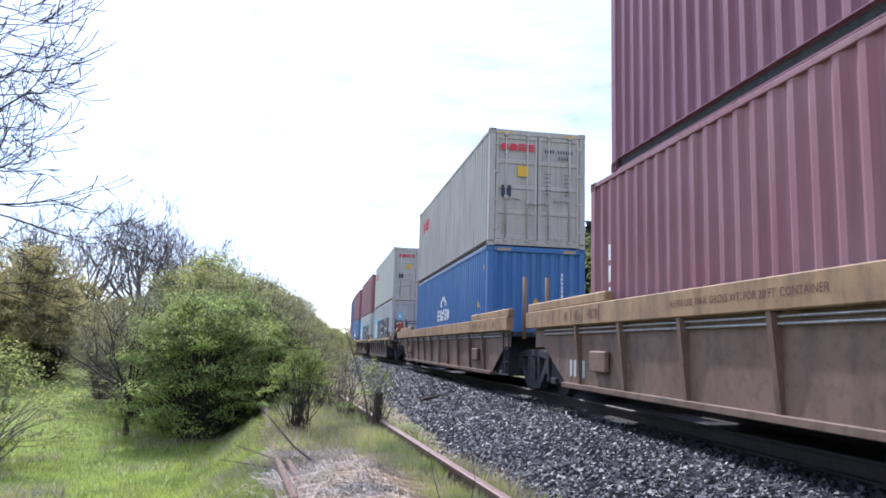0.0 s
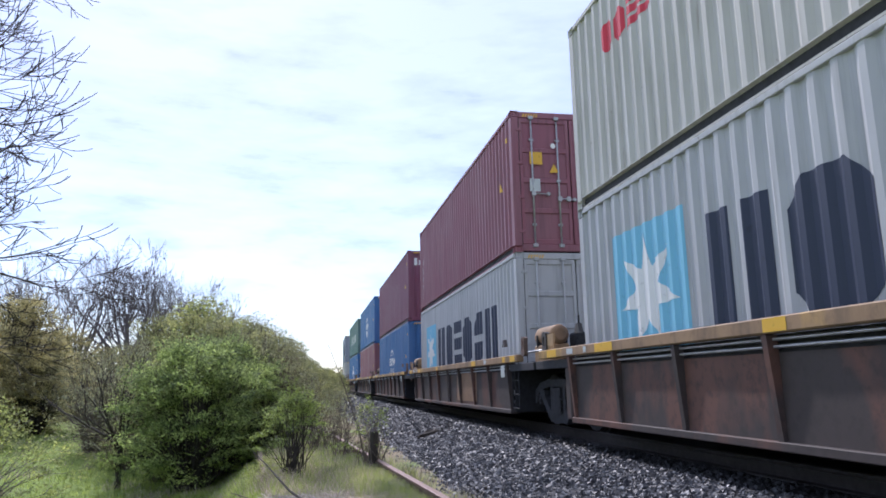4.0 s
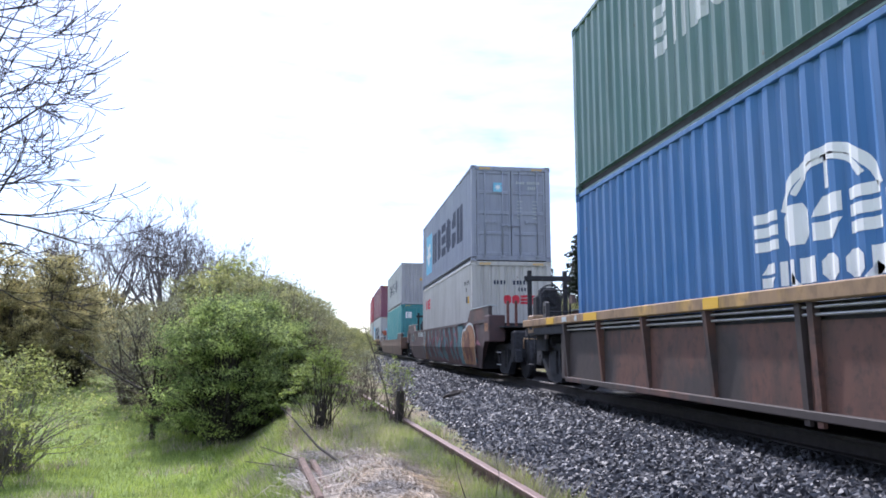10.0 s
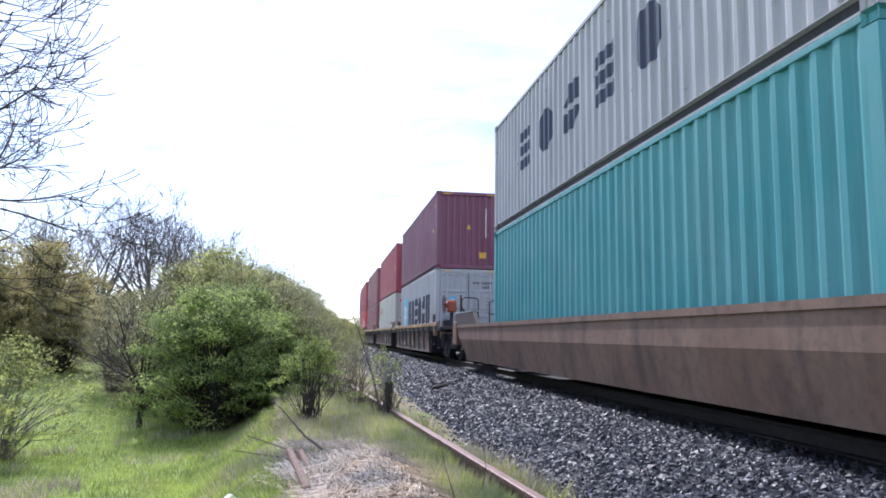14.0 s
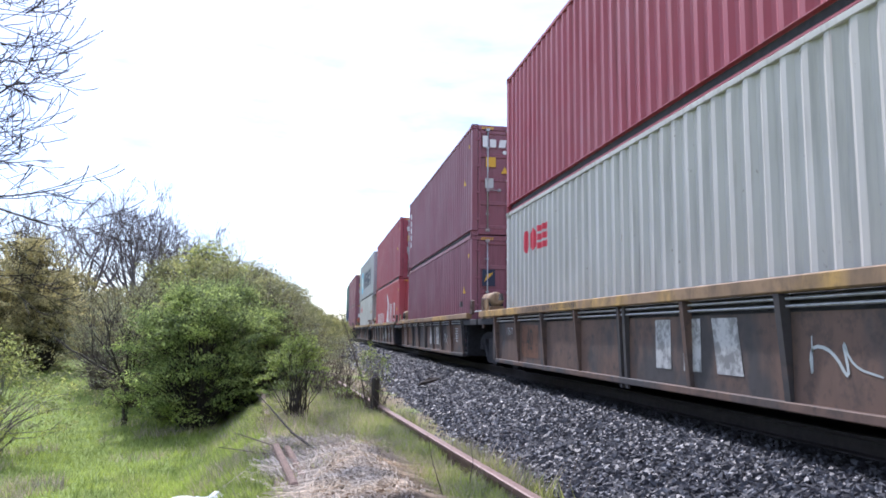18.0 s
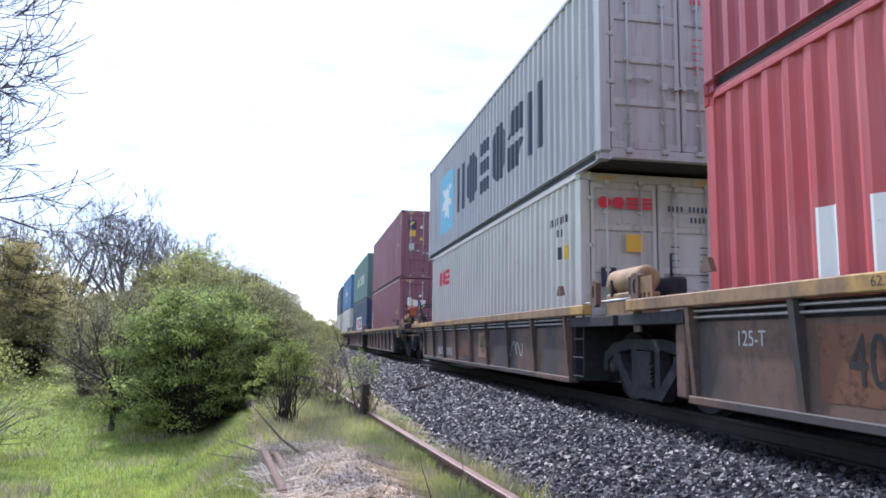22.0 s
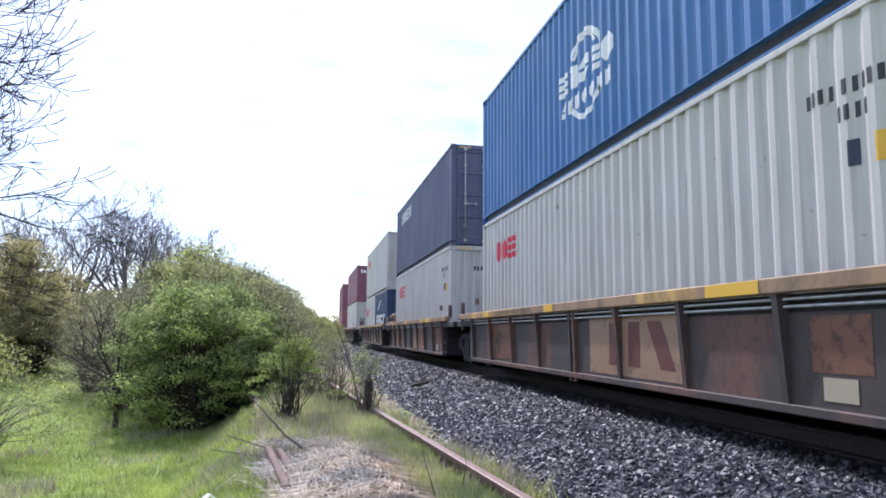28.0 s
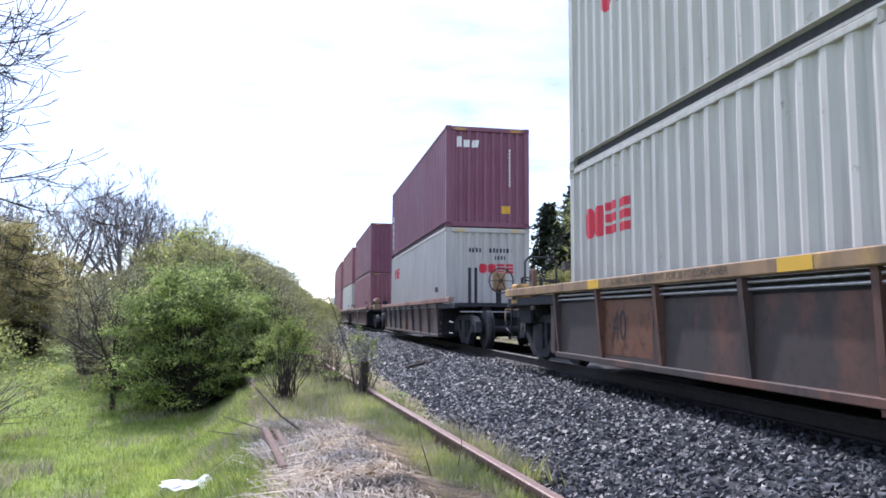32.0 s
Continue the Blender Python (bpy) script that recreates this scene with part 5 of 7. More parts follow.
        cloud = [(-6.20, 0.24), (-6.05, 0.42), (-6.16, 0.62), (-6.06, 0.86), (-6.18, 1.08), (-6.42, 1.20), (-6.72, 1.18), (-6.95, 1.32), (-7.45, 1.36), (-7.8, 1.30), (-8.15, 1.10), (-8.2, 0.75), (-7.95, 0.45), (-7.85, 0.24)]
        flank_mark(car, [[(-5.60, 0.22), (-6.35, 0.22), (-6.35, 1.37), (-5.35, 1.37)]], M_TEAL, 0.0300)
        flank_mark(car, [[(-7.0, 0.8), p, q] for p, q in zip(cloud, cloud[1:] + cloud[:1])], M_OCHRE, 0.0325, "ochre sprayed cloud")
        flank_mark(car, ribbon(cloud, 0.06), M_PALE, 0.0345, "pale outline of the sprayed cloud")
        for ca, cv, r in ((-6.75, 0.62, 0.27), (-7.15, 0.90, 0.24), (-7.35, 0.52, 0.22), (-6.6, 0.98, 0.13)):
            flank_mark(car, disc(ca, cv, r, 14), M_BROWN, 0.0355 + 0.0002 * ca)
        flank_mark(car, [[(2.40, 0.2), (3.30, 0.2), (2.95, 0.5), (2.60, 1.0), (2.55, 1.37), (2.40, 1.37)]], M_RUSTY, 0.0245)
        for body, z in (("IN THE", 1.27), ("GAME I WILL", 1.11), ("ALWAYS BE", 0.95), ("A FACTOR", 0.79)):
            flank_stencil(car, body, 0.155, M_CHIPPED, 3.08, z, 0.85)["kind"] = "stuff"
        panel_mark(car, "data_table", bars(6.3, 0.98, 0.6, 0.03, 5, 0.05), M_TAN, x)
        flank_stencil(car, "53", 0.62, M_TAN, 7.72, 0.71, 0.8)
        stencil(car, "53", 0.19, M_PALE, -1.513, 8.12, 1.27, 0.9)
        stencil(car, "45", 0.19, M_PALE, -1.513, 7.38, 1.27, 0.9)
        for y in (8.3, 7.56):
            panel_mark(car, "stencil_bar", [rect(y, 1.17, 0.04, 0.22)], M_PALE, -1.513)
        tag = [(8.05, 1.2), (8.1, 0.98), (7.9, 0.95), (7.86, 1.12), (8.0, 1.12), (7.78, 0.9), (7.7, 1.15), (7.6, 1.22), (7.55, 1.0), (7.62, 0.88), (7.45, 0.98), (7.4, 1.2), (7.3, 1.22), (7.25, 0.95), (7.1, 0.88), (7.0, 1.1), (6.85, 1.2), (6.8, 0.95), (6.6, 1.05)]
        flank_mark(car, ribbon(tag, 0.07), M_TEAL, 0.020, "teal sprayed tag")
        stencil(car, "40", 0.17, M_WHITE, -1.513, -4.6, 1.24)
        stencil(car, "20", 0.17, M_WHITE, -1.513, -4.6, 1.06)
        panel_mark(car, "code", [rect(3.72 + 0.2 * k, 1.12, 0.13, 0.21) for k in range(6)] + [rect(5.02 + 0.18 * k, 1.12, 0.12, 0.21) for k in range(2)], M_PALE, x)["kind"] = "stuff"
    elif i == 8:
        car = smooth_car(ORANGEPANEL, ORANGEPANEL, "long smooth-sided dusty orange-brown well car", 1.10, 9.7, 8.3)
    elif 9 <= i <= 13:
        car = well_car("grey40", front=-6.85 if i > 9 else -8.6, rear=7.4 if i < 13 else 8.4, first=i == 9, last=i == 13, panel=GREYPANEL, drum=i > 9,
                       label=ARTIC + "worn yellow chord and sooty grey panels", bogie_f=-7.765 if i > 9 else -7.9, bogie_r=7.9 if i == 13 else None)
        stencil(car, "62,800 LBS. MAX. GROSS WT. FOR 20 FT. CONTAINER", 0.10, M_BLACK, -1.514, 2.55, 1.185)
        if i in (9, 13):
            panel_mark(car, "worn_panel", [rect(-1.38, 0.40, 0.72, 0.52)], M_TAN, -1.398, "worn tan patch")
            stencil(car, "40", 0.52, M_BLACK, -1.402, -1.02, 0.65, 0.72)
            panel_mark(car, "code", [rect(2.12 + 0.135 * k, 0.36, 0.075, 0.2) for k in range(6)] + [rect(3.38 + 0.17 * k, 0.36, 0.09, 0.2) for k in range(4)], M_CHIPPED, -1.400)["kind"] = "stuff"
            panel_mark(car, "worn_panel", [rect(0.15, 0.40, 0.95, 0.36)], M_RUSTY, -1.398, "worn orange-brown patch")
        else:
            panel_mark(car, "logo", [rect(-1.12, 0.42, 0.34, 0.52), rect(-1.72, 0.42, 0.34, 0.52), [(-2.42, 0.42), (-2.0, 0.42), (-1.92, 0.94), (-2.34, 0.94)]], M_CHIPPED, -1.400, "chipped white block mark")
            panel_mark(car, "data_table", bars(-5.3, 0.55, 0.34, 0.028, 6, 0.035), M_PALE, -1.400)
            panel_mark(car, "worn_panel", [rect(3.45, 0.36, 0.95, 0.56)], M_RUSTY, -1.398, "worn orange-brown patch")
            stencil(car, "40", 0.52, M_BLACK, -1.402, 3.92, 0.65, 0.72)
            stencil(car, "125-T", 0.19, M_PALE, -1.400, 5.22, 0.81, 0.9)
        scrawl = [(-3.9 + 0.1 * k + 0.12 * math.cos(k * 1.75 + i), 0.62 + 0.2 * math.sin(k * 2.3 + i)) for k in range(8)]
        bm = bmesh.new()
        for q in ribbon(scrawl, 0.028):
            f = bm.faces.new([bm.verts.new((-1.3995, *r)) for r in q])
            f.normal_update()
            if f.normal.x > 0:
                f.normal_flip()
        bmesh.ops.remove_doubles(bm, verts=bm.verts[:], dist=0.0005)
        part("graffiti", bm, M_PALE, car, "chalk-white scrawl")
    elif 14 <= i <= 18:
        car = well_car("brown40", front=-6.85 if i > 14 else -8.6, rear=7.4 if i < 18 else 8.6, first=i == 14, last=i == 18, drum=i in (14, 16, 18),
                       label=ARTIC + "yellow-brown chord and rusty brown panels", bogie_f=-7.765 if i > 14 else -7.9, bogie_r=7.9 if i == 18 else None)
        if i != 14:
            panel_mark(car, "logo_panel", [rect(-3.05, 0.30, 2.5, 0.72)], M_TAN, -1.398, "cleaner tan panel")
            panel_mark(car, "logo", [rect(-1.48, 0.42, 0.30, 0.52), rect(-2.02, 0.42, 0.30, 0.52), [(-2.82, 0.42), (-2.5, 0.42), (-2.2, 0.94), (-2.52, 0.94)]], M_BROWN, -1.401, "brown block mark")
            panel_mark(car, "worn_panel", [rect(3.25, 0.32, 1.38, 0.66)], M_RUSTY, -1.398, "worn orange-brown patch")
            stencil(car, "40", 0.5, M_BLACK, -1.402, 4.08, 0.66, 0.75)
            stencil(car, "52,900 LBS. MAX. GROSS WT. FOR 20 FT. CONTAINER", 0.10, M_BLACK, -1.514, 2.85, 1.185)
            for y, w in ((-4.4, 0.8), (0.6, 0.4), (4.42, 0.34)):
                panel_mark(car, "yellow_patch", [rect(y, 1.13, w, 0.11)], M_YELLOW, -1.514)
        panel_mark(car, "worn_panel", [rect(-5.45, 0.52, 0.6, 0.42)], M_RUSTY, -1.398, "worn orange-brown patch")
        panel_mark(car, "sign_plate", [rect(-5.3, 0.32, 0.34, 0.17)], M_CREAM, -1.400, "small cream plate")
    else:
        car = well_car("pink40", front=-8.4 if i == 19 else -6.85, rear=7.4, first=i == 19, panel=GREYPANEL, sill=PINKSILL, drum=i > 19,
                       label="ribbed well car with a chalky red chord over dark panels", bogie_f=-7.9 if i == 19 else -7.765, bogie_r=7.9 if i in (19, 24) else None)
    CARS.append(car)

E = dict(front="wall")
D = dict(front="door")
red_mark_end = [("logo", row_of(-0.25, 1.62, 0.22, 0.26, 0.04, (3, 3, 1, 1)), M_RED), ("code", [rect(-0.55 + i * 0.1, 2.2, 0.06, 0.12) for i in (0, 1, 2, 3, 6, 7, 8, 9, 10, 11)] + [rect(0.2 + i * 0.09, 2.0, 0.05, 0.11) for i in range(4)], M_NAVY)]
red_mark_door = [("logo", row_of(-0.95, 2.36, 0.19, 0.17, 0.03, (3, 3, 1, 1)), M_RED), ("sticker", [rect(-0.52, 1.72, 0.28, 0.26)], M_YELLOW), ("sticker", [rect(-0.92, 1.2, 0.24, 0.28)], M_NAVY)] + code_end(M_NAVY)
maroon_end = code_end() + sticker_set()
globe_mark_end = [TRI, NUM_COL]

LOADS = {
    0: (box_of(MAROON2, "faded maroon", length=13.716, marks=vert_mark(0.55, 0.5) + SIDE_LABELS, **E), box_of(PLUM, "plum-coloured", **E)),
    1: (box_of(BLUE, "blue", marks=sign_globe() + SIDE_LABELS, ends=globe_mark_end, **E), box_of(CREAM2, "stained cream", marks=sign_red(), ends=red_mark_door, **D)),
    2: (box_of(GREY, "pale grey", marks=sign_star(), ends=[("logo_panel", [rect(-0.95, 1.85, 0.33, 0.38)], M_SKY), ("logo_star", star(-0.785, 2.06, 0.12), M_WHITE), ("data_table", [rect(-0.98, 1.76, 0.4, 0.05)], M_NAVY)] + code_end(M_NAVY), **D), box_of(CREAM, "pale cream", marks=sign_red(), ends=red_mark_door, **D)),
    3: (box_of(GREY, "pale grey", marks=sign_star(), ends=code_end(M_NAVY), **D), box_of(MAROON, "maroon", marks=vert_mark(0.5, 0.4) + SIDE_LABELS, ends=maroon_end, **D)),
    4: (box_of(BLUE, "blue", marks=sign_globe() + SIDE_LABELS, ends=globe_mark_end, **E), box_of(PLUM, "plum-coloured", marks=vert_mark(0.5, 0.4) + SIDE_LABELS, ends=word3(-0.95, 2.3) + [NUM_COL, LABEL], **E)),
    5: (box_of(MAROON2, "faded maroon", marks=[("logo", column(0.5, 0.7, 0.2, 0.42, 2), M_WHITE)] + SIDE_LABELS, ends=[("logo", row_of(-0.9, 1.9, 0.16, 0.22, 0.08, (1, 1, 2)), M_WHITE)] + maroon_end, **D), box_of(BLUE, "blue", marks=sign_globe(6.35) + SIDE_LABELS, ends=globe_mark_end, **E)),
    6: (box_of(BLUE, "bright blue", marks=sign_globe() + SIDE_LABELS, ends=[("logo", ring(-0.75, 2.3, 0.16, 0.03, 16) + [rect(-0.98, 2.26, 0.46, 0.09)], M_WHITE)] + code_end(), **D), box_of(GREEN, "weathered green", marks=[("logo", row_of(3.1, 1.12, 0.37, 0.66, 0.1, (1, 0, 4, 3, 3)) + row_of(5.85, 1.12, 0.37, 0.66, 0.1, (2, 0, 4, 1, 3, 4, 0, 3)), M_PALE)], ends=maroon_end, **D)),
    7: (box_of(CREAM, "rust-streaked cream", marks=sign_red() + code_side(), ends=red_mark_end, **E), box_of(SLATE, "slate-grey", marks=sign_star(), ends=[("logo_panel", [rect(-0.55, 2.1, 0.28, 0.28)], M_SKY), ("logo_star", star(-0.41, 2.24, 0.11), M_WHITE)] + code_end(M_PALE), **D)),
    8: (box_of(TEAL, "teal", ends=[("logo_panel", [rect(-0.95, 2.05, 0.38, 0.38)], M_WHITE)] + code_end(), **D), box_of(OLDGREY, "old scuffed grey", height=STD, marks=[("logo", row_of(2.2, 1.0, 0.75, 0.8, 0.7, (1, 3, 2, 1, 3)), M_NAVY)], ends=[TRI], **E)),
    9: (box_of(GREY, "pale grey", marks=sign_star() + [("warning_triangle", triangle(11.2, 1.45, 0.17, 0.2), M_YELLOW)], ends=[("logo_panel", [rect(-0.74, 1.50, 0.28, 0.38)], M_SKY), ("logo_star", star(-0.6, 1.72, 0.11), M_WHITE), ("data_table", [rect(-0.76, 1.42, 0.34, 0.05)], M_NAVY)] + code_end(M_NAVY), **D), box_of(PLUM, "plum-coloured", marks=vert_mark(0.5, 0.3) + SIDE_LABELS, ends=[TRI, NUM_COL, LABEL], **E)),
    10: (box_of(CREAM, "pale cream", marks=sign_red(), ends=red_mark_door, **D), box_of(CRIMSON, "crimson", marks=SIDE_LABELS, ends=[LABEL], **E)),
    11: (box_of(MAROON, "maroon", marks=[("code", column(0.5, 1.3, 0.12, 0.13, 3), M_WHITE)] + SIDE_LABELS, ends=[("logo_panel", [rect(-0.95, 1.6, 0.34, 0.42)], M_NAVY), ("logo", [[(-0.9, 1.7), (-0.72, 1.86), (-0.66, 1.95), (-0.82, 1.9)]], M_YELLOW)] + code_end(), **D), box_of(MAROON, "maroon", marks=vert_mark(0.4, 1.0) + SIDE_LABELS, ends=word3(-0.95, 2.3) + maroon_end, **D)),
    12: (box_of(RED, "bright red", marks=[("logo", row_of(1.5, 0.86, 0.2, 0.62, 0.36, (4, 4, 4, 4, 4, 4, 4)) + [[(6.3, 0.86), (7.7, 0.86), (7.35, 1.55), (6.8, 1.55)], [(6.8, 1.55), (7.35, 1.55), (7.5, 1.95), (7.0, 1.9)], [(7.0, 1.9), (7.5, 1.95), (6.6, 2.45), (6.35, 2.35)]] + row_of(8.1, 0.86, 0.2, 1.0, 0.42, (4, 4, 4, 4)), M_WHITE)] + SIDE_LABELS, ends=[NUM_COL], **E), box_of(CRIMSON, "crimson", marks=[("logo", column(0.5, 2.0, 0.2, 0.16, 3), M_WHITE)] + SIDE_LABELS, ends=[("logo", row_of(-0.9, 2.25, 0.13, 0.2, 0.03, (1, 3, 4)), M_WHITE)] + maroon_end, **D)),
    13: (box_of(CREAM, "pale cream", marks=sign_red() + code_side(), ends=red_mark_door, **D), box_of(OLDGREY, "rust-stained pale grey", length=13.716, marks=sign_star(a=1.85), ends=code_end(M_RED), **D)),
    14: (box_of(MAROON, "maroon", marks=vert_mark(0.4, 0.4) + SIDE_LABELS, ends=word3(-0.9, 1.75, 0.36) + maroon_end, **D), box_of(MAROON, "maroon", marks=SIDE_LABELS, ends=[("logo_panel", [rect(-0.9, 2.1, 0.32, 0.38)], M_NAVY), ("logo", [[(-0.86, 2.2), (-0.68, 2.36), (-0.62, 2.44), (-0.78, 2.4)]], M_YELLOW)] + maroon_end, **D)),
    15: (box_of(NAVY, "navy-blue", marks=[("logo_panel", [rect(3.64, 0.98, 4.9, 0.86)], M_WHITE)], ends=maroon_end, **D), box_of(GREEN, "weathered green", marks=[("logo", row_of(3.1, 1.12, 0.37, 0.66, 0.1, (1, 0, 4, 3, 3)) + row_of(5.85, 1.12, 0.37, 0.66, 0.1, (2, 0, 4, 1, 3, 4, 0, 3)), M_PALE), ("code", column(0.45, 0.4, 0.14, 0.12, 12), M_PALE)], ends=maroon_end, **D)),
    16: (box_of(CREAM, "pale cream", marks=sign_red() + code_side(), ends=red_mark_end, **E), box_of(BLUE, "blue", marks=sign_globe(), ends=maroon_end, **D)),
    17: (box_of(CREAM, "pale cream", marks=sign_red(1.2, 1.9, 0.46) + code_side(), ends=red_mark_end, **E), box_of(INDIGO, "dark indigo", marks=[("logo", row_of(1.5, 2.1, 0.44, 0.48, 0.12, (2, 3, 3, 1, 3)), M_PALE)], ends=code_end(M_PALE), **D)),
    19: (box_of(CREAM, "pale cream", marks=sign_red(), ends=red_mark_end, **E), box_of(PLUM, "plum-coloured", marks=vert_mark(0.4, 0.4), ends=word3(-0.9, 2.3) + [NUM_COL, LABEL], **E)),
    20: (box_of(MAROON, "maroon", **E), box_of(PLUM, "plum-coloured", **E)),
    21: (box_of(CREAM, "pale cream", **E), box_of(MAROON, "maroon", **E)),
    22: (box_of(MAROON2, "faded maroon", **E), box_of(MAROON, "maroon", **E)),
    23: (box_of(BLUE, "blue", **E), box_of(MAROON2, "faded maroon", **E)),
    24: (box_of(MAROON, "maroon", **E), box_of(PLUM, "plum-coloured", **E)),
}
panel_box = LOADS[15][0]
part("logo", on_side([q for q in row_of(3.78, 1.07, 0.62, 0.68, 0.12, (1, 0, 3))], L40), M_RED, panel_box).location.x = -0.004
part("logo", on_side(row_of(6.1, 1.07, 0.68, 0.68, 0.14, (1, 2, 0)), L40), M_NAVY, panel_box).location.x = -0.004
twenty_front = box_of(NAVY, "navy-blue twenty-foot", length=6.058, height=STD, marks=[("logo", row_of(0.75, 0.80, 0.6, 0.62, 0.12, (1, 0, 3, 1, 2, 0)) + [[(1.5, 1.75), (1.7, 1.65), (3.0, 2.1), (2.9, 2.2)]], M_WHITE)], ends=[NUM_COL], **E)
twenty_back = box_of(CREAM, "pale cream twenty-foot", length=6.058, height=STD, marks=sign_red(0.5, 1.5), **E)
LOADS[18] = ([(twenty_front, -3.07), (twenty_back, 3.07)], box_of(CREAM, "pale cream", marks=sign_red(), ends=red_mark_end, **E))
for i, (low, up) in LOADS.items():
    load(i, low, up, CARS[i])


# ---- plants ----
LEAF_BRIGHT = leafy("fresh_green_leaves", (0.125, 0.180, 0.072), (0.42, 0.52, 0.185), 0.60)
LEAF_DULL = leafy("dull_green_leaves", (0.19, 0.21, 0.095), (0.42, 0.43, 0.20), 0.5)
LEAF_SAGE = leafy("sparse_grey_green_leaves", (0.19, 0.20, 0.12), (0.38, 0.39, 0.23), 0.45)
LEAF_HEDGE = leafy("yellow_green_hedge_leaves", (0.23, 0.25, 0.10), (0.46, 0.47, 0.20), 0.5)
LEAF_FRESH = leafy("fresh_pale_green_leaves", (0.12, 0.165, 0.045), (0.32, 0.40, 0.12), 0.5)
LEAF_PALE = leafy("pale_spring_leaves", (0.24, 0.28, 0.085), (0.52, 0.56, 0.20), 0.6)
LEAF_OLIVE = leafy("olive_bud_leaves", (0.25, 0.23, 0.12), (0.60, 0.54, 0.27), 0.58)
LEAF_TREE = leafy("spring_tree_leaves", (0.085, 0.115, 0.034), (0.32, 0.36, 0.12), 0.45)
LEAF_DARK = leafy("dark_needles", (0.012, 0.024, 0.014), (0.032, 0.052, 0.027), 0.2)
# far leaves: haze of distance painted in as a paler colour
LEAF_HAZED = leafy("hazed_distant_leaves", (0.22, 0.22, 0.12), (0.40, 0.40, 0.24), 0.4)
GRASS = leafy("meadow_grass_blades", (0.19, 0.27, 0.065), (0.42, 0.51, 0.145), 0.55)
STRAW = leafy("bleached_straw", (0.25, 0.205, 0.17), (0.58, 0.50, 0.43), 0.35)
BARK_DARK = bark("dark_bark", (0.055, 0.045, 0.038))
BARK_GREY = bark("grey_bark", (0.10, 0.088, 0.080))
RUSTWOOD = bark("rust_brown_timber", (0.24, 0.165, 0.13))
BARK_PALE = bark("pale_grey_bark", (0.20, 0.175, 0.17))
BARK_TWIGGY = bark("purplish_twig_bark", (0.165, 0.145, 0.152))
BARK_TWIG = bark("dry_twig_bark", (0.15, 0.12, 0.095))


class Wood:
    """Collects tapering branches and the places of their tips."""

    def __init__(self, seed, least=0.0):
        self.least = least
        self.v, self.f, self.tips, self.rng = [], [], [], np.random.default_rng(seed)

    def limb(self, p, q, r0, r1, n=5):
        d = (q - p)
        d = d / (np.linalg.norm(d) + 1e-9)
        a = np.cross(d, (0.3, 0.5, 0.81))
        a /= np.linalg.norm(a) + 1e-9
        b = np.cross(d, a)
        k = len(self.v)
        for c, r in ((p, max(r0, self.least)), (q, max(r1, self.least))):
            for i in range(n):
                t = 2 * math.pi * i / n
                self.v.append(tuple(c + (a * math.cos(t) + b * math.sin(t)) * r))
        for i in range(n):
            self.f.append((k + i, k + (i + 1) % n, k + n + (i + 1) % n, k + n + i))

    def grow(self, p, d, length, r, depth, fork=3, wander=0.28, lift=0.12, shrink=0.68, thin=0.6, reach=3):
        rng = self.rng
        p = np.array(p, float)
        d = np.array(d, float) / np.linalg.norm(d)
        at = []
        for s in range(reach):
            d2 = d + rng.normal(0, wander, 3) + np.array((0, 0, lift))
            d2 /= np.linalg.norm(d2)
            q = p + d2 * length / reach
            r2 = r * (1 - (1 - thin) * (s + 1) / reach)
            self.limb(p, q, r * (1 - (1 - thin) * s / reach), r2, 6 if r > 0.04 else (4 if r > 0.012 else 3))
            p, d = q, d2
            at.append((p, d, r2))
        if depth == 0:
            self.tips.append(p)
            return
        for k in range(fork):
            b, bd, br = at[-1] if k == 0 else at[int(rng.integers(0, len(at)))]
            side = np.cross(bd, rng.normal(0, 1, 3))
            side /= np.linalg.norm(side) + 1e-9
            ang = rng.uniform(0.1, 0.35) if k == 0 else rng.uniform(0.45, 0.95)
            nd = bd * math.cos(ang) + side * math.sin(ang)
            self.grow(b, nd, length * shrink * rng.uniform(0.75, 1.15), br * (0.8 if k == 0 else 0.62), depth - 1, fork, wander, lift, shrink, thin, reach)

    def mesh(self, name, mat):
        me = soup(name, self.v, self.f, mat)
        for p in me.polygons:
            p.use_smooth = True
        return me


def leaf_mesh(name, c, size, mat, rng, upright=0.75):
    """Small folded leaves at the given places, most of them held more or less level."""
    n = len(c)
    nz = rng.normal(0, upright, (n, 3)) + np.array((0, 0, 1.0))
    nz /= np.linalg.norm(nz, axis=1)[:, None]
    a = np.cross(nz, rng.normal(0, 1, (n, 3)))
    a /= np.linalg.norm(a, axis=1)[:, None]
    b = np.cross(nz, a)
    s = (size * rng.uniform(0.55, 1.35, n))[:, None]
    pts = np.stack([c - a * s, c + b * s * 0.5 + nz * s * 0.15, c + a * s, c - b * s * 0.5 + nz * s * 0.15], 1).reshape(-1, 3)
    me = bpy.data.meshes.new(name)
    i = np.arange(n) * 4
    me.from_pydata(pts.tolist(), [], np.concatenate([np.stack([i, i + 1, i + 2], 1), np.stack([i, i + 2, i + 3], 1)]).tolist())
    me.materials.append(mat)
    return me


def leaves(name, centres, per, scatter, size, mat, rng, flat=1.0):
    """A cloud of leaves round the given places."""
    c = np.repeat(np.array(centres), per, 0) + rng.normal(0, 1, (len(centres) * per, 3)) * scatter * np.array((1, 1, flat))
    return leaf_mesh(name, c, size, mat, rng)


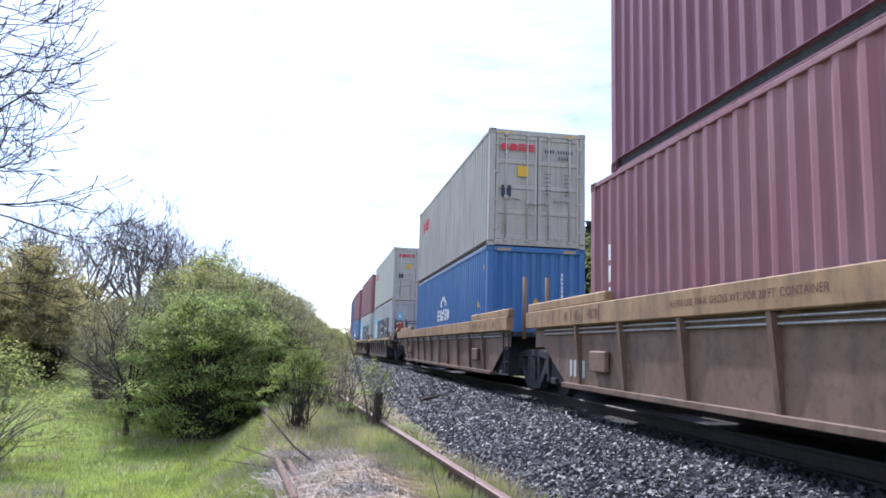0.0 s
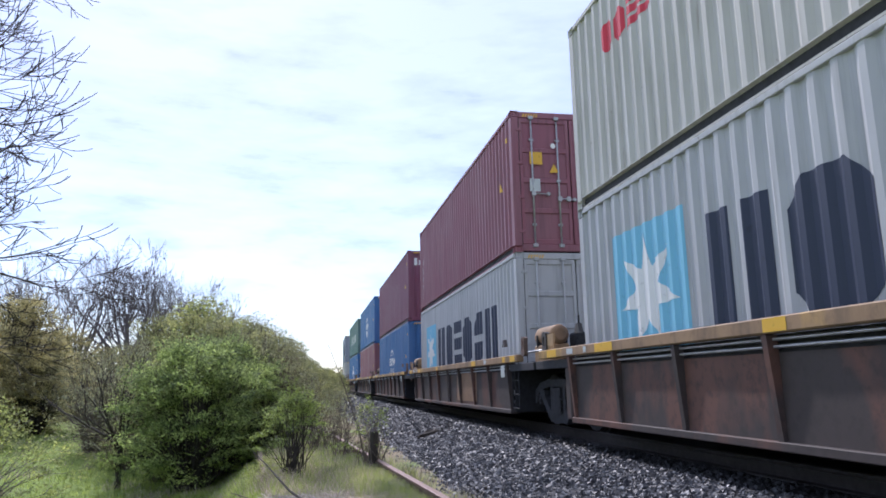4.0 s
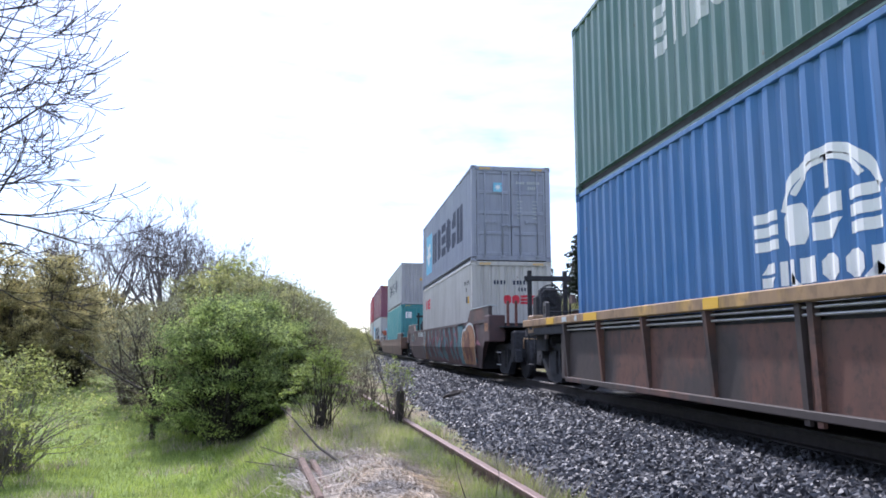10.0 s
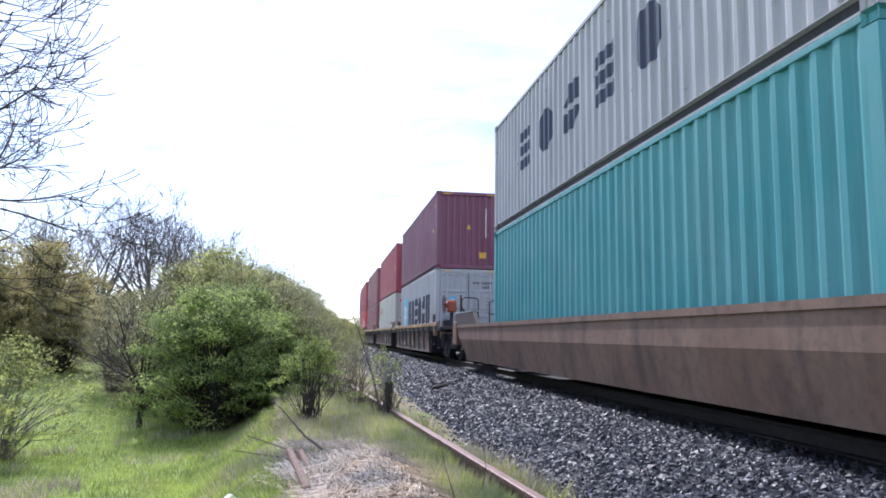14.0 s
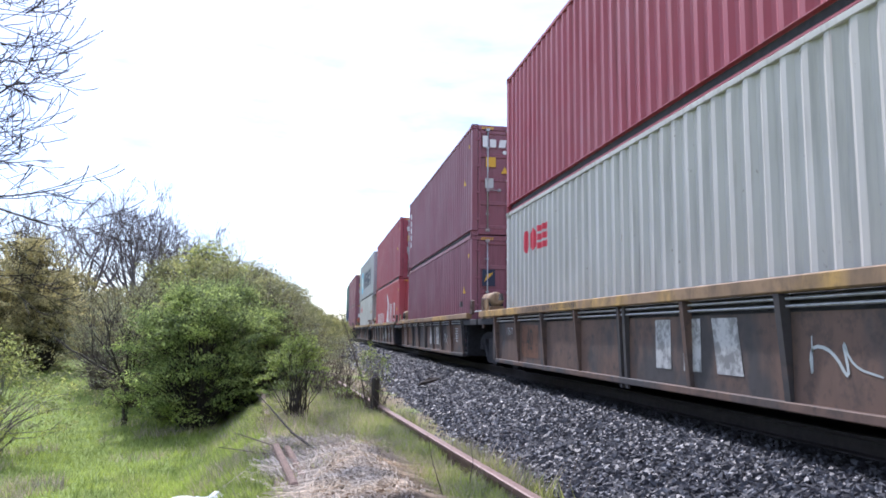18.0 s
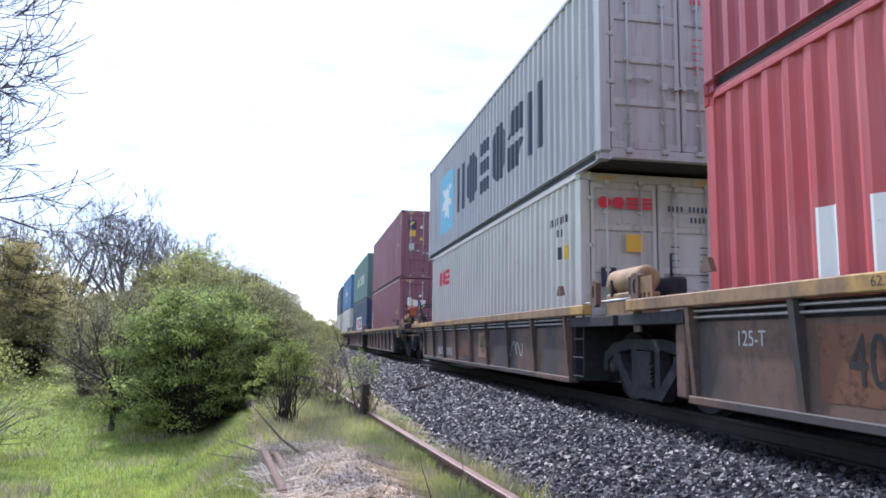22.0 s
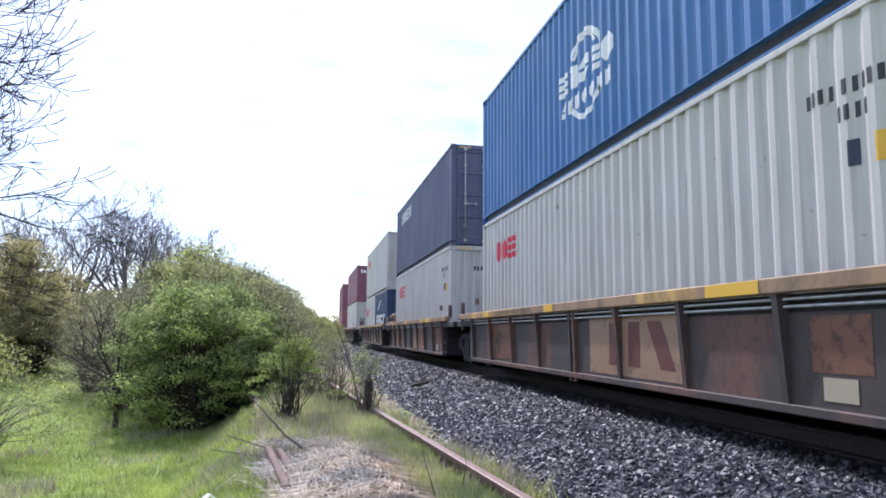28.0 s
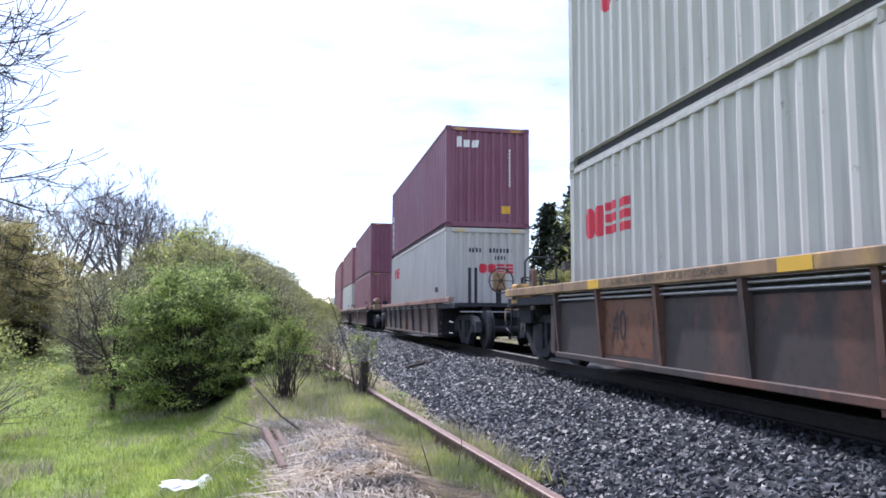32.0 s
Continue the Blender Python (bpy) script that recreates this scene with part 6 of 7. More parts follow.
def sprays(name, pads, per, reach, size, mat, rng):
    """Leaves in shallow fans, one to a bough end, drawn out away from the stem and drooping at the tip."""
    p = np.array(pads)
    o = p * np.array((1, 1, 0)) + rng.normal(0, 0.35, p.shape) * np.array((1, 1, 0))
    o /= np.linalg.norm(o, axis=1)[:, None] + 1e-9
    o[:, 2] = rng.uniform(-0.15, 0.45, len(p))
    side = np.cross(o, (0, 0, 1.0))
    k = rng.uniform(0.55, 1.35, len(p)) * reach
    p, o, side, k = (np.repeat(v, per, 0) for v in (p, o, side, k))
    n = len(p)
    along = (rng.beta(1.6, 1.6, n) * 2.0 - 0.9)
    across = rng.normal(0, 0.42, n) * (1.15 - 0.55 * np.abs(along))
    c = p + o * (along * k)[:, None] + side * (across * k)[:, None]
    c[:, 2] += k * (rng.normal(0, 0.13, n) - 0.16 * across ** 2 - 0.10 * np.maximum(0, along) ** 2)
    return leaf_mesh(name, c, size, mat, rng)


def top_of(ob):
    """Height of the crown's dense top above its own foot."""
    zs = np.concatenate([np.array([v.co.z for v in c.data.vertices]) for c in ob.children])
    return float(np.percentile(zs, 98.5))


def bush(seed, rx, height, clumps, per, size, leaf_mat, label, name="shrub", skirt=0.16, puff=0.21, wood=BARK_DARK, category="shrub", stems=9, ry=None):
    """A dense bush: stems fanning out to flat-topped pads of leaves, dark gaps between them."""
    w = Wood(seed)
    rng = w.rng
    ry = ry or rx
    feet = [np.array((0.22 * math.cos(k * 2.4) * math.sqrt(k / stems), 0.22 * math.sin(k * 2.4) * math.sqrt(k / stems), -0.1)) for k in range(stems)]
    root = tagged(new(name), label, category)
    pads = []
    for k in range(clumps):
        t = rng.uniform(0, 2 * math.pi)
        h = skirt + (1 - skirt) * rng.random() ** 0.8
        lobe = noise.noise((math.cos(t) * 1.5 + seed, math.sin(t) * 1.5, h * 2.6))
        belly = math.sin(math.pi * min(1.0, 0.20 + 0.76 * h)) ** 0.75
        r = belly * math.sqrt(rng.uniform(0.10, 1.0)) * (1 + 0.55 * lobe)
        h *= 1 + 0.16 * noise.noise((math.cos(t) * 1.9, math.sin(t) * 1.9 + seed, 5.0))
        p = np.array((rx * r * math.cos(t), ry * r * math.sin(t), height * h * (1 - 0.16 * r * r)))
        pads.append(p)
        a = feet[k % stems]
        m1 = a + (p - a) * 0.38 + rng.normal(0, 0.05, 3) + np.array((0, 0, 0.12 * height * r))
        m2 = a + (p - a) * 0.74 + rng.normal(0, 0.05, 3) + np.array((0, 0, 0.07 * height * r))
        q = 0.010 * height / 2.5
        w.limb(a, m1, q * 2.0, q * 1.4, 5)
        w.limb(m1, m2, q * 1.4, q * 0.8, 4)
        w.limb(m2, p, q * 0.8, q * 0.3, 3)
        for j in range(3):
            w.limb(m2 + (p - m2) * rng.random(), p + rng.normal(0, puff * 0.8, 3), q * 0.4, q * 0.2, 3)
    # long shoots that stand out of the crown, thinly leaved
    shoots = []
    for k in range(clumps // 2):
        p = pads[int(rng.integers(0, len(pads)))]
        if p[2] < 0.45 * height:
            continue
        d = p / (np.linalg.norm(p) + 1e-9) + np.array((0, 0, 0.55)) + rng.normal(0, 0.25, 3)
        d *= rng.uniform(0.07, 0.17) * height / np.linalg.norm(d)
        w.limb(p, p + d, 0.004 * height / 2.5, 0.002 * height / 2.5, 3)
        shoots += [p + d * q for q in (0.35, 0.55, 0.75, 0.95)]
    part("trunk", w.mesh("trunk", wood), wood, root)
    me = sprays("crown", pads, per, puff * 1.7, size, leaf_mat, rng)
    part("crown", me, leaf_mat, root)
    if shoots:
        part("shoot_foliage", leaves("shoot_foliage", shoots, 7, puff * 0.28, size * 0.8, leaf_mat, rng), leaf_mat, root)["kind"] = "stuff"
    return root


def tree(seed, height, spread_, leaf_mat, per, size, label, scatter=0.35, wood=BARK_GREY, depth=4, bare=False, trunk_r=0.16, lean=(0, 0), forks=4, first=0.32, droop=0.06, fine=0.62):
    w = Wood(seed)
    rng = w.rng
    p, top = np.array((0.0, 0.0, -0.2)), np.array((lean[0] * 0.4, lean[1] * 0.4, height * first))
    w.limb(p, (p + top) / 2 + rng.normal(0, 0.03, 3), trunk_r * 1.2, trunk_r, 8)
    w.limb((p + top) / 2, top, trunk_r, trunk_r * 0.8, 8)
    root = tagged(new("bare_tree" if bare else "tree"), label, "tree")
    part("trunk", w.mesh("trunk", wood), wood, root)
    tips = []
    for k in range(forks):
        b = Wood(seed * 100 + k, 0.0055 if bare else 0.0)
        t = 2 * math.pi * k / forks + rng.uniform(-0.4, 0.4)
        out = spread_ * rng.uniform(0.4, 1.0) if k else 0.15
        d = (math.cos(t) * out + lean[0], math.sin(t) * out + lean[1], 1.0)
        b.grow(top - np.array((0, 0, height * first * rng.uniform(0, 0.35))), d, height * rng.uniform(0.26, 0.34), trunk_r * 0.55, depth, 3, 0.18, droop, 0.66, fine, 3)
        part("limb", b.mesh("limb", wood), wood, root)
        tips += b.tips
    if per:
        part("crown", leaves("crown", tips, per, scatter, size, leaf_mat, rng), leaf_mat, root)
    return root


def conifer(seed, height, label):
    rng = np.random.default_rng(seed)
    w = Wood(seed)
    w.limb(np.array((0, 0, -0.2)), np.array((0, 0, height)), 0.16, 0.02, 7)
    cs = []
    for k in range(90):
        z = height * (0.12 + 0.86 * k / 90)
        t = k * 2.4 + rng.uniform(-0.3, 0.3)
        ln = (1 - z / height) ** 0.8 * height * 0.30 * rng.uniform(0.7, 1.15) + 0.1
        q = np.array((math.cos(t) * ln, math.sin(t) * ln, z - 0.12 * ln))
        w.limb(np.array((0, 0, z)), q, 0.025, 0.008, 4)
        cs += [np.array((0, 0, z)) + (q - np.array((0, 0, z))) * f for f in np.linspace(0.2, 1.0, 6)]
    root = tagged(new("conifer"), label, "tree")
    part("trunk", w.mesh("trunk", BARK_DARK), BARK_DARK, root)
    part("crown", leaves("crown", cs, 16, 0.16, 0.15, LEAF_DARK, rng, 0.6), LEAF_DARK, root)
    return root


EYE = (-5.14, 0.0, 0.78)


def seen_at(az, dist):
    """Plan position at a bearing (degrees right of the line) and distance from the standpoint."""
    return EYE[0] + dist * math.sin(radians(az)), dist * math.cos(radians(az))


def plant(ob, x, y, turn=0.0, k=1.0, sink=0.0):
    ob.location = (x, y, ground_z(x, y) - sink)
    ob.rotation_euler = (0, 0, radians(turn))
    ob.scale = (k, k, k)
    return ob


def again(ob, x, y, turn, k):
    c = copy_thing(ob, Matrix.Identity(4))
    return plant(c, x, y, turn, k)


def skyline(az):
    """Height of the hedge's outline, degrees above eye level, over its bearing."""
    return float(np.interp(az, [-16, -14.5, -13.2, -11, -9.5, -8.4, -7, -5.8, -3, -1.5, 0.2, 1.2, 2.6, 4], [2.2, 3.0, 3.5, 4.0, 4.8, 5.4, 5.6, 5.0, 4.6, 4.1, 3.0, 1.7, 0.9, 0.6]))


def fit_top(ob, x, y, turn=0.0, el=None, copy=True):
    """Plant so that the crown's top stands at a given angle above the eye."""
    az, dist = math.degrees(math.atan2(x - EYE[0], y)), math.hypot(x - EYE[0], y)
    el = skyline(az + 45.0 / dist) if el is None else el
    k = (EYE[2] + dist * math.tan(radians(el)) - ground_z(x, y)) / top_of(ob)
    return again(ob, x, y, turn, k) if copy else plant(ob, x, y, turn, k)


# the big bright shrub and the hedge that runs on behind it
big = fit_top(bush(21, 1.65, 3.0, 190, 210, 0.030, LEAF_BRIGHT, "big dense shrub with fresh bright green leaves", skirt=0.08, puff=0.25), *seen_at(-8.4, 13.9), 0, 3.1, False)
fit_top(bush(24, 1.0, 2.3, 80, 190, 0.028, LEAF_BRIGHT, "rounded shrub with fresh bright green leaves", skirt=0.12, puff=0.22), *seen_at(-4.2, 14.6), 0, 1.6, False)
second = fit_top(bush(22, 1.25, 2.9, 150, 110, 0.030, LEAF_DULL, "dense dull-green shrub with reddish twigs beside the siding", puff=0.23, wood=BARK_TWIG), *seen_at(-3.8, 16.6), 0, None, False)
grey_bush = fit_top(bush(25, 1.15, 2.6, 120, 36, 0.026, LEAF_SAGE, "thin grey-green shrub with bare twigs showing", puff=0.26, wood=BARK_TWIG), *seen_at(-13.0, 17.4), 0, 3.4, False)
fit_top(big, *seen_at(-6.6, 15.6), 130, 3.3)
fit_top(grey_bush, *seen_at(-3.0, 15.6), 60, 3.6)
fit_top(second, *seen_at(-10.6, 15.2), 20, 1.2)
fit_top(second, *seen_at(-6.2, 17.6), 200)
fit_top(grey_bush, *seen_at(-1.4, 16.8), 15, 2.4)
fit_top(second, *seen_at(-0.9, 18.8), 75)
fit_top(grey_bush, *seen_at(-15.0, 19.5), 140, 2.6)
fit_top(grey_bush, *seen_at(-4.8, 18.5), 240, 5.2)
hedge = fit_top(bush(23, 1.3, 2.6, 110, 110, 0.034, LEAF_HEDGE, "leafy hedge shrub along the old siding", puff=0.24, wood=BARK_TWIG), *seen_at(-1.0, 20.5), 0, None, False)
for k, (a, r) in enumerate([(-4.4, 21), (-8.4, 20.5), (0.1, 23.5), (-2.6, 25), (-6.4, 27), (0.9, 27), (-10.5, 26), (-0.6, 31), (1.3, 33), (-3.6, 34), (0.4, 38), (1.7, 40), (-1.4, 44), (1.2, 48), (2.0, 54), (0.4, 58), (2.4, 68), (1.5, 76), (2.9, 84), (3.2, 98)]):
    fit_top(hedge if k % 3 else second, *seen_at(a, r), 47 * k)


def sapling(seed, height, label):
    """A thin single trunk that forks low into a fan of upright, sparsely leaved branches."""
    w = Wood(seed)
    rng = w.rng
    root = tagged(new("sapling"), label, "sapling")
    p = np.array((0.0, 0.0, -0.1))
    for k in range(3):
        q = p + np.array((0.03 * (-1) ** k, 0.01, 0.27))
        w.limb(p, q, 0.062 - 0.007 * k, 0.055 - 0.007 * k, 8)
        p = q
    for k in range(8):
        t = k * 2.4
        out = 0.15 + 0.55 * math.sqrt(k / 8)
        w.grow(p - np.array((0, 0, 0.05 * (k % 3))), (math.cos(t) * out, math.sin(t) * out, 1.0), height * rng.uniform(0.30, 0.38), 0.030, 3, 3, 0.16, 0.10, 0.66, 0.6, 3)
    part("trunk", w.mesh("trunk", BARK_DARK), BARK_DARK, root)
    part("crown", leaves("crown", w.tips, 5, 0.09, 0.020, LEAF_SAGE, rng), LEAF_SAGE, root)
    return root


# slender sapling in the grass in front of the big shrub
fit_top(sapling(31, 2.8, "slender sapling with a dark thin trunk and sparse new leaves"), *seen_at(-13.3, 14.7), 0, 3.8, False)

# small many-stemmed shrub by the siding, and low growth round it
fit_top(bush(33, 0.62, 1.32, 50, 58, 0.024, LEAF_FRESH, "small many-stemmed shrub with pale green leaves", "small_shrub", 0.46, 0.11, stems=7), -5.32, 9.5, 0, -0.2, False)
fit_top(bush(37, 0.40, 0.45, 22, 26, 0.020, LEAF_PALE, "low straggling shrub with pale green leaves", "small_shrub", 0.3, 0.10, BARK_TWIG, stems=5), -5.62, 9.0, 0, -5.2, False)
# twiggy bush round a rotten stake
fit_top(bush(34, 0.34, 1.0, 34, 12, 0.018, LEAF_FRESH, "twiggy young bush with few pale leaves", "small_shrub", 0.35, 0.09, BARK_TWIG, stems=6), -4.30, 9.75, 0, -1.0, False)
for sx_, sy_, sk in ((-4.62, 11.4, 1.0), (-4.95, 13.2, 1.15), (-4.55, 14.6, 1.1), (-5.3, 16.0, 1.3)):
    plant(bush(int(sy_ * 10), 0.5, 1.0, 34, 14, 0.018, LEAF_SAGE, "dry twiggy bush growing over the old siding", "small_shrub", 0.15, 0.12, BARK_TWIG, stems=9), sx_, sy_, 0, sk)
stake = tagged(new("stake"), "weathered wooden stake standing in the weeds", "stake")
part("post", boxed(-0.045, 0.045, -0.04, 0.04, -0.1, 0.55, bev=0.012), BARK_DARK, stake)
stake.location, stake.rotation_euler = (-4.31, 9.66, -0.37), (0.04, 0.03, 0.4)


def stick(name, pts, r, mat, label):
    w = Wood(1)
    for (a, b), k in zip(zip(pts, pts[1:]), range(len(pts))):
        f = 1 - 0.8 * k / max(1, len(pts) - 1)
        w.limb(np.array(a), np.array(b), r * f, r * max(0.2, f - 0.25), 6)
    return tagged(new(name, w.mesh(name, mat)), label, "stick")


stick("dead_stalk", [(-4.36, 9.9, -0.40), (-4.46, 9.95, 0.15), (-4.66, 10.0, 0.75), (-4.89, 10.05, 1.34)], 0.015, BARK_TWIG, "tall bare dead stalk leaning over the siding")
stick("dead_stalk", [(-4.25, 9.8, -0.40), (-4.10, 9.85, -0.05), (-3.98, 9.9, 0.22)], 0.012, BARK_TWIG, "short bare dead stalk")
stick("fallen_branch", [(-5.02, 6.55, -0.30), (-5.30, 7.1, -0.18), (-5.55, 7.6, 0.02), (-5.7, 7.9, 0.12)], 0.016, BARK_DARK, "thin fallen branch lying in dry grass")
stick("fallen_branch", [(-5.08, 6.5, -0.31), (-5.45, 6.9, -0.27), (-5.85, 7.3, -0.20)], 0.012, BARK_TWIG, "thin fallen branch lying in dry grass")
stick("fallen_branch", [(-5.15, 6.45, -0.31), (-5.55, 6.7, -0.30), (-5.95, 6.95, -0.28)], 0.010, BARK_TWIG, "thin fallen branch lying in dry grass")
stick("dry_stem", [(-4.25, 4.75, -0.34), (-4.33, 4.8, -0.08), (-4.36, 4.85, 0.10)], 0.004, BARK_DARK, "single dry weed stem beside the rail")
stick("dry_stem", [(-4.05, 5.0, -0.34), (-4.0, 5.05, -0.12), (-4.02, 5.1, 0.06)], 0.004, BARK_DARK, "single dry weed stem beside the rail")

# pale bush close by on the left
fit_top(bush(35, 1.30, 1.5, 120, 60, 0.024, LEAF_PALE, "loose young bush with pale yellow-green leaves", "small_shrub", 0.06, 0.17, BARK_PALE, stems=14), *seen_at(-22.4, 11.8), 0, -0.6, False)
fit_top(bush(36, 0.45, 0.8, 18, 30, 0.024, LEAF_PALE, "low loose bush with pale yellow-green leaves", "small_shrub", 0.2, 0.13, BARK_TWIG), *seen_at(-23.6, 10.6), 0, -2.6, False)


def side_tree(seed, label):
    """A tall leafless tree whose long dark limbs sweep out and up towards the line."""
    w = Wood(seed)
    rng = w.rng
    root = tagged(new("bare_tree"), label, "tree")
    p = np.array((0.0, 0.0, -0.2))
    stem = [p]
    for k in range(10):
        q = p + np.array((rng.normal(0, 0.05), rng.normal(0, 0.05), 0.82))
        w.limb(p, q, 0.17 * (1 - 0.085 * k), 0.17 * (1 - 0.085 * (k + 1)), 9)
        stem.append(q)
        p = q
    part("trunk", w.mesh("trunk", BARK_DARK), BARK_DARK, root)
    for k in range(16):
        b = Wood(seed * 50 + k, 0.0054)
        h = 2.5 + 4.3 * k / 15
        at = stem[int((h + 0.2) / 0.82)] * np.array((1, 1, 0)) + np.array((0, 0, h))
        t = (0.35 + 0.55 * math.sin(k * 1.9)) if k % 4 else rng.uniform(1.5, 5.2)
        up = 0.04 + 0.07 * (h - 2.5) + rng.uniform(-0.04, 0.08)
        b.grow(at, (math.cos(t), math.sin(t), up), rng.uniform(1.05, 1.28) * (1.2 - 0.05 * h), 0.046 - 0.0022 * h, 4, 3, 0.085, 0.05, 0.70, 0.62, 4)
        part("limb", b.mesh("limb", BARK_DARK), BARK_DARK, root)
    return root


# tall bare tree at the left edge
plant(side_tree(41, "tall bare tree with long dark limbs and fine twigs, still leafless"), *seen_at(-31.0, 10.2))


def vase_tree(seed, height, label, wood):
    """A leafless tree: a few strong limbs part low down and fork into a rounded haze of fine twigs."""
    w = Wood(seed)
    rng = w.rng
    root = tagged(new("bare_tree"), label, "tree")
    fork = np.array((0.0, 0.0, height * 0.26))
    w.limb(np.array((0, 0, -0.3)), fork, 0.16, 0.125, 8)
    part("trunk", w.mesh("trunk", wood), wood, root)
    for k in range(7):
        b = Wood(seed * 100 + k, 0.0058)
        t = k * 2.4 + rng.uniform(-0.3, 0.3)
        out = 0.10 + 0.75 * math.sqrt(k / 7)
        b.grow(fork - np.array((0, 0, height * rng.uniform(0, 0.08))), (math.cos(t) * out, math.sin(t) * out, 1.0), height * (rng.uniform(0.29, 0.35) if k else 0.24), 0.078, 5, 3, 0.12, 0.055, 0.66, 0.58, 3)
        part("limb", b.mesh("limb", wood), wood, root)
    return root


# bare trees beyond the shrubs
bare_a = vase_tree(42, 6.6, "leafless tree with dark forking limbs and purplish twigs", BARK_TWIGGY)
bare_b = vase_tree(43, 6.4, "leafless tree with dark forking limbs and purplish twigs", BARK_TWIGGY)
fit_top(bare_a, *seen_at(-16.4, 32.0), 0, 9.7, False)
fit_top(bare_b, *seen_at(-13.2, 33.0), 0, 9.7, False)
fit_top(bare_a, *seen_at(-11.6, 37.0), 120, 8.6)
fit_top(bare_a, *seen_at(-10.2, 35.0), 210, 8.2)
fit_top(bare_b, *seen_at(-18.6, 36.0), 100, 8.9)
fit_top(bare_b, *seen_at(-9.2, 37.0), 190, 7.6)
fit_top(bare_b, *seen_at(-8.4, 40.0), 30, 6.6)
fit_top(bare_a, *seen_at(-5.0, 44.0), 70, 5.2)

# olive-brown thicket at the left
olive = fit_top(bush(51, 2.5, 5.0, 260, 90, 0.060, LEAF_OLIVE, "olive-brown budding thicket tree, dark underneath", "thicket_tree", 0.03, 0.34, BARK_DARK, "tree"), *seen_at(-20.0, 24.0), 0, 6.0, False)
fit_top(olive, *seen_at(-25.0, 23.0), 120, 6.8)
fit_top(olive, *seen_at(-17.2, 29.0), 230, 4.0)
fit_top(olive, *seen_at(-29.5, 24.0), 60, 7.0)
fit_top(olive, *seen_at(-14.5, 31.0), 10, 2.8)
fit_top(olive, *seen_at(-33.5, 21.0), 330, 7.5)
fit_top(olive, *seen_at(-11.5, 33.0), 300, 3.6)
for k, (a, r, el) in enumerate([(-18.6, 22.5, 2.2), (-22.3, 22.0, 3.2), (-26.5, 21.0, 3.0), (-16.2, 27.0, 1.6), (-20.4, 27.0, 4.5), (-31.0, 19.0, 4.0)]):
    fit_top(olive, *seen_at(a, r), 71 * k, el)
yellowish = fit_top(bush(52, 1.2, 3.6, 90, 60, 0.048, LEAF_PALE, "tall shrub with yellow-green spring leaves", "thicket_tree", 0.2, 0.26, BARK_GREY, "tree"), *seen_at(-7.8, 22.0), 0, 6.4, False)
fit_top(yellowish, *seen_at(-5.2, 26.0), 140, 4.8)

# trees beyond the train
broad = tree(61, 10.6, 0.75, LEAF_TREE, 34, 0.11, "broad tree in fresh spring leaf beyond the line", 0.36, BARK_DARK, 4, False, 0.22, forks=6, first=0.22)
plant(broad, *seen_at(37.5, 30.0))
again(broad, *seen_at(31.5, 31.0), 100, 0.92)
again(broad, *seen_at(27.4, 33.0), 220, 0.86)
again(broad, *seen_at(43.5, 29.0), 310, 1.02)
again(broad, *seen_at(50.0, 27.0), 30, 1.05)
again(broad, *seen_at(57.0, 26.0), 150, 1.0)
again(broad, *seen_at(34.0, 40.0), 270, 1.15)
again(broad, *seen_at(24.0, 48.0), 170, 0.85)
plum = tree(62, 10.8, 0.7, LEAF_OLIVE, 14, 0.10, "tall tree with dark reddish buds beyond the line", 0.5, BARK_DARK, 4, False, 0.2, forks=6, first=0.22)
plant(plum, *seen_at(41.0, 33.0))
again(plum, *seen_at(47.0, 32.0), 90, 1.05)
pine = plant(conifer(63, 8.6, "dark conifer beyond the line"), *seen_at(21.8, 38.0))
again(pine, *seen_at(19.6, 41.0), 80, 0.95)
again(pine, *seen_at(24.4, 40.0), 200, 0.9)
again(pine, *seen_at(45.5, 37.0), 20, 1.35)
again(pine, *seen_at(16.5, 52.0), 140, 0.9)
for k, (a, d) in enumerate([(18, 34), (21, 30), (24.5, 27), (28, 25.5), (32, 24), (36, 23), (40, 22), (44.5, 20.5), (50, 19), (56, 18), (15, 42), (12.5, 55), (63, 17)]):
    again(hedge if k % 2 else second, *seen_at(a, d), 61 * k, 1.15 + 0.1 * (k % 3))

# woods that close the view all round, haze painted into their leaf colour
def far_wood(name, a0, a1, dist, height, count, seed):
    rng = np.random.default_rng(seed)
    cs = []
    for k in range(count):
        a = rng.uniform(a0, a1)
        d = dist * rng.uniform(0.9, 1.15)
        x, y = seen_at(a, d)
        h = height * (0.65 + 0.35 * abs(math.sin(a * 0.9 + seed)) ** 0.5) * rng.uniform(0.75, 1.1)
        r = h * 0.33
        for j in range(9):
            q = rng.normal(0, 1, 3)
            q /= np.linalg.norm(q)
            cs.append(np.array((x, y, -1 + h * 0.58)) + q * np.array((r, r, h * 0.40)) * rng.uniform(0.4, 1.0))
    ob = new(name, leaves(name, cs, 26, height * 0.085, height * 0.038, LEAF_HAZED, rng))
    return tagged(ob, "distant wood closing the horizon, its leaf colour paled for haze", "wood", kind="stuff")


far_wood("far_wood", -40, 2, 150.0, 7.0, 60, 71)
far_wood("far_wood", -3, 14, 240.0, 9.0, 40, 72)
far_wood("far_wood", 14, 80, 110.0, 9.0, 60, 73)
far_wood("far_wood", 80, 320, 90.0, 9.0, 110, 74)


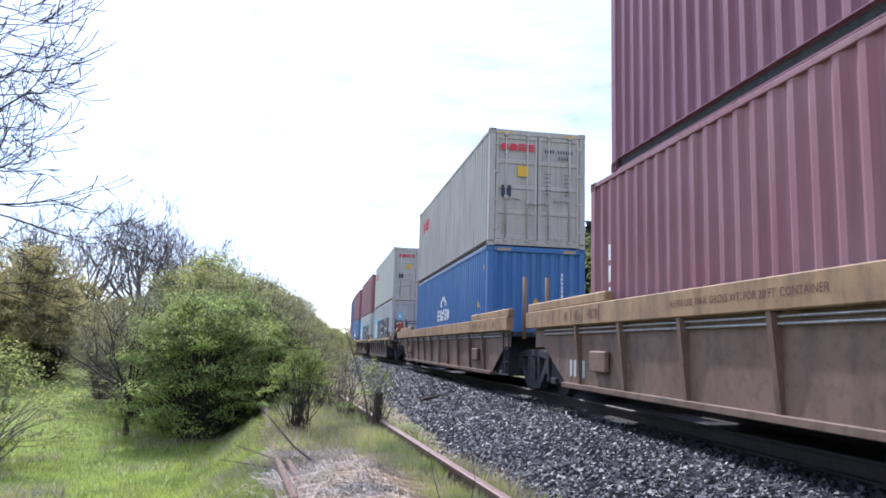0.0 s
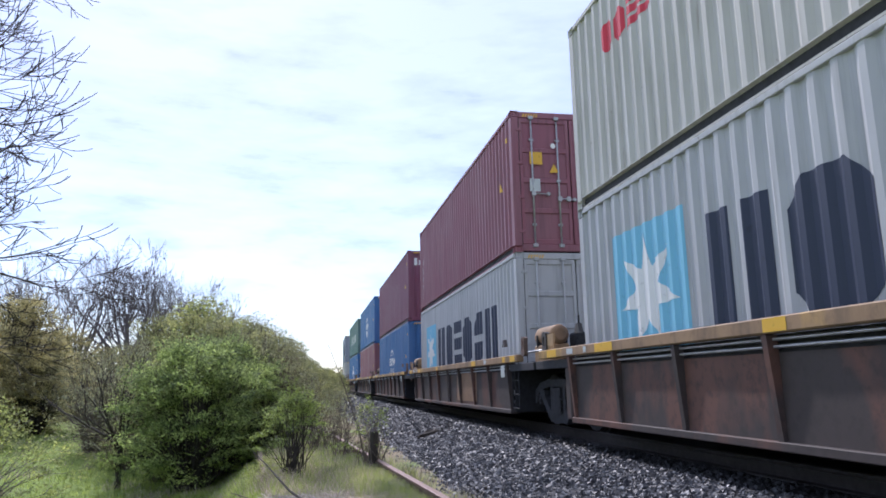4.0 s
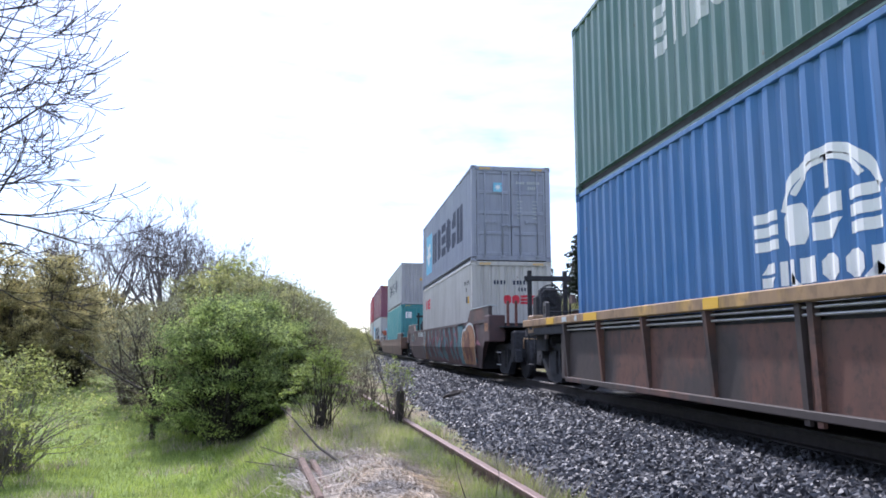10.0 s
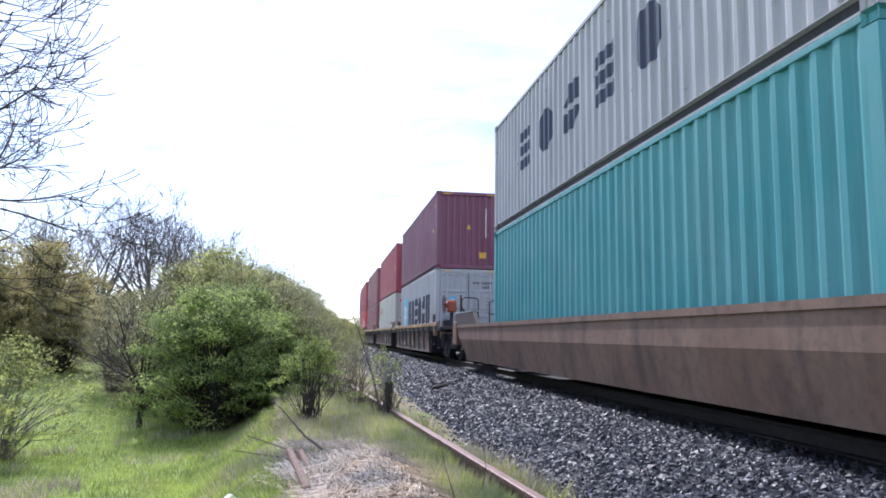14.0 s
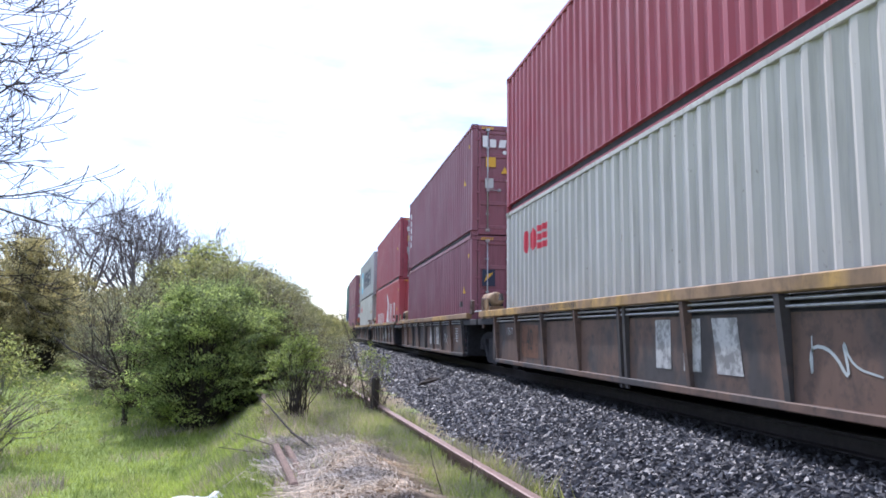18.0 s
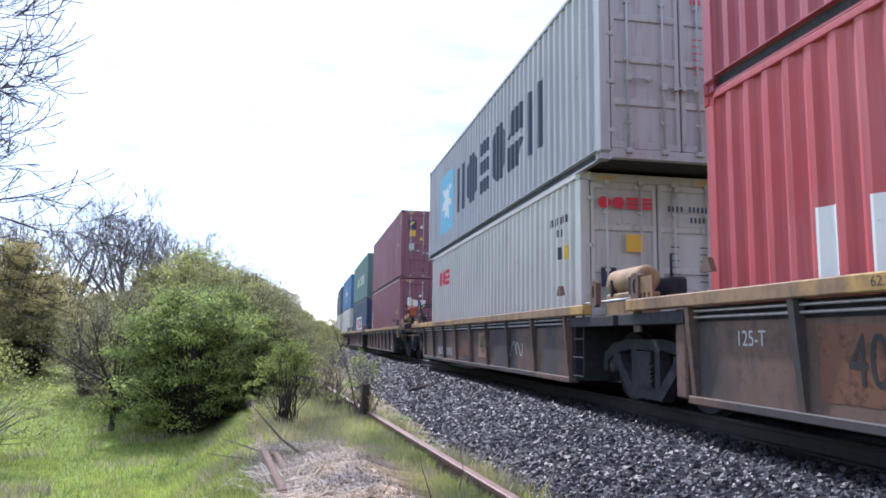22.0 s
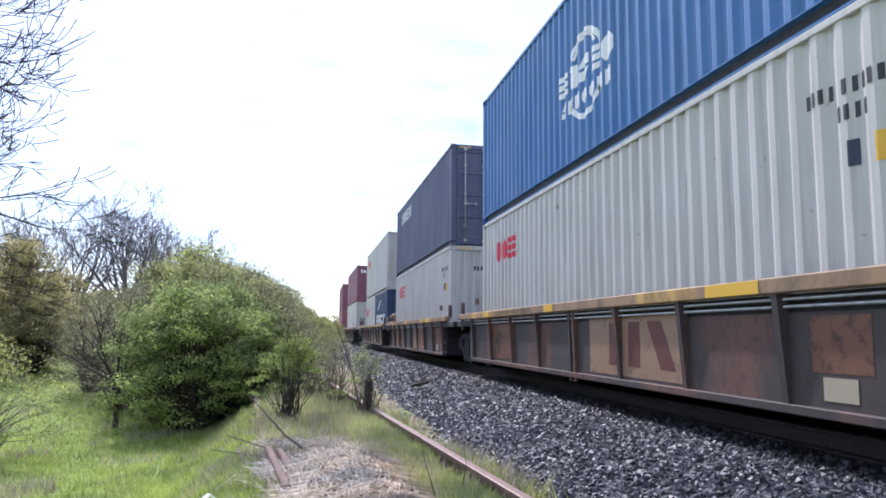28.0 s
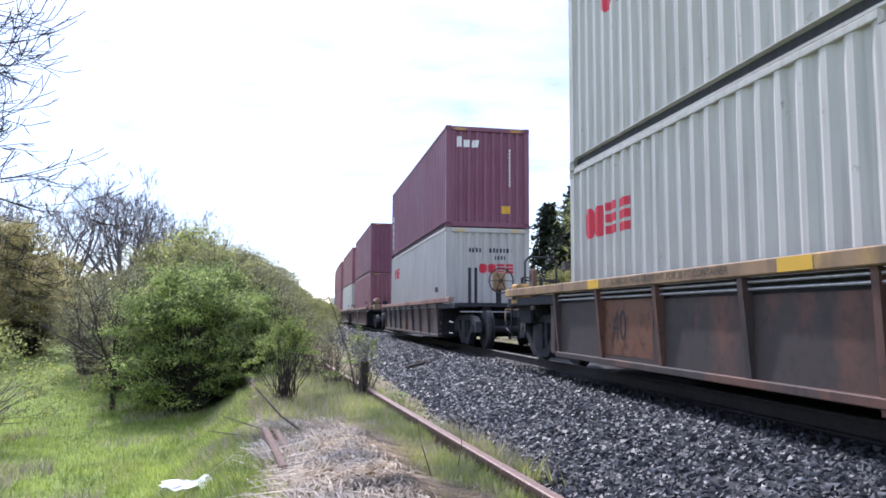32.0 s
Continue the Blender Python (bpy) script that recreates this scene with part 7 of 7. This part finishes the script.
# ---- grass, straw and litter ----
def blades(name, count, place, height, width, bend, mat, seed, label):
    """Single blades of grass; place(rng) gives x, y or None."""
    rng = np.random.default_rng(seed)
    vs, fs = [], []
    while len(fs) < count:
        p = place(rng)
        if p is None:
            continue
        x, y = p[:2]
        z = p[2] if len(p) > 2 else ground_z(x, y)
        h = height * rng.uniform(0.5, 1.3)
        t, w = rng.uniform(0, 2 * math.pi), width * rng.uniform(0.6, 1.3)
        b = bend * h * rng.uniform(0.2, 1.3)
        t2 = rng.uniform(0, 2 * math.pi)
        k = len(vs)
        vs += [(x - w * math.cos(t), y - w * math.sin(t), z - 0.02), (x + w * math.cos(t), y + w * math.sin(t), z - 0.02), (x + b * math.cos(t2), y + b * math.sin(t2), z + h)]
        fs.append((k, k + 1, k + 2))
    return tagged(new(name, soup(name, vs, fs, mat)), label, "grass", kind="stuff")


def in_meadow(straw):
    def f(rng):
        y = 4.2 + 18.0 * rng.random() ** 1.6
        x = -5.2 - rng.random() * (2.3 + 0.62 * y)
        n = noise.noise((x * 0.8, y * 0.8, 7.0)) + 0.5 * noise.noise((x * 2.3, y * 2.3, 2.0))
        nearer = 0.32 * smooth(9.0, 5.5, y)
        if straw != (n + nearer * 0.7 + 0.05 * smooth(-6.4, -5.6, x) > 0.20):
            return None
        return x, y
    return f


blades("meadow_grass", 100000, in_meadow(False), 0.075, 0.006, 0.9, GRASS, 81, "fresh green meadow grass")
blades("dry_meadow_grass", 24000, in_meadow(True), 0.14, 0.005, 0.9, STRAW, 82, "bleached dry grass among the green")
blades("green_weeds", 9000, in_meadow(True), 0.11, 0.008, 0.7, GRASS, 83, "green weeds among the dry grass")


def on_bank(rng):
    y = 4.0 + 12.0 * rng.random() ** 1.4
    return siding_x(y) - 0.85 - abs(rng.normal(0.0, 0.55)), y


blades("bank_grass", 30000, on_bank, 0.085, 0.006, 0.9, GRASS, 92, "short green grass on the low bank")
blades("bank_straw", 2500, on_bank, 0.11, 0.004, 1.0, STRAW, 93, "bleached stalks on the low bank")


def by_rail(rng):
    y = 3.0 + 11.0 * rng.random()
    u = siding_x(y) + 0.70 - abs(rng.normal(0.0, 0.24))
    if noise.noise((u * 1.2, y * 1.1, 5.0)) < -0.05:
        return None
    return u, y, -0.36


def on_siding_bed(rng):
    y = 7.5 + 20.0 * rng.random() ** 1.3
    x = siding_x(y) + rng.uniform(-0.75, 0.95)
    return x, y, ground_z(x, y)


blades("siding_weeds", 11000, on_siding_bed, 0.13, 0.005, 0.8, GRASS, 90, "green weeds growing through the old siding")
blades("siding_straw", 12000, on_siding_bed, 0.16, 0.004, 0.9, STRAW, 91, "bleached dry stalks growing through the old siding")


def among_straw(rng):
    y = 3.0 + 8.0 * rng.random()
    x = siding_x(y) + rng.uniform(0.0, 0.66)
    return None if noise.noise((x * 2.0, y * 1.4, 25.0)) < -0.12 else (x, y, ground_z(x, y))


def over_mat(rng):
    y = 5.4 + 4.4 * rng.random()
    x = siding_x(y) + rng.uniform(-0.75, 0.5)
    return None if noise.noise((x * 2.2, y * 1.6, 35.0)) < -0.05 else (x, y, mound_z(x, y) if y < 8.2 else ground_z(x, y))


blades("rail_weeds", 9000, among_straw, 0.12, 0.006, 0.9, GRASS, 94, "green weeds between the dead grass and the rail")
blades("rail_weed_straw", 5000, among_straw, 0.15, 0.004, 1.0, STRAW, 95, "dry stalks between the dead grass and the rail")
blades("rail_side_straw", 3500, by_rail, 0.15, 0.004, 1.0, STRAW, 86, "bleached stalks along the rusty rail")


def on_shoulder(rng):
    y = 4.0 + 14.0 * rng.random() ** 1.4
    u = siding_x(y) + 0.80 + abs(rng.normal(0.0, 0.13))
    if noise.noise((u * 1.5, y * 0.9, 15.0)) < 0.05:
        return None
    return u, y, -0.33


blades("shoulder_weeds", 2200, on_shoulder, 0.13, 0.005, 0.8, LEAF_PALE, 87, "thin yellow-green weeds at the edge of the ballast")
blades("shoulder_straw", 1100, on_shoulder, 0.20, 0.004, 0.9, STRAW, 88, "dry pale stalks at the edge of the ballast")
blades("rail_side_grass", 14000, by_rail, 0.13, 0.006, 0.9, GRASS, 84, "green tufts along the rusty rail")


def mound_z(x, y):
    """Top of the matted dead grass that lies over the siding."""
    u = x - siding_x(y)
    k = smooth(-0.70, -0.3, u) * smooth(0.30, -0.05, u) * smooth(2.2, 3.4, y) * smooth(7.9, 5.6, y)
    return min(-0.37, ground_z(x, y) - 0.03 + 0.03 * k) + k * (0.06 + 0.08 * noise.noise((x * 1.6, y * 1.6, 1.0)) + 0.05 * noise.noise((x * 4.1, y * 4.1, 2.0)))


gx, gy = np.arange(-6.0, -3.6, 0.07), np.arange(2.0, 8.3, 0.09)
mv = [(x, y, mound_z(x, y)) for y in gy for x in gx]
k = len(gx)
mat_ob = new("dead_grass_mat", soup("dead_grass_mat", mv, [(j * k + i, j * k + i + 1, (j + 1) * k + i + 1, (j + 1) * k + i) for j in range(len(gy) - 1) for i in range(k - 1)], plain("matted_straw", (0.24, 0.20, 0.155), 0.9, 0.0, 0.55, 14.0)))
for p in mat_ob.data.polygons:
    p.use_smooth = True
tagged(mat_ob, "matted pale dead grass lying over the old siding", "dead grass", kind="stuff")


def strands(count, seed):
    rng = np.random.default_rng(seed)
    vs, fs = [], []
    while len(fs) < count * 2:
        y = 2.6 + 5.0 * rng.random()
        x = siding_x(y) - 0.64 + 0.80 * rng.random()
        top = mound_z(x, y)
        if rng.random() > 0.12 + 0.88 * smooth(7.6, 4.6, y + 0.8 * noise.noise((x * 2.0, y * 0.7, 3.0))):
            continue
        if top < -0.34 and rng.random() < 0.6:
            continue
        t = noise.noise((x * 1.1, y * 1.1, 9.0)) * 3.0 + rng.normal(0, 0.55) + 1.9
        ln, w = rng.uniform(0.3, 0.9), rng.uniform(0.0018, 0.0044)
        c, s = math.cos(t), math.sin(t)
        k = len(vs)
        for f, up in ((0, 0.0), (0.5, rng.uniform(0.015, 0.12)), (1.0, rng.uniform(-0.02, 0.09))):
            px, py = x + c * ln * f, y + s * ln * f
            pz = mound_z(px, py) + 0.008 + up
            vs += [(px - s * w, py + c * w, pz), (px + s * w, py - c * w, pz + 0.003)]
        fs += [(k, k + 1, k + 3, k + 2), (k + 2, k + 3, k + 5, k + 4)]
    return tagged(new("dead_grass", soup("dead_grass", vs, fs, STRAW)), "tangled bleached dead grass over the old siding", "dead grass", kind="stuff")


strands(40000, 85)
blades("mat_weeds", 6000, over_mat, 0.10, 0.005, 0.9, GRASS, 96, "green weeds pushing through the dead grass")
blades("mat_straw", 6000, over_mat, 0.13, 0.004, 1.0, STRAW, 97, "upright dry stalks in the dead grass")

# litter
for dx, dz in ((0.0, 0.0), (0.10, -0.02)):
    plank = tagged(new("old_plank", cached("old_plank", lambda: boxed(-0.028, 0.028, -0.8, 0.8, -0.05, 0.03, bev=0.012), RUSTWOOD)), "weathered rust-brown plank half buried in dead grass", "plank")
    plank.location, plank.rotation_euler = (-5.33 + dx, 6.0, -0.275 + dz), (0.02, 0.05, 0.13)
stub = tagged(new("old_plank", cached("plank_stub", lambda: boxed(-0.04, 0.04, -0.35, 0.35, -0.05, 0.03, bev=0.012), RUSTWOOD)), "short weathered plank lying in dead grass", "plank")
stub.location, stub.rotation_euler = (-5.44, 4.45, -0.36), (0.03, 0.0, 0.10)
scrap = bmesh.new()
bmesh.ops.create_icosphere(scrap, subdivisions=2, radius=1.0)
for v in scrap.verts:
    n = noise.noise(v.co * 2.3)
    v.co = Vector((v.co.x * 0.27 * (1 + 0.5 * n), v.co.y * 0.09, max(-0.02, v.co.z * 0.07 * (1 + n))))
debris = part("bark_slab", scrap, BARK_DARK)
debris.location, debris.rotation_euler = (-2.84, 14.2, -0.19), (0, -0.2, 0.5)
tagged(debris, "slab of black bark lying on the ballast", "debris")
sheet = bmesh.new()
bmesh.ops.create_grid(sheet, x_segments=14, y_segments=9, size=1.0)
for v in sheet.verts:
    v.co = Vector((v.co.x * 0.25 + 0.05 * noise.noise(v.co * 3), v.co.y * 0.13 + 0.04 * noise.noise(v.co * 2.2 + Vector((3, 0, 0))), 0.03 + 0.07 * abs(noise.noise(Vector((v.co.x * 2.8, v.co.y * 2.4, 8))))))
wrap = part("plastic_sheet", sheet, plain("white_plastic_sheet", (0.80, 0.81, 0.82), 0.4, 0.0, 0.06))
mod = wrap.modifiers.new("thickness", "SOLIDIFY")
mod.thickness = 0.004
wx, wy = -5.82, 5.45
wrap.location, wrap.rotation_euler = (wx, wy, ground_z(wx, wy) + 0.04), (0, 0, 0.2)
tagged(wrap, "crumpled white plastic sheet lying in the grass", "litter")


# ---- motion ----
KNOTS = [0.0, 40.84, 81.36, 121.54, 161.17, 200.21, 239.18, 277.55, 315.04]


def bends(values, h=4.0):
    """Second derivatives of the natural spline through evenly spaced values."""
    n = len(values)
    a, b = np.eye(n), np.zeros((n, n))
    for i in range(1, n - 1):
        a[i, i - 1:i + 2] = (h / 6, 2 * h / 3, h / 6)
        b[i, i - 1:i + 2] = (1 / h, -2 / h, 1 / h)
    return np.linalg.solve(a, b @ np.array(values))


BENDS = bends(KNOTS)


def travelled(t):
    """Metres the train has run since the start: a smooth curve through one value every four seconds."""
    h = 4.0
    j = min(int(t // h), len(KNOTS) - 2)
    p, q = ((j + 1) * h - t) / h, (t - j * h) / h
    return float(p * KNOTS[j] + q * KNOTS[j + 1] + ((p ** 3 - p) * BENDS[j] + (q ** 3 - q) * BENDS[j + 1]) * h * h / 6)


def motions():
    times = [float(t) for t in range(0, 33, 2)]
    run = [travelled(t) for t in times]
    for ob, mid, z in TRAIN:
        rows = []
        for t, d in zip(times, run):
            x, y, a = track(mid - d)
            rows.append((t, pose(x, y, z, 0, 0, math.degrees(a))))
        walk(ob, rows)
    place = {ob.name: mid for ob, mid, z in TRAIN}
    for wheel, car, off, dy in WHEELS:
        # turned only while it rolls past within sight of the spokes and bearing caps
        near = [k / 15 for k in range(0, 481) if -6.0 < place[car.name] + off - travelled(k / 15) < 18.0]
        near = sorted({0.0, 32.0} | set(near))
        inside = [t for t in near if 0.0 < t < 32.0] or [0.0]
        rows = [(t, pose(0, dy, 0.457, math.degrees((travelled(min(max(t, inside[0]), inside[-1])) - travelled(inside[0])) / 0.457) % 360)) for t in near]
        walk(wheel, rows)


motions()
